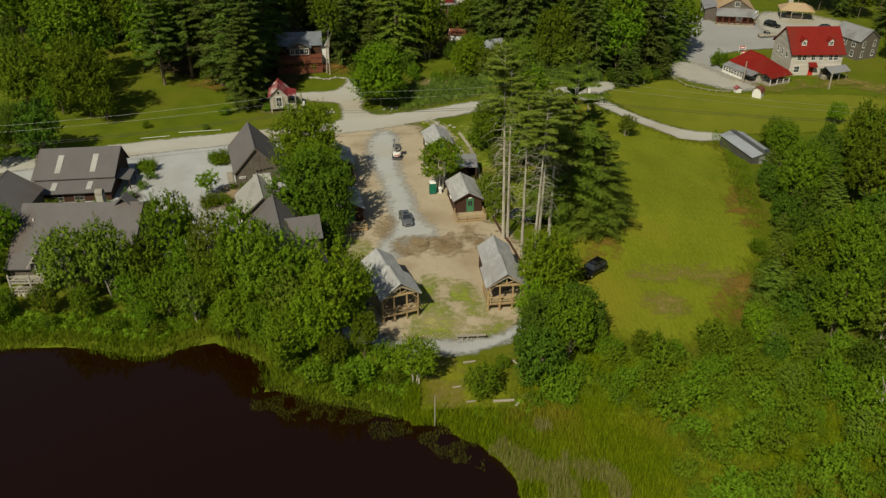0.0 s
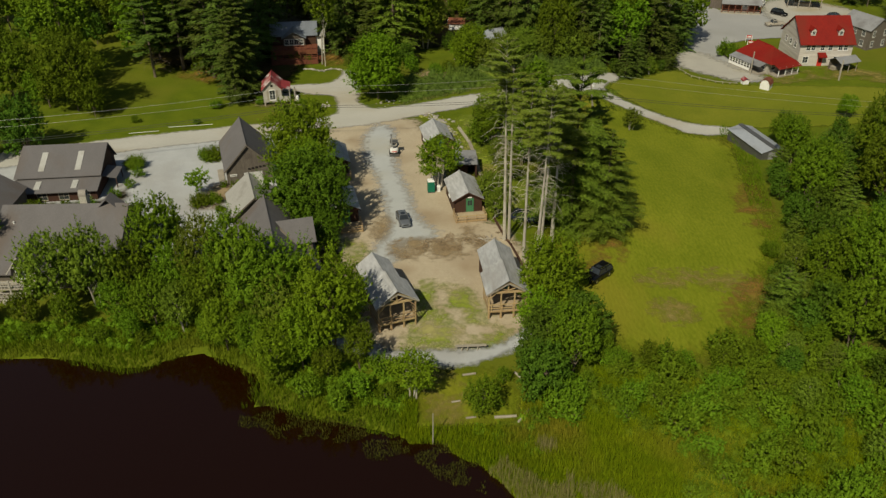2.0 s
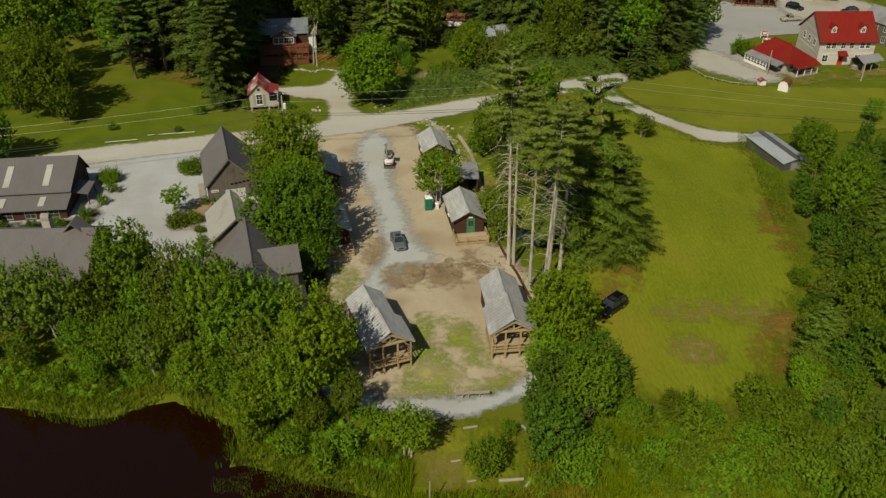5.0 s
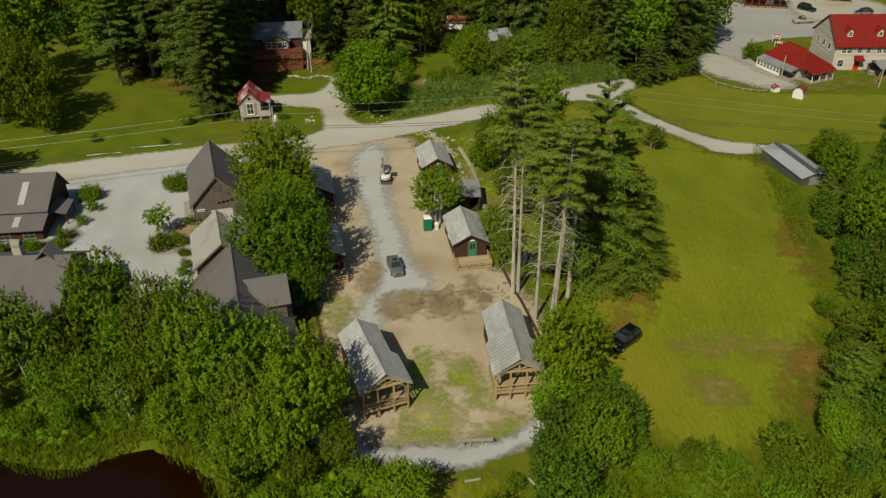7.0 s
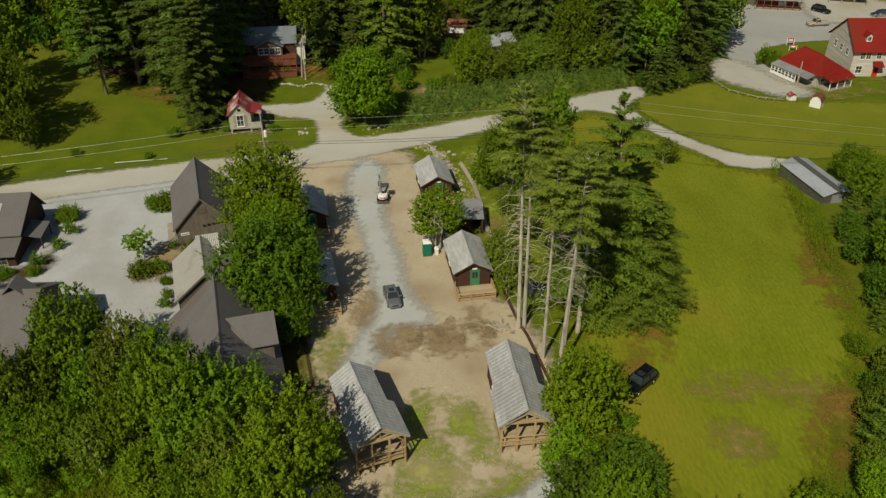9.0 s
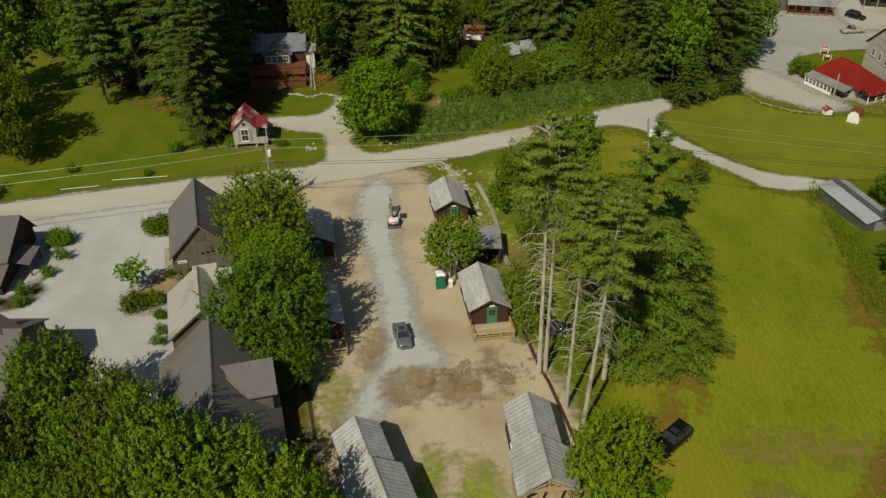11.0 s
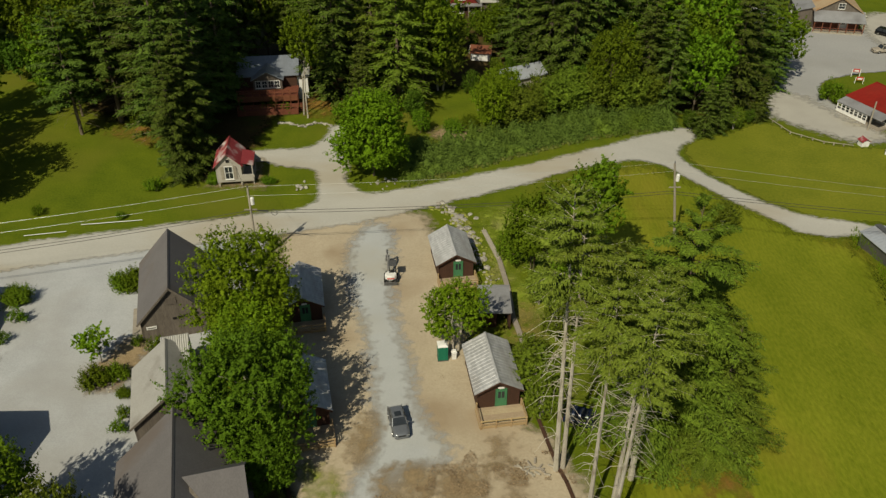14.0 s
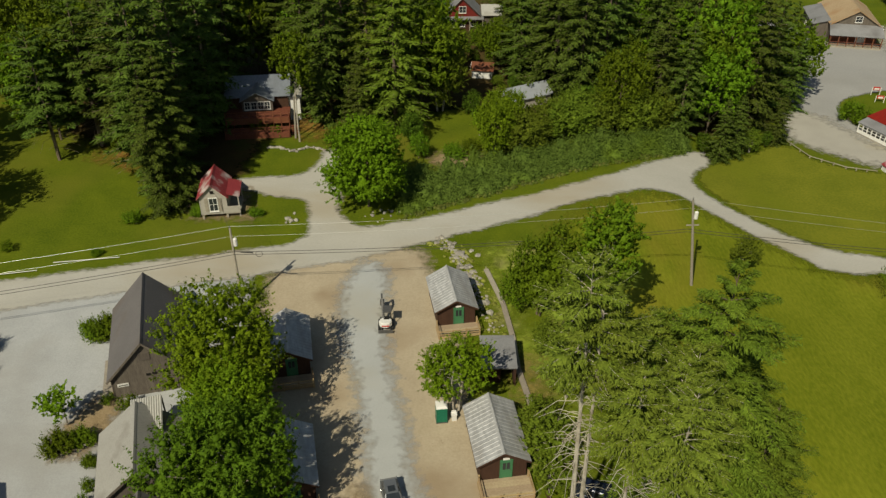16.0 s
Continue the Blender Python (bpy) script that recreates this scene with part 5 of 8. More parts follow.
def leafy_tree(name, label, seed, height, radius, clear, clumps, per, leaf, mat, bark=BARK, lobes=9, category="tree", trunk_r=0.16, stems=1, spread=1.0):
    """A broadleaf: forked trunk with limbs, and a lobed crown of layered leaf sprays. clear: where the crown begins."""
    rs = np.random.RandomState(seed)
    t = thing(name, Matrix(), label, category)
    mid, half = (clear + height) / 2, (height - clear) / 2
    k = np.arange(lobes) + 0.5
    up = 1 - 1.75 * k / lobes
    turn = k * 2.39996 + rs.uniform(-0.5, 0.5, lobes)
    d = np.stack([np.cos(turn) * np.sqrt(1 - up * up), np.sin(turn) * np.sqrt(1 - up * up), up], 1)
    lobe = d * np.array([radius, radius, half]) * rs.uniform(0.46, 0.72, (lobes, 1)) + [0, 0, mid - half * 0.05]
    size = radius * rs.uniform(0.26, 0.42, lobes)
    tubes = []
    for j in range(stems):
        a = rs.uniform(0, 6.28)
        off = 0.35 * (stems > 1)
        base = np.array([math.cos(a) * off, math.sin(a) * off, -0.2])
        top = np.array([rs.uniform(-0.4, 0.4) + base[0] * 3, rs.uniform(-0.4, 0.4) + base[1] * 3, height * 0.72])
        pts = [base + (top - base) * f + np.array([rs.uniform(-0.15, 0.15), rs.uniform(-0.15, 0.15), 0]) * (0 < f) for f in (0, 0.25, 0.5, 0.75, 1)]
        tubes.append((pts, [trunk_r, trunk_r * 0.8, trunk_r * 0.6, trunk_r * 0.4, trunk_r * 0.15]))
    for c in lobe:
        f = min(0.85, max(0.2, (c[2] - half * 0.5) / (height * 0.72)))
        base = tubes[0][0][0] + (tubes[0][0][-1] - tubes[0][0][0]) * f
        tubes.append(([base, (base + c) / 2 + [0, 0, 0.15], c], [trunk_r * 0.42, trunk_r * 0.28, 0.02]))
    part("trunk", wood_mesh(tubes), bark, t, "", False, False)
    # boughs: tufts of leafy shoots spread evenly over the lobes' skin, open underneath
    clumps, per = clumps * 2, per / 2
    m = clumps * 5
    pick = rs.randint(0, lobes, m)
    out = unit(rs.normal(size=(m, 3)) + [0, 0, 0.3])
    root = lobe[pick] + out * (size[pick] * rs.uniform(0.5, 1.0, m))[:, None]
    root[:, 2] = np.maximum(root[:, 2], clear * 0.8 + 0.15 + rs.uniform(0, 0.5, m))
    deep = np.min(np.linalg.norm(root[:, None] - lobe[None], axis=2) / size[None], axis=1)
    gap = np.full(m, 1e9)
    chosen = [int(np.argmax(root[:, 2]))]
    for _ in range(clumps - 1):
        gap = np.minimum(gap, np.linalg.norm(root - root[chosen[-1]], axis=1))
        chosen.append(int(np.argmax(gap * (0.5 + deep))))
    root, out = root[chosen], out[chosen]
    radial = unit((root - [0, 0, mid]) / [radius, radius, half])
    n0 = unit(out * 0.3 + radial * 0.6 + rs.normal(size=(clumps, 3)) * 0.2 + [0, 0, 0.5])
    e1 = unit(np.cross(n0, rs.normal(size=(clumps, 3))))
    e2 = np.cross(n0, e1)
    rc = spread * math.sqrt(radius / 4.6) * rs.uniform(0.5, 1.02, clumps)
    twig = np.repeat(np.arange(clumps), np.maximum(4, (per / 9 * rc ** 2 / np.mean(rc ** 2))).astype(int))
    j = len(twig)
    ang = rs.uniform(0, 6.28, j)
    c = 1 - 1.15 * rs.uniform(0, 1, j)
    sn = np.sqrt(np.maximum(0, 1 - c * c))
    shoot = n0[twig] * c[:, None] + e1[twig] * (sn * np.cos(ang))[:, None] + e2[twig] * (sn * np.sin(ang))[:, None]
    far_end = rc[twig] * rs.uniform(0.8, 2.0, j)
    tilt = unit(shoot + rs.normal(size=(j, 3)) * 0.3 + [0, 0, 0.8])
    sub = np.repeat(np.arange(j), 14)
    which = twig[sub]
    n = len(sub)
    u = rs.uniform(0, 1, n)
    way = shoot[sub]
    start = root[which] + way * (0.45 * rc[which])[:, None]
    blur = unit(rs.normal(size=(n, 3))) * (rs.uniform(0.2, 1, n) * 0.26 * rc[which] * (1.1 - 0.75 * u))[:, None]
    pos = start + tilt[sub] * (u * (far_end[sub] - 0.3 * rc[which]))[:, None] + blur
    pos[:, 2] = np.maximum(pos[:, 2], 0.05 + rs.uniform(0, 0.25, n))
    nor = unit(way * 0.6 + tilt[sub] * 0.2 + rs.normal(size=(n, 3)) * 0.4 + [0, 0, 0.3])
    k = len(BALL_V)
    axes = rs.uniform(0.55, 1.15, (clumps, 1, 3))
    core = BALL_V[None] * axes * (rc[:, None] * rs.uniform(0.22, 0.5, (clumps, k)))[:, :, None] + root[:, None] - n0[:, None] * (0.2 * rc)[:, None, None]
    heart = BALL_V[None] * (size[:, None] * rs.uniform(0.22, 0.5, (lobes, k)))[:, :, None] + (lobe - [0, 0, 1] * size[:, None] * 0.3)[:, None]
    core = np.concatenate([core, heart])
    core[:, :, 2] = np.maximum(core[:, :, 2], 0.02)
    tri = BALL_F[None] + (np.arange(clumps + lobes) * k)[:, None, None]
    crown = leaf_mesh("crown", pos, nor, tilt[sub] + rs.normal(size=(n, 3)) * 0.5, leaf * 1.12, leaf * 0.56, mat, rs, (core.reshape(-1, 3), tri.reshape(-1, 3)))
    crown.parent = t
    return t


def pine_tree(name, label, seed, height, radius, clear, whorls, per, spray, mat, bark=BARK, dead=0, taper=1.0, droop=0.15, top_round=0.25, trunk_r=0.22, lean=(0, 0), category="tree", gaps=0.0):
    """A conifer: straight trunk, whorls of boughs that carry flat sprays of needles; dead: bare stubs below."""
    rs = np.random.RandomState(seed)
    t = thing(name, Matrix(), label, category)
    axis = lambda z: np.array([lean[0] * z / height, lean[1] * z / height, z])
    zs = np.linspace(-0.3, height * 0.98, 7)
    tubes = [([axis(z) for z in zs], [trunk_r * (1 - 0.93 * i / 6) for i in range(7)])]
    pos, nor, alo, mass = [], [], [], []
    for w in range(whorls):
        f = w / (whorls - 1)
        z = clear + (height * 0.985 - clear) * f
        reach = radius * ((1 - f) ** taper * (1 - top_round) + top_round * (1 - f ** 4)) + 0.5
        if f < 0.15:
            reach *= 0.7 + 2 * f
        k = rs.randint(4, 7)
        a0 = rs.uniform(0, 6.28)
        for b in range(k):
            if rs.rand() < gaps * (1.5 - f):
                continue
            a = a0 + 6.28 * b / k + rs.uniform(-0.3, 0.3)
            r = reach * rs.uniform(0.55, 1.14)
            root = axis(z + rs.uniform(-0.2, 0.2))
            d = np.array([math.cos(a), math.sin(a), 0.0])
            tip = root + d * r + [0, 0, r * (0.28 * f - droop) + 0.1]
            tubes.append(([root, (root + tip) / 2 + [0, 0, 0.1 * r * 0.5], tip], [0.045, 0.03, 0.008]))
            n = max(6, int(per * (0.10 + 1.05 * r / radius)))
            twigs = 6 + int(1.3 * r)
            knot = rs.randint(0, twigs, n)
            start = 0.12 + 0.86 * knot / twigs
            hand = np.where((knot + rs.randint(0, 2, n)) % 2 == 0, 1.0, -1.0)
            side = np.array([-d[1], d[0], 0])
            out = rs.uniform(0, 1, n) * 0.30 * r * (1.12 - 0.8 * start)
            u = np.minimum(start + 0.75 * out / r + rs.normal(size=n) * 0.02, 1.06)
            arch = 0.24 * r * u * (1 - u) - 0.14 * out + rs.normal(size=n) * 0.06
            p = root + (tip - root) * u[:, None] + side * (hand * out)[:, None] + side * (rs.normal(size=n) * 0.08)[:, None] + [0, 0, 1] * arch[:, None]
            pos.append(p)
            b0, b1 = root + (tip - root) * 0.1, root + (tip - root) * 0.82
            mid = root + (tip - root) * 0.5 + [0, 0, 0.03 * r]
            mass.append(np.array([b0, mid + side * 0.15 * r, b1, mid - side * 0.15 * r, mid + [0, 0, 0.03 * r], mid - [0, 0, 0.05 * r]]))
            nor.append(unit(np.array([0, 0, 1.0]) + rs.normal(size=(n, 3)) * 0.33 + d * 0.25))
            alo.append(d * 0.8 + side * (hand * rs.uniform(0.3, 1.1, n))[:, None] + rs.normal(size=(n, 3)) * 0.25)
    for i in range(dead):
        z = height * 0.1 + (clear * 1.12 - height * 0.1) * rs.rand() ** 0.55
        a = rs.uniform(0, 6.28)
        r = rs.uniform(0.8, radius * 0.85)
        root = axis(z)
        tubes.append(([root, root + [math.cos(a) * r * 0.5, math.sin(a) * r * 0.5, -0.02 * r], root + [math.cos(a + 0.15) * r, math.sin(a + 0.15) * r, -0.34 * r]], [0.032, 0.022, 0.008]))
    part("trunk", wood_mesh(tubes, 7), bark, t, "", False, False)
    plate = np.array([(0, 1, 4), (1, 2, 4), (2, 3, 4), (3, 0, 4), (1, 0, 5), (2, 1, 5), (3, 2, 5), (0, 3, 5)])
    inner = (np.concatenate(mass), np.concatenate([plate + 6 * i for i in range(len(mass))]))
    crown = leaf_mesh("crown", np.concatenate(pos), np.concatenate(nor), np.concatenate(alo), spray, spray * 0.24, mat, rs, inner)
    crown.parent = t
    return t


def bush(name, label, seed, height, radius, clumps, per, leaf, mat, category="shrub"):
    return leafy_tree(name, label, seed, height, radius, height * 0.12, clumps, per, leaf, mat, BARK, 6, category, 0.04, 3)


def planted(models, spots, seed, group="", sink=0.0, spread=0.12, grow=1.0, slim=1.0):
    """Copies of model plants at spots (x, y, size, kind, turn if it matters); the model itself takes the first spot of its kind."""
    rs = np.random.RandomState(seed)
    used = set()
    for spot in spots:
        x, y, s, k = spot[:4]
        s *= grow
        src = models[k]
        m = pose(x, y, gz(x, y) - sink, 0, 0, spot[4] if len(spot) > 4 else rs.uniform(0, 360)) @ Matrix.Diagonal((slim * s * rs.uniform(1 - spread, 1 + spread), slim * s * rs.uniform(1 - spread, 1 + spread), s * rs.uniform(1 - spread, 1 + spread), 1))
        if src.name in PLANTED:
            ob = copy_thing(src, m)
        else:
            src.matrix_basis = m
            PLANTED.add(src.name)
            ob = src
        if group:
            ob["group"] = group


PLANTED = set()

# broadleaf models
T_WIDE = leafy_tree("tree", "broad leafy green tree with lobed crown", 11, 11.5, 5.2, 1.0, 110, 110, 0.105, LEAF, lobes=26)
T_SHADE = leafy_tree("tree", "large dense bright green shade tree", 27, 14.4, 5.0, 0.7, 150, 125, 0.105, LEAF_LIGHT, PALE_BARK, lobes=30)
T_DOME = leafy_tree("tree", "broad domed green shade tree beside the barn", 29, 12.7, 6.0, 0.8, 150, 125, 0.105, LEAF_SHADE, PALE_BARK, lobes=32, stems=2)
T_ROUND = leafy_tree("tree", "rounded leafy green tree", 12, 10, 4.6, 0.8, 84, 74, 0.12, LEAF, lobes=22)
T_TALL = leafy_tree("tree", "tall leafy green tree with several stems", 13, 13, 4.4, 1.2, 100, 80, 0.115, LEAF, lobes=24, stems=2)
T_PALE = leafy_tree("tree", "leafy tree with fresh light green foliage", 14, 11, 4.7, 0.9, 96, 110, 0.105, LEAF_LIGHT, lobes=22)
T_OLIVE = leafy_tree("tree", "olive-green leafy tree with pale twigs", 15, 10.5, 4.6, 1.0, 84, 76, 0.110, LEAF_OLIVE, PALE_BARK, lobes=22, stems=3)
T_SMALL = leafy_tree("tree", "small bushy green tree with pale trunk", 16, 5.4, 2.5, 0.9, 48, 70, 0.085, LEAF_OLIVE, PALE_BARK, lobes=13, trunk_r=0.1, stems=3, spread=0.85)
T_YARD = leafy_tree("tree", "upright light green tree with several pale stems", 19, 7.4, 2.7, 1.6, 84, 100, 0.072, LEAF_LIGHT, PALE_BARK, lobes=16, trunk_r=0.11, stems=4, spread=0.75)
T_DARK = leafy_tree("tree", "dense dark green rounded tree", 17, 8.5, 3.2, 0.4, 76, 90, 0.095, LEAF_DEEP, lobes=20, spread=0.9)
T_BRIGHT = leafy_tree("tree", "bright green shade tree at the driveway", 20, 12.2, 5.1, 0.6, 120, 130, 0.130, LEAF_FRESH, lobes=28, spread=1.1)
T_SLENDER = leafy_tree("tree", "slender tree with high leafy crown", 25, 16, 3.0, 6.5, 54, 70, 0.130, LEAF, PALE_BARK, lobes=14, spread=1.1)
T_SPARSE = leafy_tree("tree", "sapling with airy leaves on thin trunk", 18, 4.2, 1.5, 1.1, 24, 60, 0.085, LEAF_LIGHT, OLD_WOOD, lobes=9, trunk_r=0.07, spread=0.7)
B_GREEN = bush("shrub", "leafy green rounded shrub", 21, 2.6, 1.9, 26, 66, 0.076, LEAF)
B_PALE = bush("shrub", "light olive-green marsh shrub", 22, 2.2, 2.0, 26, 66, 0.076, LEAF_MARSH)
B_OLIVE = bush("shrub", "olive-green marsh shrub with grey twigs", 23, 2.3, 1.9, 26, 66, 0.076, LEAF_MARSH)
B_LOW = bush("shrub", "low rounded clipped green shrub", 24, 1.1, 1.3, 34, 90, 0.052, LEAF)
# conifer models
C_TALL = pine_tree("pine_tree", "tall white pine with bare pale trunk", 31, 29, 3.9, 19.4, 13, 200, 0.15, NEEDLE_PALE, PALE_BARK, 70, 0.5, -0.08, 0.75, 0.27, (-0.8, 0.3), gaps=0.36)
C_TALL2 = pine_tree("pine_tree", "tall white pine with dead lower branches", 32, 27, 3.4, 18.8, 12, 200, 0.15, NEEDLE_PALE, PALE_BARK, 80, 0.5, -0.06, 0.75, 0.25, (0.6, 0.2), gaps=0.36)
C_FULL = pine_tree("pine_tree", "full white pine with layered drooping boughs", 33, 25, 8.6, 1.4, 19, 640, 0.16, NEEDLE_FULL, BARK, 10, 0.7, 0.06, 0.25, 0.36, gaps=0.06)
C_FULL2 = pine_tree("pine_tree", "full white pine with pale green layered boughs", 43, 24, 4.4, 13.0, 12, 380, 0.16, NEEDLE_PALE, PALE_BARK, 60, 0.5, 0.02, 0.5, 0.3, gaps=0.14)
C_MID = pine_tree("pine_tree", "bushy dark green pine at the meadow's edge", 39, 20, 7.6, 0.6, 20, 230, 0.195, NEEDLE_FULL, BARK, 8, 0.6, -0.02, 0.45, 0.3, gaps=0.04)
C_FOREST = pine_tree("pine_tree", "dark green straight forest conifer", 34, 21, 4.4, 2.0, 20, 50, 0.32, NEEDLE, BARK, 8, 0.65, 0.1, 0.35, 0.28)
C_HEMLOCK = pine_tree("conifer", "dense dark green hemlock", 35, 20, 4.8, 0.5, 24, 60, 0.30, NEEDLE, BARK, 0, 0.75, 0.2, 0.25, 0.26)
C_GREEN = pine_tree("conifer", "dense mid-green hemlock with drooping boughs", 41, 20, 4.8, 0.5, 24, 64, 0.29, NEEDLE_FULL, BARK, 0, 0.75, 0.2, 0.25, 0.26)
C_COLUMN = pine_tree("conifer", "narrow dense dark green conifer", 40, 19, 3.5, 0.3, 24, 110, 0.22, NEEDLE, BARK, 0, 0.55, 0.1, 0.45, 0.24)
C_OPEN = pine_tree("pine_tree", "open-crowned forest pine with bare trunk", 36, 23, 5.2, 5.5, 16, 80, 0.32, NEEDLE, BARK, 30, 0.5, 0.0, 0.5, 0.3, gaps=0.15)
F_LEAF = leafy_tree("tree", "leafy green forest tree", 37, 16, 5.2, 1.6, 74, 60, 0.175, LEAF, lobes=20, spread=1.15)
F_ROUND = leafy_tree("tree", "rounded leafy forest tree", 38, 12, 4.8, 0.8, 64, 54, 0.175, LEAF_DEEP, lobes=17, spread=1.15)
F_MIX = leafy_tree("tree", "leafy mid-green tree in the roadside row", 44, 10, 4.6, 0.6, 76, 120, 0.115, LEAF_OLIVE, lobes=20, spread=1.1)
KINDS = dict(dome=T_DOME, wide=T_WIDE, shade=T_SHADE, round=T_ROUND, tall=T_TALL, pale=T_PALE, olive=T_OLIVE, small=T_SMALL, dark=T_DARK, sparse=T_SPARSE, b=B_GREEN, bp=B_PALE, bo=B_OLIVE, low=B_LOW,
             pine=C_TALL, pine2=C_TALL2, full=C_FULL, mid=C_MID, yard=T_YARD, bright=T_BRIGHT, slender=T_SLENDER, forest=C_FOREST, hem=C_HEMLOCK, green=C_GREEN, column=C_COLUMN, open=C_OPEN, leaf=F_LEAF, fround=F_ROUND, full2=C_FULL2, mix=F_MIX)

SHORE_WEST = [(-45.0, 82.6, 0.9, "olive"), (-40.6, 83.2, 0.94, "olive"), (-37.0, 84.6, 0.7, "round"), (-34.0, 89.0, 0.84, "tall"), (-31.6, 85.0, 0.86, "round"), (-28.4, 86.0, 0.88, "olive"), (-22.4, 79.6, 1.1, "tall"), (-26.0, 79.4, 1.0, "round"), (-18.6, 78.4, 0.95, "wide"), (-11.6, 74.6, 1.0, "pale"), (-17.4, 75.0, 0.78, "olive"), (-14.6, 71.4, 0.62, "pale"), (-20.2, 73.6, 0.66, "round"), (-11.8, 69.8, 0.52, "round"), (-8.6, 71.4, 0.46, "tall")]
SHORE_LOW = [(-47.4, 79.6, 0.46, "round"), (-42.4, 79.0, 0.5, "round"), (-37.0, 80.2, 0.62, "round"), (-32.6, 79.4, 0.72, "round"), (-29.0, 78.2, 0.56, "olive"), (-25.2, 75.8, 0.5, "round"), (-34.4, 76.8, 0.4, "round"), (-23.4, 74.8, 0.5, "pale"), (-17.0, 70.0, 0.48, "pale"), (-52.0, 79.6, 0.42, "round"), (-58.0, 90.0, 0.75, "pale"), (-56.4, 86.4, 0.6, "round"), (-55.0, 101.0, 0.5, "round"), (-62, 82, 0.85, "round"), (-57, 79, 0.6, "round"), (-69, 84, 1.0, "wide")]
planted(KINDS, SHORE_WEST, 1, "trees along the pond shore", spread=0.06, grow=1.14, slim=0.86)
planted(KINDS, SHORE_LOW, 13, "trees along the pond shore", spread=0.06, grow=1.15, slim=1.0)
planted(KINDS, [(-20.3, 112.2, 1.06, "shade"), (-17.8, 100.0, 1.0, "dome"), (-18.8, 107.0, 0.74, "shade"), (-15.6, 95.6, 0.5, "dome")], 2, "shade trees by the barn", spread=0.04)
planted(KINDS, [(-0.4, 113.2, 1.02, "yard"), (7.4, 107.2, 0.9, "small"), (6.8, 110.6, 0.7, "small"), (7.7, 104.2, 0.7, "small"), (-2.9, 66.8, 0.66, "yard"), (4.1, 64.8, 0.52, "round"), (-35.4, 110.6, 1.0, "sparse")], 3, grow=1.15)
planted(KINDS, [(12.2, 82.0, 0.78, "pale"), (10.9, 77.2, 0.55, "pale"), (14.8, 78.8, 0.55, "round"), (11.2, 72.4, 0.95, "dark"), (13.6, 70.4, 0.72, "tall"), (15.4, 75.0, 0.85, "dark"), (10.2, 67.0, 0.95, "dark"), (17.0, 72.6, 0.45, "round"), (9.4, 70.4, 0.75, "dark"), (12.6, 76.6, 0.6, "round")], 4, "trees between yard and meadow")
planted(KINDS, [(8.4, 98.0, 0.98, "pine", 0), (9.0, 98.2, 0.94, "pine2", 200), (10.5, 93.1, 0.92, "pine2", 80), (11.8, 90.9, 0.88, "pine", 180), (12.9, 95.2, 0.86, "pine2", 0), (17.4, 101.2, 1.0, "full"), (21.6, 99.4, 0.62, "full"), (14.6, 97.2, 0.94, "full2"), (14.6, 105.5, 0.86, "full2"), (20.4, 105.0, 0.7, "full")], 5, "tall white pines beside the meadow", spread=0.04)
planted(KINDS, [(10.6, 125.6, 1.12, "tall"), (8.2, 127.4, 0.86, "tall"), (6.2, 128.6, 0.66, "round"), (14.1, 122.8, 1.0, "slender"), (12.4, 121.0, 0.8, "tall"), (34.0, 140.3, 0.75, "small"), (25.6, 118, 0.6, "small"), (8.6, 121, 0.42, "olive"), (10, 115, 0.5, "olive"), (12, 121.5, 0.5, "olive"), (16, 118, 0.55, "dark")], 6)
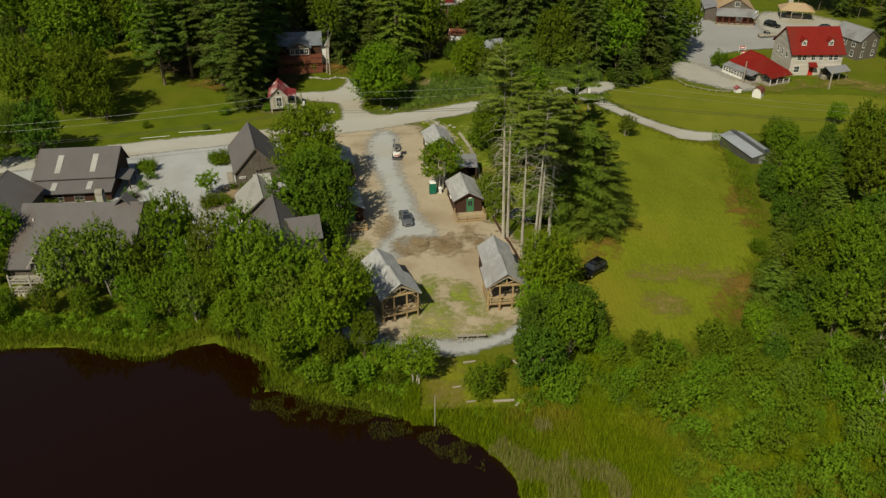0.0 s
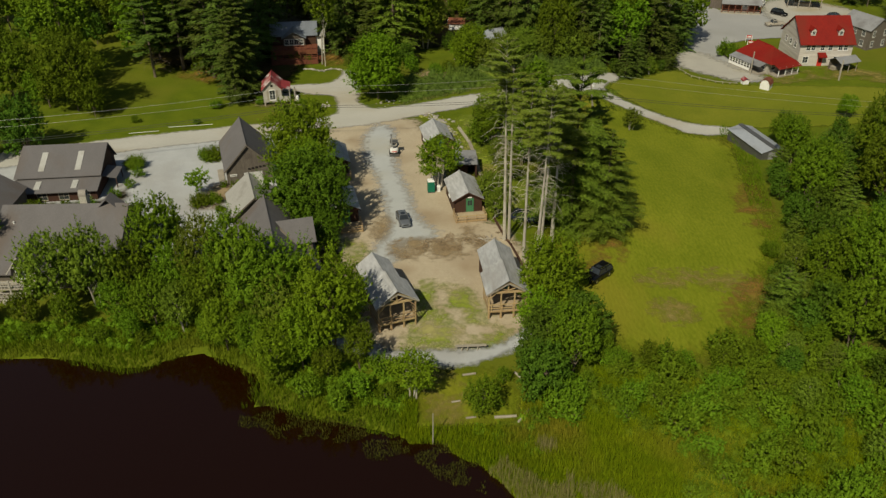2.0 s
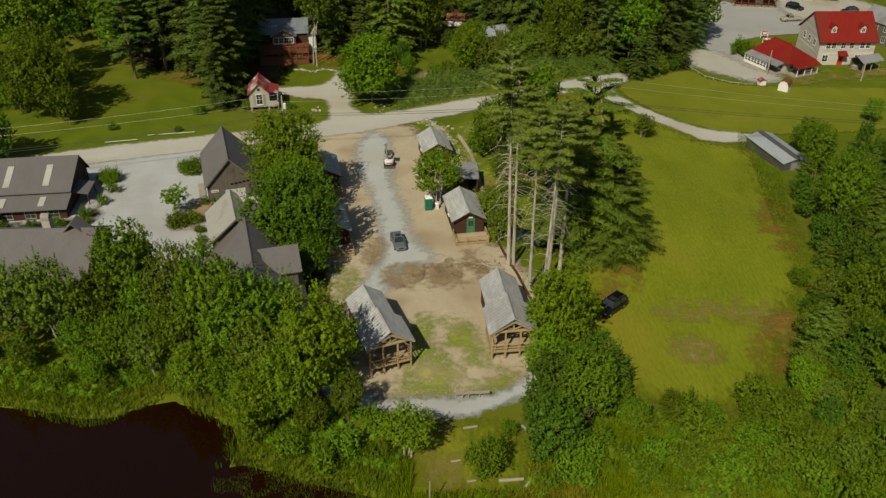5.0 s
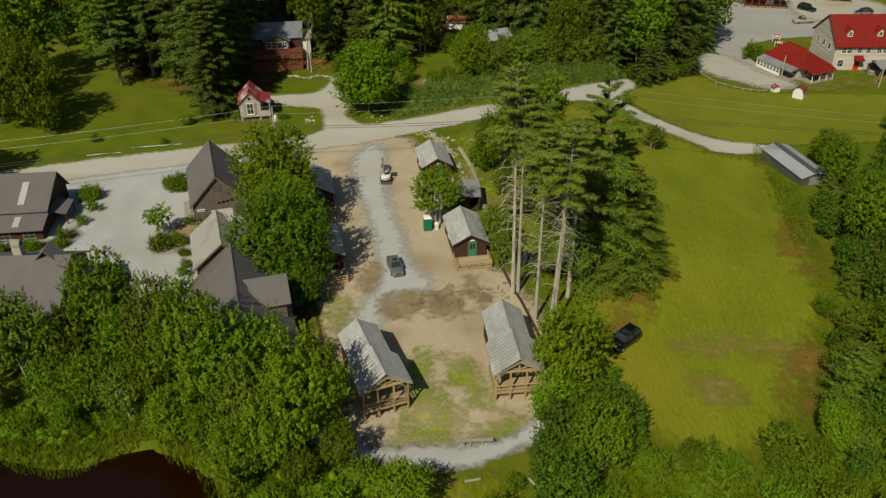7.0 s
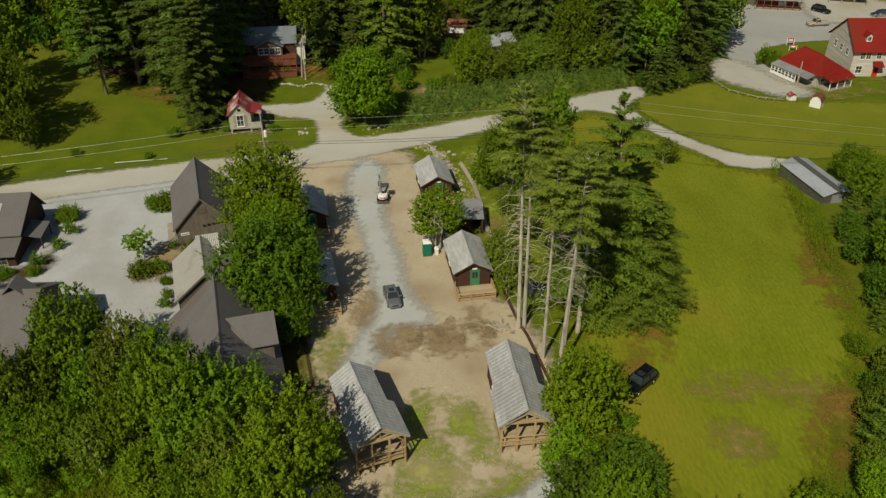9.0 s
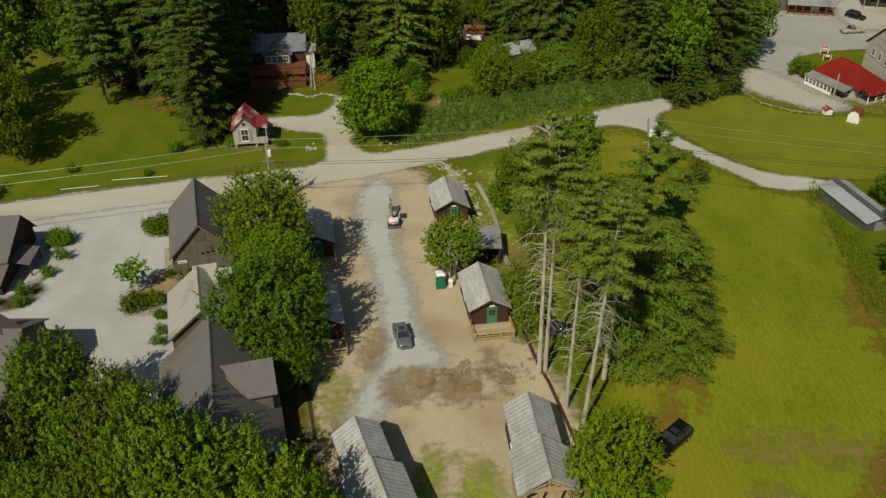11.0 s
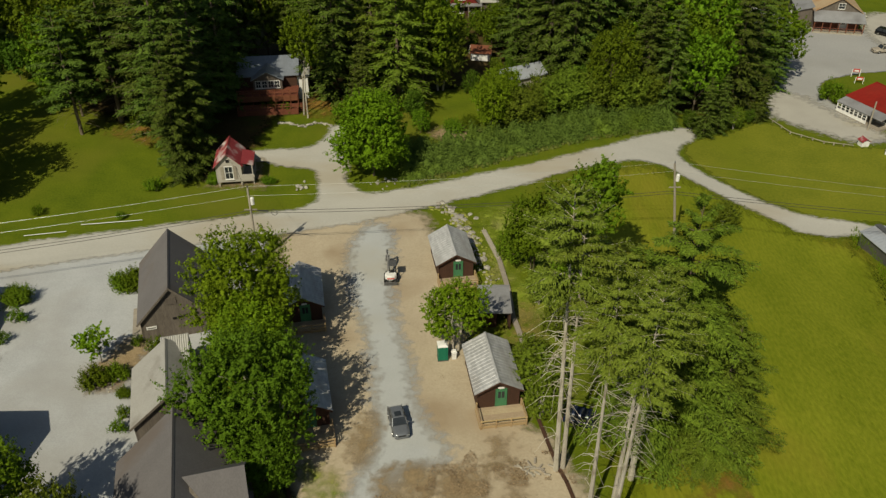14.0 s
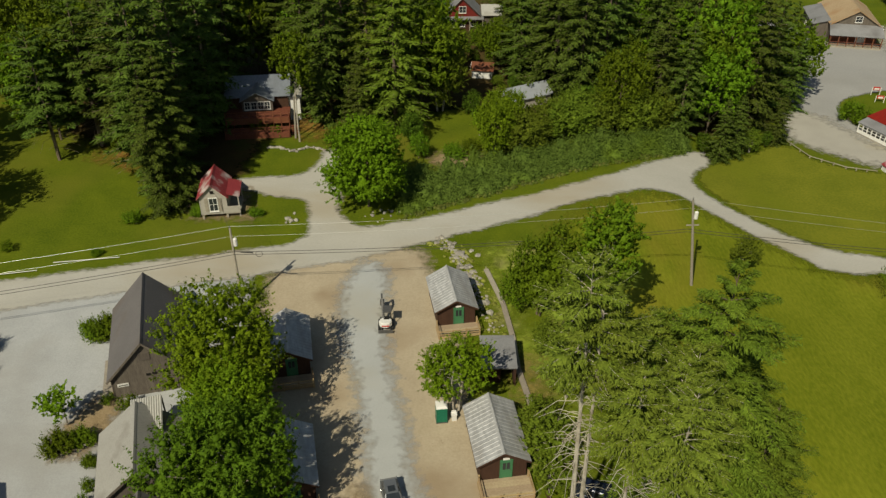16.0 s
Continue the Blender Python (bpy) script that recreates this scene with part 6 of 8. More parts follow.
# woods east of the meadow
MEADOW_EDGE = [(38.4, 76.2, 0.42, "round"), (40.8, 74.8, 0.5, "round"), (35.4, 74.2, 0.4, "pale"), (42.6, 78.0, 0.55, "fround"), (37.2, 73.0, 0.4, "olive"), (39.6, 83.0, 0.5, "olive"), (38.2, 79.0, 0.4, "mid"), (41.2, 87.0, 0.42, "mid"), (43.4, 89.2, 0.5, "olive"), (36.6, 77.0, 0.46, "olive"), (22.0, 72.0, 0.42, "round"), (25.6, 71.0, 0.34, "round"), (29.6, 71.2, 0.42, "round"), (18.6, 71.2, 0.42, "round"), (57.4, 126.4, 0.6, "mid"), (60.6, 131.0, 0.56, "mid"), (56.6, 116.4, 0.78, "mid"), (53.4, 114.2, 0.66, "mid"), (51.6, 117.0, 0.5, "mid"), (55.4, 110.6, 0.72, "mid"), (62.6, 120.6, 0.82, "mid"), (51.0, 101.6, 0.66, "mid"), (46.6, 97.6, 0.5, "mid"), (47.4, 89.4, 0.6, "mid"), (50.0, 83.4, 0.72, "mid"), (44.0, 80.6, 0.55, "tall"), (53.2, 120.6, 0.66, "mid"), (60.0, 115.0, 0.78, "mid"), (57.0, 121.5, 0.56, "mid"), (50.2, 111.4, 0.52, "mid"), (49.4, 105.6, 0.44, "dark"), (52.0, 106.8, 0.72, "mid"), (57.0, 107.5, 0.86, "mid"), (48.2, 100.4, 0.62, "mid"), (54.4, 99.4, 0.9, "mid"), (49.0, 94.6, 0.75, "mid"), (42.4, 93.4, 0.36, "round"), (45.4, 91.4, 0.5, "dark"), (50.6, 88.0, 0.9, "tall"), (45.8, 86.2, 0.62, "mid"), (43.0, 84.6, 0.46, "mid"), (53.0, 80.4, 0.8, "mid"), (47.2, 80.0, 0.6, "mid"), (41.6, 80.4, 0.5, "olive"), (40.0, 76.8, 0.58, "mid"), (44.6, 74.6, 0.72, "mid"), (36.6, 75.2, 0.46, "round"), (49.4, 72.8, 0.82, "olive"), (40.6, 70.4, 0.56, "mid"), (36.4, 70.6, 0.44, "dark"), (33.0, 72.2, 0.42, "round"), (45.0, 67.4, 0.62, "mid"), (50.4, 65.0, 0.8, "wide"), (40.4, 64.4, 0.56, "round"), (36.0, 65.0, 0.42, "olive"), (45.6, 60.4, 0.6, "round"), (40.0, 57.6, 0.46, "olive"), (46.4, 54.0, 0.55, "round"), (34.4, 59.4, 0.34, "round"), (39.6, 51.6, 0.42, "round")]
FAR_CORNER = [(60, 137, 0.5, "wide"), (66, 133, 0.55, "mid"), (63, 126, 0.66, "mid"), (69, 122, 0.8, "mid"), (74, 131, 0.6, "mid"), (72, 141, 0.42, "mid"), (65.5, 143, 0.3, "olive"), (77, 150, 0.4, "pale"), (88, 150, 0.5, "mid"), (95, 156, 0.42, "olive"), (99, 163, 0.5, "mid"), (106, 168, 0.5, "mid"), (100, 173, 0.32, "olive"), (82, 141, 0.6, "mid"), (94, 144, 0.6, "wide")]


def inner_woods():
    """Trees behind the meadow's eastern edge, out to where they can no longer be seen."""
    rs = np.random.RandomState(15)
    spots = []
    for y in np.arange(58, 132, 6.2):
        edge = float(np.interp(y, [58, 73, 85, 93, 105, 121, 132], [50, 51, 52, 53, 56, 62, 66]))
        for x in np.arange(edge, min(0.62 * y + 16, 88), 6.2):
            px, py = x + rs.uniform(-1.6, 1.6), y + rs.uniform(-1.6, 1.6)
            if all(math.hypot(px - a, py - b) > 4.2 for a, b, *_ in MEADOW_EDGE):
                k = rs.choice(["mid", "olive", "wide", "tall"], p=[0.6, 0.16, 0.14, 0.1])
                spots.append((px, py, rs.uniform(0.72, 0.95) if k == "mid" else rs.uniform(0.9, 1.2), k))
    return spots


def mixed(spots):
    """Every second bushy pine gives way to a deep green broadleaf of its height."""
    swap = itertools.cycle([None, ("fround", 1.35), ("tall", 1.25), None, ("fround", 1.35)])
    return [(x, y, s * to[1], to[0]) if k == "mid" and (to := next(swap)) else (x, y, s, k) for x, y, s, k in spots]


planted(KINDS, mixed(MEADOW_EDGE + FAR_CORNER + inner_woods()), 7, "woods east of the meadow", spread=0.08)
# lawn trees and forest edge in the north
LAWN_TREES = [(-12.0, 149.6, 0.84, "bright"), (-66.6, 124.6, 1.12, "dark"), (-70.4, 126.0, 1.0, "dark"), (-73.5, 121.5, 0.8, "round"), (-66, 143.5, 1.05, "wide"), (-72, 145.5, 0.95, "round"), (-61.8, 140.5, 0.7, "round"), (-38.2, 148.0, 0.8, "column"), (-37.2, 151.4, 1.0, "column"), (-40.0, 152.4, 1.0, "column"), (-57.5, 161.5, 0.8, "open"), (-53, 166, 0.95, "open"), (-49.5, 169, 1.0, "forest"), (-45.5, 161, 0.95, "forest"), (-41.5, 156.5, 1.05, "forest"), (-39.5, 157.5, 0.95, "hem"), (-72, 154, 0.9, "wide"), (-79, 147, 0.95, "wide"), (-60, 168, 0.95, "leaf"), (-75, 163, 0.9, "leaf"), (-24.2, 168.2, 0.84, "slender"), (-20.5, 176, 0.9, "hem"), (-19.0, 183.5, 0.95, "forest"), (-15.4, 171.0, 0.5, "hem"), (-14.6, 178, 1.0, "green"), (-10.2, 173.3, 0.88, "green"), (-6.2, 163.2, 0.42, "round"), (-6.6, 178.4, 0.9, "leaf"), (-7.4, 167.6, 0.5, "dark")]
HEDGE_TREES = [(4.6, 163.8, 0.6, "pale"), (8.4, 165.0, 0.62, "mix"), (-3.6, 179.5, 1.1, "olive"), (-18.6, 166.4, 0.42, "mix"), (2.6, 170.8, 0.85, "sparse"), (1.6, 178, 0.45, "dark"), (5.6, 167.2, 0.85, "yard"), (6.6, 169.0, 0.54, "pale"), (9.6, 168.2, 0.62, "mix"), (12.4, 170.2, 0.8, "mix"), (15.2, 169.8, 0.84, "mix"), (17.8, 172.0, 0.95, "mix"), (20.6, 171.6, 0.86, "mix"), (23.4, 173.8, 0.95, "tall"), (26.2, 173.4, 0.9, "mix"), (29.0, 175.2, 0.85, "mix"), (15.2, 187.5, 0.95, "hem"), (18.6, 182, 0.95, "hem"), (22.6, 184.5, 0.9, "hem"), (26.6, 182.5, 0.95, "fround"), (30.5, 185.5, 0.95, "hem"), (20.0, 178.0, 0.78, "fround"), (30.4, 178.2, 0.8, "hem"), (33.6, 175.4, 0.68, "hem"), (35.0, 180.6, 0.85, "fround"), (38.6, 177.4, 0.7, "leaf"), (42.6, 181.6, 0.9, "fround"), (38.8, 184.5, 0.9, "leaf"), (46.4, 182.8, 0.82, "hem")]
FORK_TREES = [(56.0, 190.0, 0.5, "hem"), (57.4, 195.5, 0.66, "leaf"), (58.6, 202.0, 0.6, "hem"), (60.0, 210.0, 0.7, "fround"), (50.0, 186.4, 0.72, "forest"), (48.0, 190.5, 0.8, "hem"), (52.6, 192.0, 0.5, "fround"), (54.6, 197.5, 0.55, "hem"), (44.0, 188, 0.95, "leaf"), (38.6, 169.6, 0.36, "hem"), (41.4, 171.6, 0.40, "hem"), (44.6, 173.6, 0.36, "olive"), (36.6, 171.4, 0.42, "fround"), (47.6, 175.6, 0.36, "fround"), (49.6, 176.8, 0.34, "hem"), (43.0, 176, 0.42, "fround"), (-25.5, 184, 0.9, "forest"), (-40, 166, 1.0, "hem"), (-44, 172, 1.0, "forest"), (-38.6, 174, 0.95, "hem"), (104, 181, 0.5, "olive"), (108, 190, 0.7, "leaf"), (112, 240, 0.9, "leaf"), (120, 244, 1.0, "leaf"), (106, 246, 0.9, "leaf"), (128, 240, 1.0, "leaf"), (136, 236, 1.0, "leaf"), (99, 250, 0.9, "fround"), (116, 228, 0.7, "leaf"), (126, 226, 0.8, "fround"), (134, 218, 0.8, "leaf"), (116, 212, 0.7, "hem"), (121, 216, 0.7, "leaf"), (126, 209, 0.75, "hem")]
FAR_TREES = [(118, 205, 0.6, "fround"), (131, 205, 0.75, "leaf"), (112, 231, 0.7, "hem"), (108, 236, 0.75, "leaf"), (122, 222, 0.75, "hem"), (9.8, 193.4, 0.8, "hem"), (14.0, 192.2, 0.75, "hem"), (5.9, 190.0, 0.28, "mix"), (8.4, 188.2, 0.3, "dark"),
             (2.0, 200, 0.34, "fround"), (-1.8, 203.5, 0.4, "fround"), (5.6, 202.5, 0.42, "leaf"), (0.2, 209, 0.26, "fround"), (3.6, 210.5, 0.24, "fround"), (-3.6, 211, 0.24, "fround"), (6.4, 197.6, 0.5, "leaf"), (-2.4, 196.5, 0.45, "leaf"), (0.8, 205.5, 0.3, "fround"), (3.0, 206.5, 0.3, "leaf"), (6.8, 208.5, 0.4, "fround"), (-5.4, 206.5, 0.5, "leaf")]
planted(KINDS, LAWN_TREES + HEDGE_TREES + FORK_TREES + FAR_TREES, 8, "trees north of the road", grow=1.2)


def forest():
    """The wood behind: rows of conifers and broadleaves, thinning over the houses' clearings."""
    rs = np.random.RandomState(77)
    clear = [(-32, 175, 8), (-31.5, 151, 7), (2.5, 189, 4.5), (9, 186, 5), (-0.2, 222.3, 10), (2.5, 196, 5.5), (41, 212, 5), (5, 206, 5)]
    spots = []
    for j, y in enumerate(np.arange(164, 226, 6.6)):
        for x in np.arange(-128, 62, 6.6):
            px, py = x + rs.uniform(-2.2, 2.2) + (j % 2) * 3.3, y + rs.uniform(-2, 2)
            if -7.2 < px < 6.8 and 199 < py < 227.3:
                continue
            if px > 50 + (py - 200) * 0.12 or any(math.hypot(px - a, py - b) < r for a, b, r in clear):
                continue
            if -24 < px < 53 and py < 189 or -34 < px <= -24 and py < 184 or -60 < px <= -34 and py < 172 or px <= -60 and py < 180:
                continue
            if abs(px) > (py - 40) * 0.70 or px < -20 and py > 204:
                continue
            k = rs.choice(["forest", "open", "leaf", "hem", "fround"], p=[0.24, 0.16, 0.34, 0.12, 0.14] if px < -20 else [0.22, 0.06, 0.24, 0.34, 0.14])
            spots.append((px, py, rs.uniform(0.8, 1.15) * (1.0 if px < -20 else 0.85), k))
    return spots


planted(KINDS, forest(), 9, "forest behind the houses", grow=1.12)

# shrubs: marsh, lot islands, hedge by the road


def leaf_mass(name, spots, per, leaf, mat, label, seed):
    """A thicket too dense to pick apart: domes of leaves at (x, y, radius, height), joined."""
    rs = np.random.RandomState(seed)
    s = np.array(spots, float)
    which = np.repeat(np.arange(len(s)), np.maximum(8, (per * s[:, 2] ** 2)).astype(int))
    n = len(which)
    o = unit(rs.normal(size=(n, 3)) * [1, 1, 0.8])
    o[:, 2] = np.abs(o[:, 2])
    r = rs.uniform(0.6, 1.06, n) ** 0.7
    q = s[which]
    lump = 1 + 0.22 * np.sin(5 * np.arctan2(o[:, 1], o[:, 0]) + q[:, 0] * 7)
    pos = np.stack([q[:, 0] + o[:, 0] * q[:, 2] * r * lump, q[:, 1] + o[:, 1] * q[:, 2] * r * lump, ground_z(q[:, 0], q[:, 1]) + o[:, 2] * q[:, 3] * r], 1)
    nor = unit(o * 0.6 + rs.normal(size=(n, 3)) * 0.4 + [0, 0, 0.45])
    k = len(BALL_V)
    core = BALL_V[None] * (s[:, [2, 2, 3]] * 0.8)[:, None] * rs.uniform(0.7, 1.05, (len(s), k, 1))
    core += np.stack([s[:, 0], s[:, 1], ground_z(s[:, 0], s[:, 1])], 1)[:, None]
    tri = BALL_F[None] + (np.arange(len(s)) * k)[:, None, None]
    return tagged(leaf_mesh(name, pos, nor, rs.normal(size=(n, 3)), leaf, leaf * 0.55, mat, rs, (core.reshape(-1, 3), tri.reshape(-1, 3))), label, "plants", kind="stuff")


def in_marsh(x, y):
    return not (y > 75 - 0.06 * (x - 10) or (x < 22 and y < 60 + 0.1 * x) or (x < 17 and y < 65) or (19 < x < 30 and y > 72))


rs = np.random.RandomState(5)
marsh = []
for _ in range(420):
    x, y = rs.uniform(9, 46), rs.uniform(47, 76)
    if in_marsh(x, y) and (y > 57 or x > 34 or rs.rand() < 0.35) and all(math.hypot(x - a, y - b) > 1.8 for a, b, *_ in marsh):
        marsh.append((x, y, rs.uniform(0.55, 1.25), rs.choice(["b", "bp", "bo"], p=[0.25, 0.45, 0.3])))
planted(KINDS, marsh[:130] + [(x, y, 1.9 * s, k) for x, y, s, k in marsh[130:176] if x > 20], 10, "marsh shrubs")
spots = [(rs.uniform(9, 52), rs.uniform(46, 77), rs.uniform(0.5, 1.2)) for _ in range(1500)]
spots = [(x, y, r, r * rs.uniform(0.8, 1.3)) for x, y, r in spots if in_marsh(x, y)]
leaf_mass("marsh_thicket", spots[0::2], 90, 0.09, LEAF, "green low marsh thicket", 51)
leaf_mass("marsh_thicket", spots[1::2], 90, 0.09, LEAF_MARSH, "olive-green low marsh thicket", 52)
spots = [(rs.uniform(-60, 9), rs.uniform(59, 80), rs.uniform(0.4, 0.9)) for _ in range(2600)]
spots = [(x, y, r, r * rs.uniform(0.7, 1.2)) for x, y, r in spots if 2.6 < -float(edge_distance(np.array(x), np.array(y), SHORE)) < 8.0 and not (-3.5 < x < 8 and y > 62.5)]
leaf_mass("shore_thicket", spots[:900], 60, 0.12, LEAF, "low green thicket along the shore", 55)
planted(KINDS, [(-6.5, 70.5, 0.9, "b"), (-8.8, 67.6, 0.9, "bp"), (-5.4, 67.0, 0.7, "b"), (-13.6, 67.2, 0.8, "bp"), (-16.8, 69.2, 0.8, "bp"), (-10.4, 65.6, 0.8, "bp"), (-20.6, 74.6, 0.9, "b"), (-24, 75.6, 0.6, "bp"), (-33, 75.8, 0.6, "b"), (-38, 76.2, 0.6, "bp"), (-46, 76.8, 0.7, "b"), (-52, 78, 0.8, "b"), (9.4, 63.5, 0.7, "b"), (12.6, 64, 0.9, "bp"), (6.4, 69.5, 0.6, "b"), (-4.6, 70.2, 0.6, "b"), (14.5, 84.5, 0.9, "bp"), (16.2, 86.4, 0.8, "bp"), (13.2, 87.2, 0.7, "bp"), (17.2, 83.2, 0.7, "b"), (15.6, 90, 0.6, "bp"), (42.5, 95, 0.6, "b"), (41.4, 89.5, 0.6, "bo"), (38.2, 82, 0.5, "bo")], 11, "shore shrubs")
GARDEN_WEST = [(-37.4, 122.7, 1.2, "low"), (-36.0, 123.2, 1.1, "low"), (-34.7, 107.3, 1.0, "low"), (-33.0, 108.3, 0.8, "low"), (-32.6, 113.4, 0.45, "b"), (-30.6, 103.4, 0.5, "b"), (-30.2, 101.4, 0.5, "b"), (-31.4, 106.0, 0.5, "low"), (-46.3, 116.6, 0.6, "b"), (-46.8, 113.4, 0.55, "b"), (-47.6, 109.6, 0.6, "b"), (-47.3, 107.8, 0.6, "low"), (-53.6, 106.6, 0.55, "b"), (-57.6, 106.3, 0.6, "b"), (-50.8, 107.0, 0.8, "low"), (-47.8, 120.0, 1.0, "low"), (-48.9, 120.6, 0.8, "low"), (-30.6, 112.6, 0.6, "b"), (-41.2, 145.0, 0.75, "low"), (-43, 137.5, 0.45, "low"), (-54.0, 138.4, 0.5, "b"), (-33.6, 147.0, 0.7, "low"), (-26.0, 146.9, 0.6, "low"), (-31, 170.8, 0.8, "b"), (-28, 170.0, 0.6, "b"), (66.0, 184.4, 1.1, "b"), (64.6, 185.5, 1.3, "b"), (65.8, 187, 1.0, "b")]
GARDEN_NORTH = [(-49.5, 165, 1.0, "b"), (-46.4, 164, 0.9, "bp"), (-1.0, 163.5, 1.1, "low"), (1.4, 165, 1.0, "low"), (4.6, 166.8, 0.9, "b")]
planted(KINDS, GARDEN_WEST + GARDEN_NORTH, 12, "garden shrubs")
rs = np.random.RandomState(6)
bank = []
for _ in range(430):
    f = rs.rand()
    lo, hi = 147.2 + 24.0 * f ** 1.02, 156.5 + 17.5 * f
    v = rs.rand()
    r = rs.uniform(0.6, 1.9)
    bank.append((-8 + 42.5 * f, lo + r * 0.3 + (hi - lo) * v, r, 0.9 + 1.9 * v + rs.uniform(-0.5, 1.0) * r * 0.7))
leaf_mass("shrub_bank", bank, 120, 0.11, LEAF_BLUE, "dense green shrub bank beside the gravel road", 53)
weeds = [(rs.rand(), rs.normal() * 0.7, rs.uniform(0.22, 0.5)) for _ in range(150)]
leaf_mass("rubble_weeds", [(float(np.interp(u, [0, 0.3, 0.6, 1], [-3.0, 0.0, 1.6, 3.8])) + v, float(np.interp(u, [0, 0.3, 0.6, 1], [141.6, 138.0, 133.6, 123.5])) + v * 0.4, r, r * 0.7) for u, v, r in weeds], 60, 0.07, LEAF_PALE, "pale yellow-green weeds among rubble", 56)
verge = [(rs.uniform(-8, 30), 0, rs.uniform(0.3, 0.6)) for _ in range(160)]
leaf_mass("verge_flowers", [(x, 146.4 + (x + 8) * 0.575 + rs.uniform(-0.4, 0.8), r, 0.5) for x, _, r in verge], 120, 0.08, FLOWER, "yellow-green weeds along the road's verge", 54)


def blades(name, spots, height, width, mat, label, lean=0.35, seed=1):
    """Thin upright blades, joined: reeds and long grass."""
    rs = np.random.RandomState(seed)
    n = len(spots)
    x, y = spots[:, 0], spots[:, 1]
    z = np.maximum(lie(x, y) - 0.05, -0.6)
    h = height * rs.uniform(0.6, 1.25, n)
    a = rs.uniform(0, 6.28, n)
    w = width * rs.uniform(0.6, 1.3, n)
    dx, dy = np.cos(a) * w, np.sin(a) * w
    b = rs.uniform(0, 6.28, n)
    lx, ly = np.cos(b) * lean * h * rs.rand(n), np.sin(b) * lean * h * rs.rand(n)
    v = np.stack([np.stack([x - dx, y - dy, z], 1), np.stack([x + dx, y + dy, z], 1), np.stack([x + lx, y + ly, z + h], 1)], 1).reshape(-1, 3)
    me = bpy.data.meshes.new(name)
    me.from_pydata(v.tolist(), [], np.arange(3 * n).reshape(-1, 3).tolist())
    me.materials.append(mat)
    me.update()
    return tagged(new(name, me), label, "plants", kind="stuff")


def scatter(n, box, test, seed):
    rs = np.random.RandomState(seed)
    p = np.stack([rs.uniform(box[0], box[1], n), rs.uniform(box[2], box[3], n)], 1)
    return p[test(p[:, 0], p[:, 1])]


shore_d = lambda x, y: -edge_distance(x, y, SHORE) + 0.8 * waver(x, y, 3.0, 8) + 0.4 * waver(x, y, 1.0, 9)
blades("reeds", scatter(90000, (-75, 15, 49, 79), lambda x, y: (shore_d(x, y) > -0.5) & (shore_d(x, y) < 5.5) & (x < 9) & ~((x > -2.4) & (x < 8) & (y > 62.6)), 3), 0.9, 0.05, LAKE_REED, "bright green reeds fringing the pond", 0.4, 3)
blades("marsh_grass", scatter(230000, (-4, 50, 40, 73), lambda x, y: (shore_d(x, y) > -0.6) & (y < 72 - 0.25 * np.abs(x - 16)) & ((y < 66) | (x > 16)) & (waver(x, y, 2.5, 2) > -0.95) & ~((x > -2.4) & (x < 8) & (y > 62.6)), 4), 0.95, 0.045, REED, "tall green marsh grass", 0.45, 4)
blades("dry_reeds", scatter(40000, (4, 26, 46, 62), lambda x, y: (shore_d(x, y) > -0.6) & (shore_d(x, y) < 6) & (waver(x, y, 2.0, 6) > 0.05), 5), 1.3, 0.03, DRYREED, "pale dry reed stalks at the water", 0.25, 5)
def litter(name, n, box, test, size, mat, label, seed):
    """Flat chips and straws scattered on the ground, joined."""
    rs = np.random.RandomState(seed)
    p = scatter(n, box, test, seed)
    k = len(p)
    pos = np.stack([p[:, 0], p[:, 1], ground_z(p[:, 0], p[:, 1]) + 0.2], 1)
    nor = unit(np.array([0, 0, 1.0]) + rs.normal(size=(k, 3)) * 0.25)
    return tagged(leaf_mesh(name, pos, nor, rs.normal(size=(k, 3)), size, size * 0.3, mat, rs), label, "litter", kind="stuff")


litter("wood_chips", 16000, (-7, 10, 91.5, 100), lambda x, y: waver(x, y, 1.1, 12) + 0.7 * waver(x, y, 2.6, 13) > 0.15 + 0.24 * np.abs(y - 96 - 0.12 * x), 0.075, CHIPS, "brown wood chips scattered over the dirt", 21)
litter("wood_chips", 9000, (-9, 9, 76, 122), lambda x, y: (waver(x, y, 1.7, 15) > 0.75) & inside(x, y, [(-4, 122), (0, 122), (0.5, 112), (5, 104), (8.5, 96), (9, 90), (3, 86), (-4, 90), (-8.5, 92), (-8, 96), (0, 100), (-3, 106)]), 0.05, CHIPS, "sparse brown wood chips on the yard", 22)
litter("straw", 2600, (-5, 9, 74.5, 89), lambda x, y: waver(x, y, 1.4, 17) > 0.2, 0.07, STRAW, "pale straw strewn over young grass", 23)
blades("water_weeds", scatter(34000, (-20, 4, 54, 69), lambda x, y: (shore_d(x, y) > -3.4) & (shore_d(x, y) < 0.2) & (waver(x, y, 1.6, 4) + 0.5 * waver(x, y, 0.8, 5) > -0.15), 6), 0.42, 0.05, WEED, "sparse dark weeds standing in shallow water", 0.5, 6)
blades("long_grass", scatter(60000, (28, 60, 72, 140), lambda x, y: (np.abs(edge_distance(x, y, [(52, 138), (46, 106), (44.5, 96.5), (38.5, 86.5), (34, 78), (30, 73.5), (22, 74), (17, 79), (15, 90), (18, 100), (24, 112), (40, 130)])) < 1.6) & (x > 31 + (y - 78) * 0.3) & ~((x > 50) & (y > 126)), 7), 0.4, 0.05, LAKE_REED, "long unmown grass along the meadow's edge", 0.5, 7)


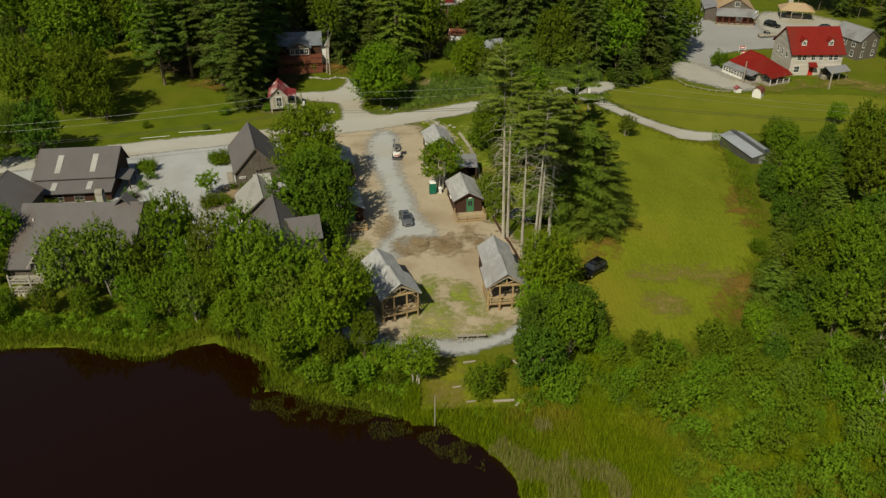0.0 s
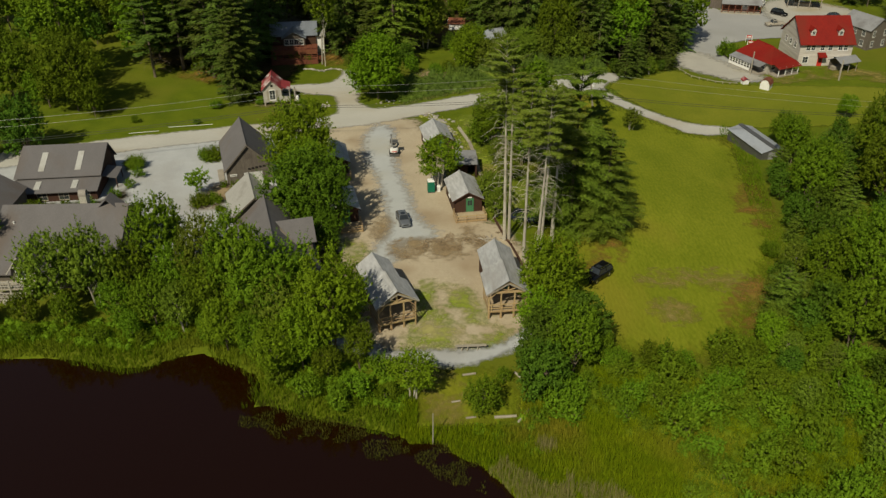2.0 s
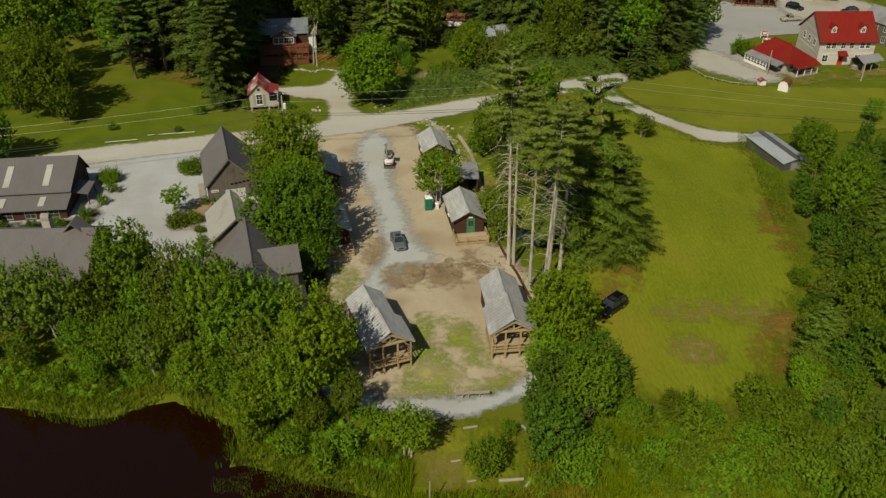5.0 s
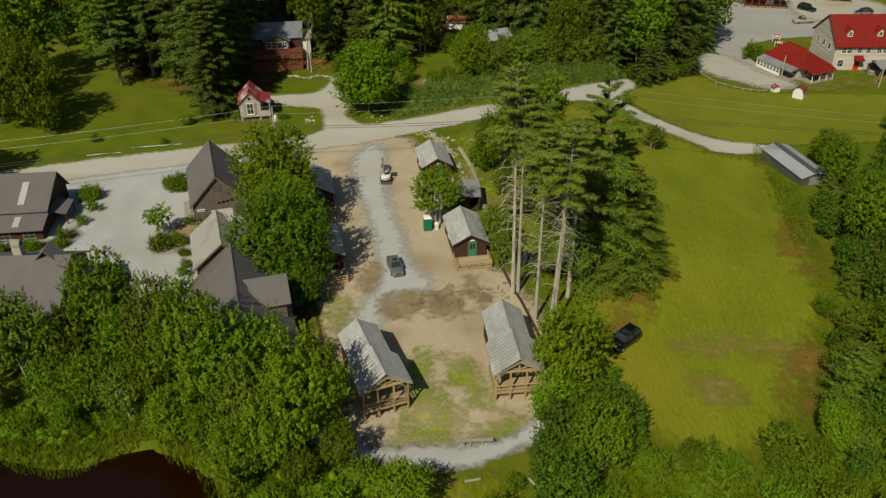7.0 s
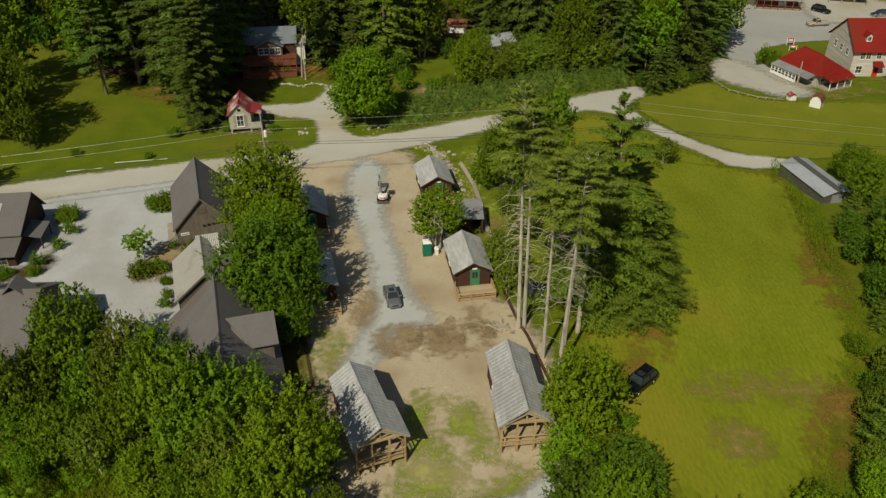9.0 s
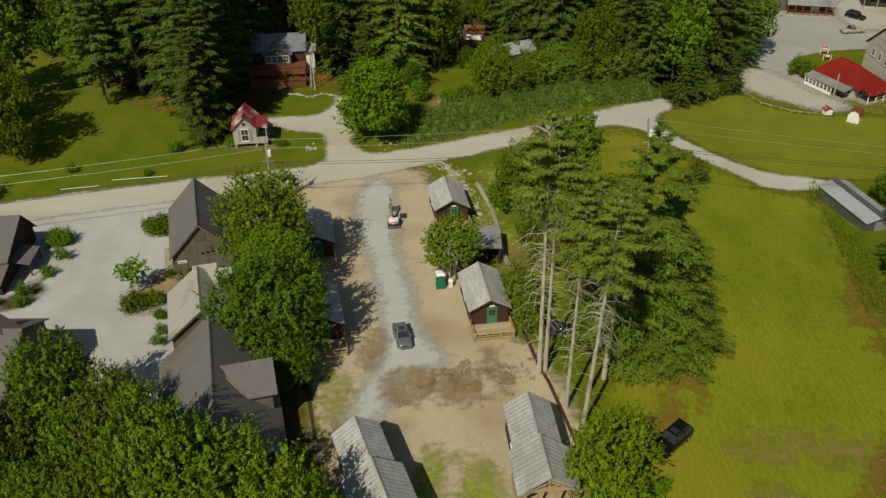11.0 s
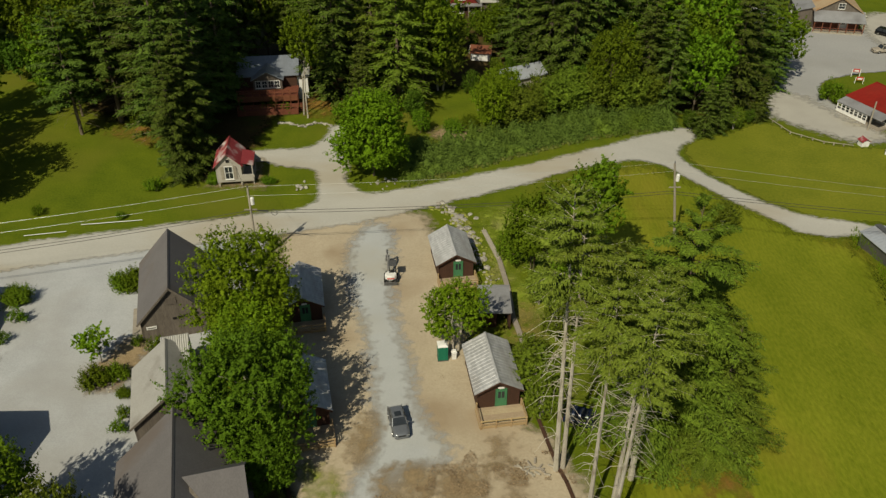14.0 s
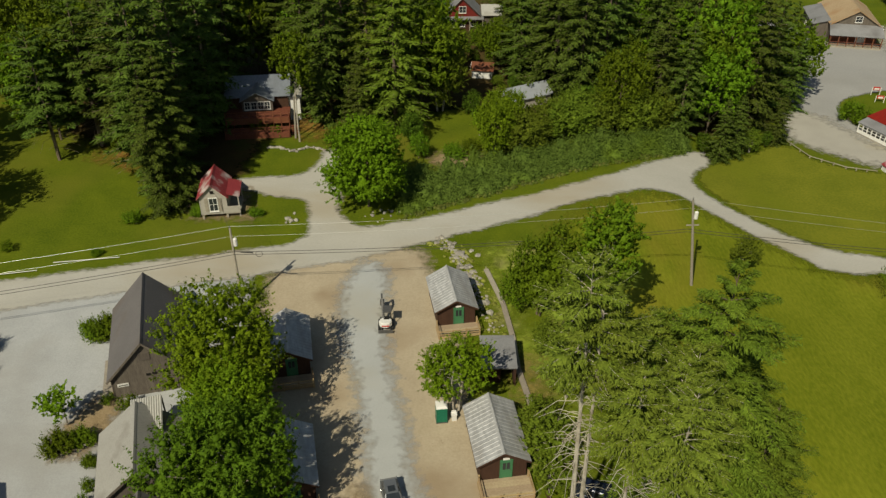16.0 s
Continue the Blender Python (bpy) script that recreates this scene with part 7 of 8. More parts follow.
# ---- vehicles ----
def car_body(length, width, deck_z, sill, nose_drop=0.12, tail_drop=0.05):
    """A rounded lower body, lofted from nose (-y) to tail (+y)."""
    rings = []
    for f, wf, top in ((0.0, 0.78, deck_z - nose_drop - 0.18), (0.03, 0.9, deck_z - nose_drop - 0.05), (0.12, 0.98, deck_z - nose_drop), (0.32, 1.0, deck_z), (0.7, 1.0, deck_z), (0.93, 0.97, deck_z - tail_drop), (0.985, 0.92, deck_z - tail_drop - 0.06), (1.0, 0.82, deck_z - tail_drop - 0.25)):
        y = -length / 2 + length * f
        w = width / 2 * wf
        rings.append([(-w * 0.9, y, sill), (w * 0.9, y, sill), (w, y, sill + 0.16), (w, y, top - 0.16), (w * 0.9, y, top - 0.02), (w * 0.55, y, top + 0.02), (-w * 0.55, y, top + 0.02), (-w * 0.9, y, top - 0.02), (-w, y, top - 0.16), (-w, y, sill + 0.16)])
    return Shape().loft(rings)


def car(m, label, paint, length=3.95, width=1.66, height=1.42, roof=(0.29, 0.44, 0.82, 0.975), deck_z=0.88, rack=False, group=""):
    """A car facing -y: body, glasshouse, roof, wheels, lamps, mirrors."""
    c = thing("car", m, label, "car", group)
    part("body", car_body(length, width, deck_z, 0.24), paint, c, "", True)
    a, b, d, e = [-length / 2 + length * f for f in roof]
    lo, hi = width / 2 * 0.88, width / 2 * 0.70
    z0, z1 = deck_z - 0.02, height - 0.06
    glass = [[(-lo, y0, z0), (lo, y0, z0), (hi, y1, z1), (-hi, y1, z1)] for y0, y1 in ((a, b), (e, d))]
    part("glasshouse", Shape().loft(glass), GLASS, c)
    rf = [[(-hi - 0.03, b - 0.06, z1 - 0.05), (hi + 0.03, b - 0.06, z1 - 0.05), (hi - 0.06, b, z1 + 0.03), (-hi + 0.06, b, z1 + 0.03)], [(-hi - 0.03, (b + d) / 2, z1 - 0.02), (hi + 0.03, (b + d) / 2, z1 - 0.02), (hi - 0.06, (b + d) / 2, z1 + 0.07), (-hi + 0.06, (b + d) / 2, z1 + 0.07)],
          [(-hi - 0.03, d + 0.06, z1 - 0.06), (hi + 0.03, d + 0.06, z1 - 0.06), (hi - 0.06, d, z1 + 0.02), (-hi + 0.06, d, z1 + 0.02)]]
    part("roof", Shape().loft(rf), paint, c)
    for s in (-1, 1):
        for y0, y1 in ((a, b), (e, d)):
            part("pillar", Shape().beam((s * lo, y0, z0), (s * (hi + 0.01), y1, z1), 0.09), paint, c)
        part("pillar", Shape().beam((s * (lo + 0.005), (b + d) / 2, z0), (s * (hi + 0.015), (b + d) / 2, z1), 0.08), paint, c)
        part("mirror", Shape().box(s * width / 2 * 1.0, s * (width / 2 * 1.0 + 0.17), a + 0.2, a + 0.32, deck_z - 0.02, deck_z + 0.12), paint, c)
        part("headlight", Shape().box(s * width * 0.27, s * width * 0.43, -length / 2 + 0.02, -length / 2 + 0.16, deck_z - 0.33, deck_z - 0.2), CHROME, c)
        part("tail_light", Shape().box(s * width * 0.28, s * width * 0.42, length / 2 - 0.12, length / 2 - 0.02, deck_z - 0.36, deck_z - 0.2), RED_PAINT, c)
        for y in (-length * 0.31, length * 0.30):
            w = part("wheel", Shape().tube([(s * (width / 2 - 0.19), y, 0.31), (s * (width / 2 + 0.005), y, 0.31)], [0.31, 0.31], 14), RUBBER, c)
            part("rim", Shape().tube([(s * (width / 2 - 0.02), y, 0.31), (s * (width / 2 + 0.02), y, 0.31)], [0.2, 0.19], 10), CHROME, w)
        if rack:
            part("roof_rail", Shape().beam((s * (hi - 0.08), b + 0.1, z1 + 0.12), (s * (hi - 0.08), d - 0.1, z1 + 0.12), 0.05), CHROME, c)
    part("sunroof", Shape().box(-hi * 0.55, hi * 0.55, b + 0.15, b + 0.75, z1 + 0.045, z1 + 0.085), GLASS, c)
    part("bumper", Shape().box(-width * 0.36, width * 0.36, -length / 2 - 0.03, -length / 2 + 0.1, 0.3, 0.46), paint, c)
    part("grille", Shape().box(-width * 0.22, width * 0.22, -length / 2 - 0.02, -length / 2 + 0.1, 0.5, 0.62), RUBBER, c)
    part("windscreen", Shape().add([(-lo * 0.9, a + 0.02, z0 + 0.04), (lo * 0.9, a + 0.02, z0 + 0.04), (hi * 0.92, b - 0.02, z1 + 0.005), (-hi * 0.92, b - 0.02, z1 + 0.005), (-lo * 0.9, a - 0.015, z0 + 0.05), (lo * 0.9, a - 0.015, z0 + 0.05), (hi * 0.92, b - 0.055, z1 + 0.015), (-hi * 0.92, b - 0.055, z1 + 0.015)], [(4, 5, 6, 7), (0, 3, 2, 1), (0, 1, 5, 4), (1, 2, 6, 5), (2, 3, 7, 6), (3, 0, 4, 7)]), GLASS, c)
    return c


car(pose(-5.35, 102.75, 0.12, 0, 0, 15) @ Matrix.Scale(0.93, 4), "grey compact car parked on the gravel drive", CAR_GREY)
car(pose(19.4, 88.9, 0.12, 0, 0, -47), "black SUV parked at the meadow's edge", CAR_BLACK, 4.1, 1.75, 1.62, (0.30, 0.40, 0.90, 0.985), 0.98, True)
car(pose(11.6, 103.4, 0.05, 0, 0, 70), "dark blue car parked under the pines", CAR_BLUE, 4.1, 1.7, 1.45)
LOT = "cars parked by the store"
car(pose(88.9, 219.5, G0 + 0.12, 0, 0, 40), "dark car parked beside the store", CAR_BLACK, 4.3, 1.75, 1.6, (0.3, 0.4, 0.9, 0.98), 0.95, group=LOT)
car(pose(84.4, 209.8, G0 + 0.12, 0, 0, -82), "tan pickup truck parked near the road", OLD_WOOD, 4.9, 1.8, 1.6, (0.28, 0.36, 0.52, 0.56), 0.95, group=LOT)
car(pose(101.5, 216.5, G0 + 0.12, 0, 0, -80), "silver car parked behind the red-roofed house", CHROME, 4.3, 1.75, 1.45, group=LOT)
car(pose(87.0, 228.5, G0 + 0.12, 0, 0, 150), "white van parked behind the store", WHITE, 4.6, 1.8, 1.9, (0.2, 0.28, 0.95, 0.99), 1.05, group=LOT)

# compact excavator, boom away from the lake
X = thing("mini_excavator", pose(-7.75, 125.2, 0.12, 0, 0, 184), "white and grey mini excavator with raised boom", "excavator")
for s in (-1, 1):
    t = part("track", Shape().prism([(-0.78, 0.1), (-0.62, 0.0), (0.62, 0.0), (0.78, 0.1), (0.78, 0.32), (0.62, 0.42), (-0.62, 0.42), (-0.78, 0.32)], s * 0.62 - 0.16, s * 0.62 + 0.16), RUBBER, X)
    t.matrix_basis = Matrix.Rotation(radians(90), 4, "Z")
    for y in (-0.55, 0.0, 0.55):
        part("roller", Shape().tube([(y, s * 0.62 - 0.18, 0.2), (y, s * 0.62 + 0.18, 0.2)], [0.13, 0.13], 8), STEEL, t)
part("undercarriage", Shape().box(-0.5, 0.5, -0.5, 0.5, 0.2, 0.5), STEEL, X)
ring = [[(0.68 * math.cos(a) * w, 0.5 + 0.55 * math.sin(a) * w, z) for a in np.linspace(0, 2 * math.pi, 14, endpoint=False)] for z, w in ((0.52, 0.95), (0.6, 1.0), (1.0, 1.0), (1.12, 0.9))]
part("counterweight", Shape().loft(ring), WHITE, X, "rounded white engine cover")
part("stripe", Shape().box(-0.4, 0.4, 1.02, 1.07, 0.72, 0.84), RED_PAINT, X)
part("platform", Shape().box(-0.62, 0.62, -0.7, 0.3, 0.5, 0.66), STEEL, X)
part("operator_seat", Shape().box(-0.4, 0.1, -0.1, 0.35, 0.66, 1.2), RUBBER, X)
for x in (-0.58, 0.12):
    for y in (-0.62, 0.3):
        part("cab_post", Shape().box(x, x + 0.06, y, y + 0.06, 0.66, 2.05), RUBBER, X)
part("canopy", Shape().box(-0.64, 0.24, -0.72, 0.42, 2.05, 2.13), STEEL, X, "dark canopy roof")
part("boom", Shape().beam((0.3, -0.6, 0.8), (0.35, -1.7, 2.3), 0.2), STEEL, X)
part("boom", Shape().beam((0.35, -1.7, 2.3), (0.4, -2.6, 2.2), 0.18), STEEL, X)
part("arm", Shape().beam((0.4, -2.6, 2.2), (0.4, -2.9, 1.0), 0.15), STEEL, X)
part("bucket", Shape().prism([(0.18, 1.05), (0.62, 1.05), (0.62, 0.55), (0.18, 0.55)], -3.25, -2.75), STEEL, X)
part("hydraulic_ram", Shape().tube([(0.3, -0.8, 0.75), (0.42, -1.6, 1.9)], [0.05, 0.05], 6), CHROME, X)
part("blade", Shape().box(-0.75, 0.75, 1.2, 1.28, 0.05, 0.42), STEEL, X)
for x in (-0.45, 0.45):
    part("blade_arm", Shape().beam((x, 0.5, 0.3), (x, 1.2, 0.22), 0.09), STEEL, X)

# portable toilet with a wash stand beside it
PT = thing("portable_toilet", pose(-1.6, 112.0, 0.08, 0, 0, 8) @ Matrix.Scale(0.86, 4), "green portable toilet with a white roof", "portable toilet")
part("shell", Shape().box(-0.55, 0.55, -0.55, 0.55, 0.12, 2.05), TEAL, PT)
part("skid", Shape().box(-0.6, 0.6, -0.6, 0.6, 0, 0.12), STEEL, PT)
part("roof", Shape().loft([[(-0.6 * w, -0.6 * w, z), (0.6 * w, -0.6 * w, z), (0.6 * w, 0.6 * w, z), (-0.6 * w, 0.6 * w, z)] for z, w in ((2.05, 1.0), (2.15, 0.98), (2.3, 0.7), (2.34, 0.3))]), WHITE, PT, "translucent white domed roof")
part("door", Shape().box(-0.42, 0.42, -0.59, -0.55, 0.18, 1.98), TEAL, PT)
for x in (-0.55, 0.49):
    for y in (-0.56, 0.5):
        part("corner_rib", Shape().box(x - 0.02, x + 0.08, y - 0.02, y + 0.08, 0.12, 2.05), TEAL, PT)
part("vent_pipe", Shape().tube([(0.35, 0.4, 2.0), (0.35, 0.4, 2.6)], [0.06, 0.06], 6), WHITE, PT)
WS = thing("wash_stand", pose(-0.45, 112.0, 0.08, 0, 0, 10) @ Matrix.Scale(0.72, 4), "small white plastic hand-wash stand", "wash stand")
part("tank", Shape().box(-0.3, 0.3, -0.25, 0.25, 0, 0.95), WHITE, WS)
part("basin", Shape().box(-0.36, 0.36, -0.3, 0.3, 0.95, 1.1), WHITE, WS)
part("splash_back", Shape().box(-0.3, 0.3, 0.2, 0.27, 1.1, 1.4), WHITE, WS)


# ---- poles and cables ----
def utility_pole(x, y, h, lean, label, arms=True):
    z = gz(x, y)
    p = thing("utility_pole", pose(x, y, z), label, "utility pole", "utility poles along the road")
    top = Vector((lean[0], lean[1], h))
    part("shaft", Shape().tube([(0, 0, -0.4), top * 0.5, top], [0.17, 0.15, 0.11], 8), OLD_WOOD, p)
    at = lambda f: top * f
    if arms:
        part("insulator", Shape().tube([at(1.0), at(1.0) + Vector((0, 0, 0.3))], [0.06, 0.05], 6), STEEL, p)
        part("cross_arm", Shape().beam(at(0.72) + Vector((-0.7, 0.0, 0)), at(0.72) + Vector((0.7, 0.1, 0)), 0.11), OLD_WOOD, p)
        part("transformer", Shape().tube([at(0.84) + Vector((0.35, -0.05, -0.45)), at(0.84) + Vector((0.35, -0.05, 0.35)), at(0.84) + Vector((0.35, -0.05, 0.45))], [0.22, 0.22, 0.1], 10), WHITE, p, "pale grey transformer can")
        part("bracket", Shape().beam(at(0.84), at(0.84) + Vector((0.3, -0.05, 0)), 0.07), STEEL, p)
    return p, Vector((x, y, z)) + top


def cable(name, pts, r, mat, label, sag=0.5):
    pts = [Vector(q) for q in pts]
    out = []
    for a, b in zip(pts, pts[1:]):
        for i in range(14):
            f = i / 14
            out.append(a.lerp(b, f) - Vector((0, 0, 4 * sag * f * (1 - f))))
    out.append(pts[-1])
    ob = solid(name, Shape().tube(out, [r] * len(out), 4), mat, False, False)
    return tagged(ob, label, "cable", "overhead cables")


P1, top1 = utility_pole(-23.5, 128.2, 10.0, (0.0, 0.1), "weathered wooden utility pole with transformer")
P2, top2 = utility_pole(26.4, 134.6, 11.2, (-1.7, 0.2), "leaning wooden utility pole beside the meadow")
P3, top3 = utility_pole(-25.0, 169.3, 6.5, (0.4, 0), "short wooden service pole by the deck house", False)
P4, top4 = utility_pole(66.4, 173.4, 5.2, (0, 0), "short pale pole beside the cottage", False)
P5, top5 = utility_pole(84.2, 170.2, 4.4, (0, 0), "short pale pole near the woodshed", False)
west, east = Vector((-72, 114.5, 9.6)), Vector((82, 132, 5.6))
cable("power_line", [west, top1 + Vector((0, 0, 0.2)), top2 + Vector((0, 0, 0.2)), east], 0.012, SILVER_WIRE, "bare silver power line between poles", 0.5)
cable("power_line", [west - Vector((0, 0.3, 0.9)), top1 - Vector((0, 0, 1.0)), top2 - Vector((0, 0, 1.0)), east - Vector((0, 0, 0.9))], 0.011, SILVER_WIRE, "bare silver power line between poles", 0.5)
for k, dz in enumerate((3.0, 3.35)):
    cable("phone_cable", [west - Vector((0, 0.5, dz)), top1 - Vector((0, 0.15, dz - 0.2)), top2 - Vector((0, 0.1, dz + 0.6)), east - Vector((0, 0, dz - 1.0))], 0.03, WIRE, "black telephone cable between poles", 0.55)
cable("service_drop", [top1 - Vector((0, 0, 1.2)), (-28.2, 140.5, 6.0), (-31.5, 147.5, 4.0)], 0.018, WIRE, "thin service wire to the hut", 0.3)
sp = solid("splice_case", Shape().tube([top1 + Vector((0.7, 0.05, -2.95)), top1 + Vector((2.0, 0.05, -3.0))], [0.07, 0.07], 8), WIRE)
tagged(sp, "black cable splice case on the telephone line", "cable")
cl = solid("cable_coil", Shape().tube([top1 + Vector((2.6 + 0.35 * math.cos(a), 0.05, -3.15 + 0.35 * math.sin(a))) for a in np.linspace(0, 6.28, 16)], [0.025] * 16, 5), WIRE)
tagged(cl, "coil of spare black cable on the line", "cable")


# ---- stones, logs, fences ----
def stone(x, y, size, seed, z=0.0, flat=0.7, group="field stones along the bank", label="rough pale field stone"):
    rs = np.random.RandomState(seed)
    bm = bmesh.new()
    bmesh.ops.create_icosphere(bm, subdivisions=1, radius=1)
    k = rs.uniform(0.65, 1.2, (len(bm.verts), 1))
    for v, f in zip(bm.verts, k):
        v.co *= float(f[0]) * size
        v.co.z *= flat
    me = bpy.data.meshes.new("stone")
    bm.to_mesh(me)
    bm.free()
    me.materials.append(STONE)
    ob = new("stone", me)
    ob.matrix_basis = pose(x, y, gz(x, y) + z + size * flat * 0.45, 0, 0, rs.uniform(0, 360))
    return tagged(ob, label, "stone", group)


rs = np.random.RandomState(8)
line = [(-2.5, 141.9), (-0.9, 139.7), (0.0, 136.6), (1.3, 134.1), (2.3, 129)]
for i in range(90):
    f = rs.rand() * 3.999
    k = int(f)
    a, b = line[k], line[k + 1]
    u = f - k
    stone(a[0] + (b[0] - a[0]) * u + rs.normal() * 0.5, a[1] + (b[1] - a[1]) * u + rs.normal() * 0.35, rs.uniform(0.12, 0.42), 100 + i, flat=0.55)
for i in range(70):
    u = rs.rand()
    stone(0.7 + 3.2 * u + rs.normal() * 0.4, 134.8 - 11.5 * u + rs.normal() * 0.5, rs.uniform(0.08, 0.22), 400 + i, 0.04, group="rubble beside the cabin", label="pale yellowish rubble stone in weeds")
for i, (x, y, r) in enumerate([(-0.2, 138.9, 0.75), (0.5, 138.2, 0.6), (-0.9, 139.5, 0.5), (0.9, 136.2, 0.55), (1.4, 135.2, 0.6), (1.7, 134.4, 0.45), (1.9, 133.0, 0.45), (2.9, 129.4, 0.5), (3.2, 127.8, 0.5), (1.2, 139.6, 0.4), (2.0, 138.6, 0.4)]):
    stone(x, y, r, 700 + i, flat=0.3, group="rubble beside the cabin", label="large flat pale slab in the rubble")
for i in range(26):
    stone(-28.4 + i * 0.33, 165.6 + 0.5 * math.sin(i * 0.4) + rs.normal() * 0.15, rs.uniform(0.18, 0.36), 200 + i, group="stones edging the lawn")
for i in range(9):
    stone(-21.5 + rs.normal() * 0.5, 146.4 + rs.normal() * 0.7, rs.uniform(0.15, 0.4), 240 + i, 0.05, group="stones edging the lawn", label="pale stone in a heap on the lawn")
for i in range(16):
    stone(-11.5 + rs.normal() * 1.8, 147.4 + rs.normal() * 0.7, rs.uniform(0.12, 0.3), 280 + i, group="stones edging the lawn", label="stone edging a tree bed")
for i in range(18):
    stone(-33.6 + rs.normal() * 1.1, 107.9 + rs.normal() * 0.8, rs.uniform(0.1, 0.24), 300 + i, 0.05, group="stones round planting beds", label="tan stone edging a planting bed")
for i in range(20):
    stone(-52.5 + rs.normal() * 2.2, 83.4 + rs.normal() * 0.8, rs.uniform(0.2, 0.45), 320 + i, group="stones below the lodge", label="grey boulder on the shore below the lodge")


def log(a, b, r, label, group="", mat=OLD_WOOD, name="log"):
    a, b = Vector(a), Vector(b)
    mid = (a + b) / 2
    sh = Shape().tube([a - mid, (b - a) * 0.1, b - mid], [r, r * 0.95, r * 0.85], 7)
    ob = solid(name, sh, mat)
    ob.location = mid
    return tagged(ob, label, "log", group)


W = "logs lying about"
log((5.2, 64.0, 0.2), (7.4, 64.2, 0.2), 0.16, "grey log lying by the shore", W)
log((2.4, 63.9, 0.16), (3.4, 64.1, 0.16), 0.13, "short grey log in the grass", W)
log((7.5, 63.4, 0.15), (8.7, 65.1, 0.25), 0.12, "pale log leaning among reeds", W)
log((2.2, 70.3, 0.2), (3.6, 70.6, 0.2), 0.13, "grey log beside the footpath", W)
log((7.7, 70.8, 0.2), (9.0, 68.7, 0.2), 0.12, "grey log beside the footpath", W)
log((1.0, 66.2, 0.15), (1.9, 66.4, 0.15), 0.12, "short grey log in the grass", W)
log((-47.4, 135.7, 0.2), (-40.1, 137.0, 0.2), 0.045, "long white pole lying along the lawn", W, WHITE)
log((-53.4, 133.0, 0.2), (-48.6, 134.1, 0.2), 0.045, "long white pole lying along the lawn", W, WHITE)
for i in range(20):
    x, y = 6.7 + rs.normal() * 0.8, 97.9 + rs.normal() * 0.35
    a = rs.uniform(0, 6.28)
    log((x, y, 0.16), (x + 0.55 * math.cos(a), y + 0.55 * math.sin(a), 0.22), 0.1, "split weathered firewood log in a heap", "firewood heap", OLD_WOOD)

for x, y in ((-9.6, 173.0), (-9.1, 173.4)):
    tagged(solid("post", Shape().tube([(x, y, -0.3), (x + 0.05, y, 3.0)], [0.09, 0.08], 7), WHITE), "pale thin post behind the driveway tree", "post", "posts behind the driveway tree")
post = tagged(solid("post", Shape().tube([(-0.8, 61.0, -0.6), (-0.78, 61.1, 3.4)], [0.06, 0.05], 7), OLD_WOOD), "thin wooden post standing in the reeds", "post")

BN = thing("bench", pose(3.2, 74.6, 0.16, 0, 0, 4), "rustic weathered plank bench beside the footpath", "bench")
part("seat", Shape().box(-1.7, 1.7, -0.17, 0.17, 0.52, 0.6), OLD_WOOD, BN)
for x in (-0.9, -0.3, 0.8):
    for s in (-1, 1):
        part("leg", Shape().beam((x, s * 0.04, 0.52), (x + 0.12 * s, s * 0.2, 0), 0.08), OLD_WOOD, BN)


def timber_edge(pts, h, w, label, mat=BROWN_WALL):
    """A low timber kerb that follows a line, one board a stretch."""
    t = thing("timber_edging", Matrix(), label, "edging", "timber edging of the yard")
    for (x0, y0), (x1, y1) in zip(pts, pts[1:]):
        part("board", Shape().beam((x0, y0, h / 2), (x1, y1, h / 2), h, w), mat, t)
        part("stake", Shape().box(x0 - 0.05, x0 + 0.05, y0 - 0.05, y0 + 0.05, -0.2, h + 0.08), mat, t)
    return t


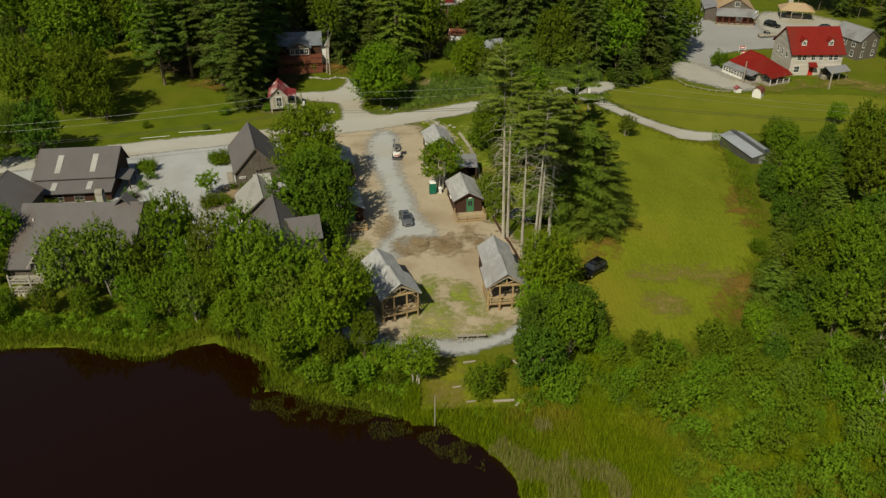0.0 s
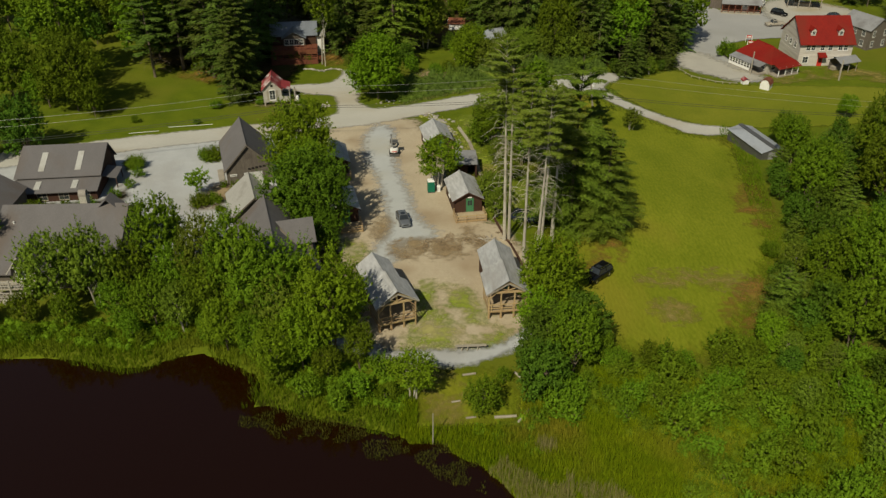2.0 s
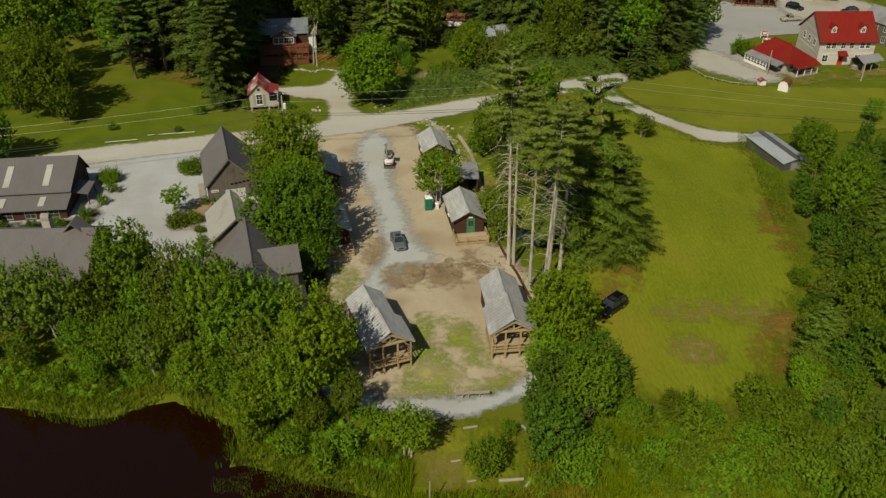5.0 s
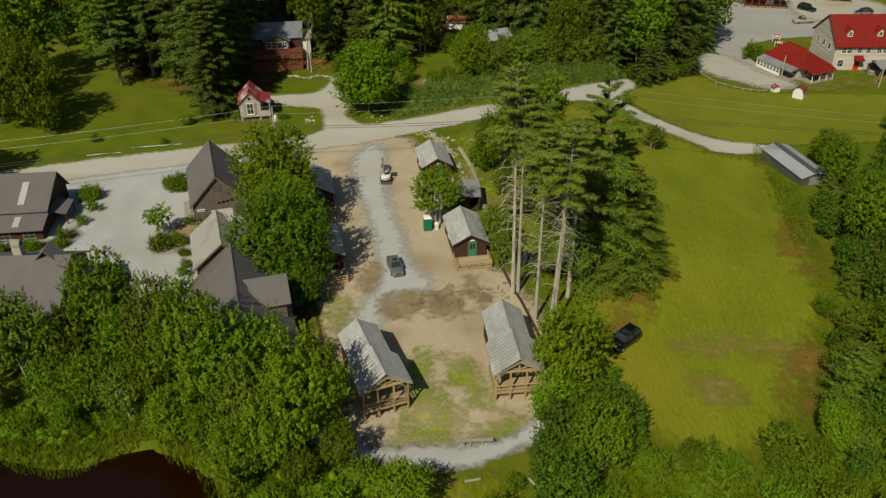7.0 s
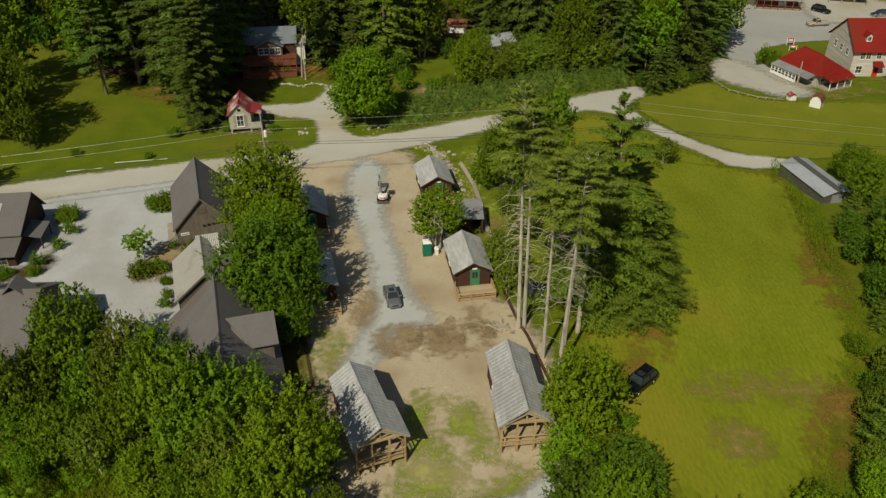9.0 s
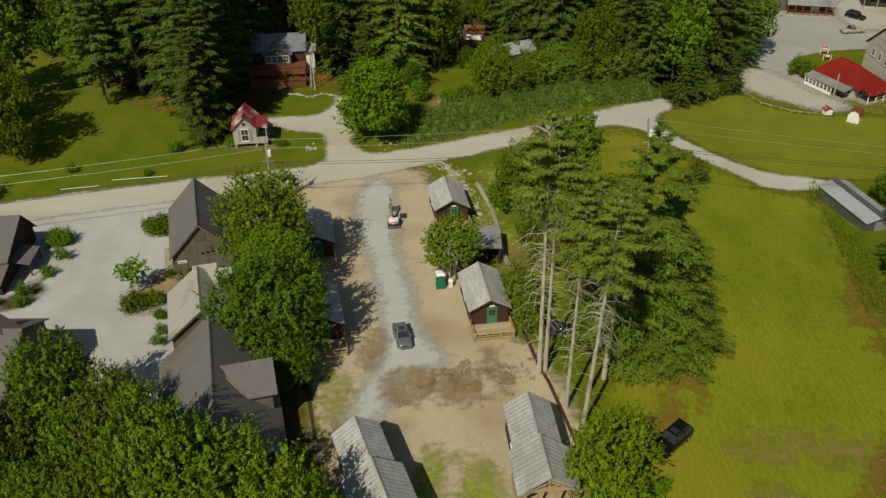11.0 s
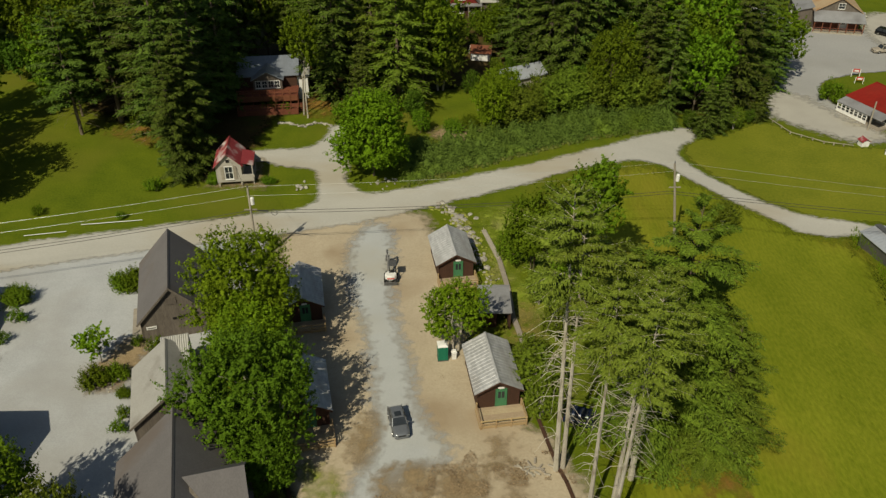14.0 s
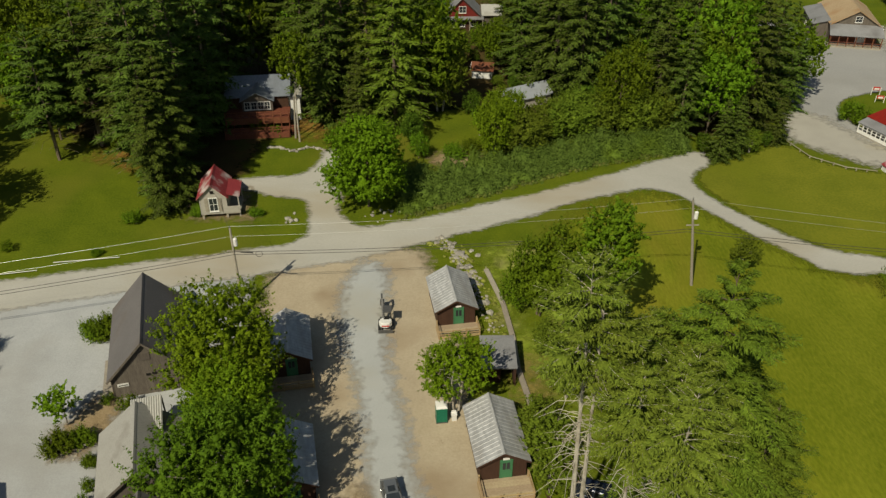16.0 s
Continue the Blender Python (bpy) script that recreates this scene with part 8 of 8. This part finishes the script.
timber_edge([(7.3, 104.0), (8.5, 98.6), (9.2, 96.6), (10.1, 92.6), (11.2, 87.6)], 0.32, 0.08, "low dark timber edging between yard and pines")
timber_edge([(2.9, 135.5), (4.6, 129.2), (5.4, 123.6), (5.7, 118.8), (7.0, 112)], 0.55, 0.14, "low grey timber wall behind the cabins", OLD_WOOD)
timber_edge([(-14.6, 98.0), (-13.5, 93.2), (-12.3, 88.7)], 0.3, 0.08, "low dark timber retaining edge beside the barn", BROWN_WALL)

RF = thing("rail_fence", Matrix(), "low pale split-rail fence along the far field", "fence")
fl = [(51.2, 178.5), (53.4, 172.0), (57.6, 168.6), (61.8, 167.4)]
for (x0, y0), (x1, y1) in zip(fl, fl[1:]):
    n = 3
    for i in range(n):
        a = Vector((x0 + (x1 - x0) * i / n, y0 + (y1 - y0) * i / n, G0))
        b = Vector((x0 + (x1 - x0) * (i + 1) / n, y0 + (y1 - y0) * (i + 1) / n, G0))
        part("post", Shape().box(a.x - 0.08, a.x + 0.08, a.y - 0.08, a.y + 0.08, G0 - 0.2, G0 + 0.5), OLD_WOOD, RF)
        for z in (0.4,):
            part("rail", Shape().beam(a + Vector((0, 0, z)), b + Vector((0, 0, z)), 0.09), OLD_WOOD, RF)
for x, y, h in ((73.6, 196.8, 1.5), (73.0, 193.6, 1.2)):
    SG = thing("sign", pose(x, y, G0, 0, 0, -10), "small red and white roadside sign on posts", "sign")
    part("board", Shape().box(-0.55, 0.55, -0.04, 0.04, h - 0.5, h + 0.1), RED_PAINT, SG)
    part("panel", Shape().box(-0.4, 0.4, -0.06, -0.04, h - 0.4, h - 0.1), WHITE, SG)
    for px in (-0.7, 0.7):
        part("post", Shape().box(px - 0.05, px + 0.05, -0.03, 0.05, 0, h), WHITE, SG)

# bare snag in the marsh thicket
SN = thing("dead_tree", pose(43.5, 61.5, 0), "bare grey dead tree with broken branches", "tree")
tb = [([(0, 0, 0), (0.1, 0, 2.5), (0.0, 0.1, 5.2)], [0.1, 0.07, 0.03])]
rs = np.random.RandomState(3)
for i in range(16):
    z, a = rs.uniform(2.2, 5), rs.uniform(0, 6.28)
    tb.append(([(0.05, 0, z), (0.05 + 0.5 * math.cos(a), 0.5 * math.sin(a), z + 0.35), (0.05 + 1.0 * math.cos(a), 1.0 * math.sin(a), z + 0.9)], [0.04, 0.025, 0.01]))
part("trunk", wood_mesh(tb), PALE_BARK, SN, "", False, False)
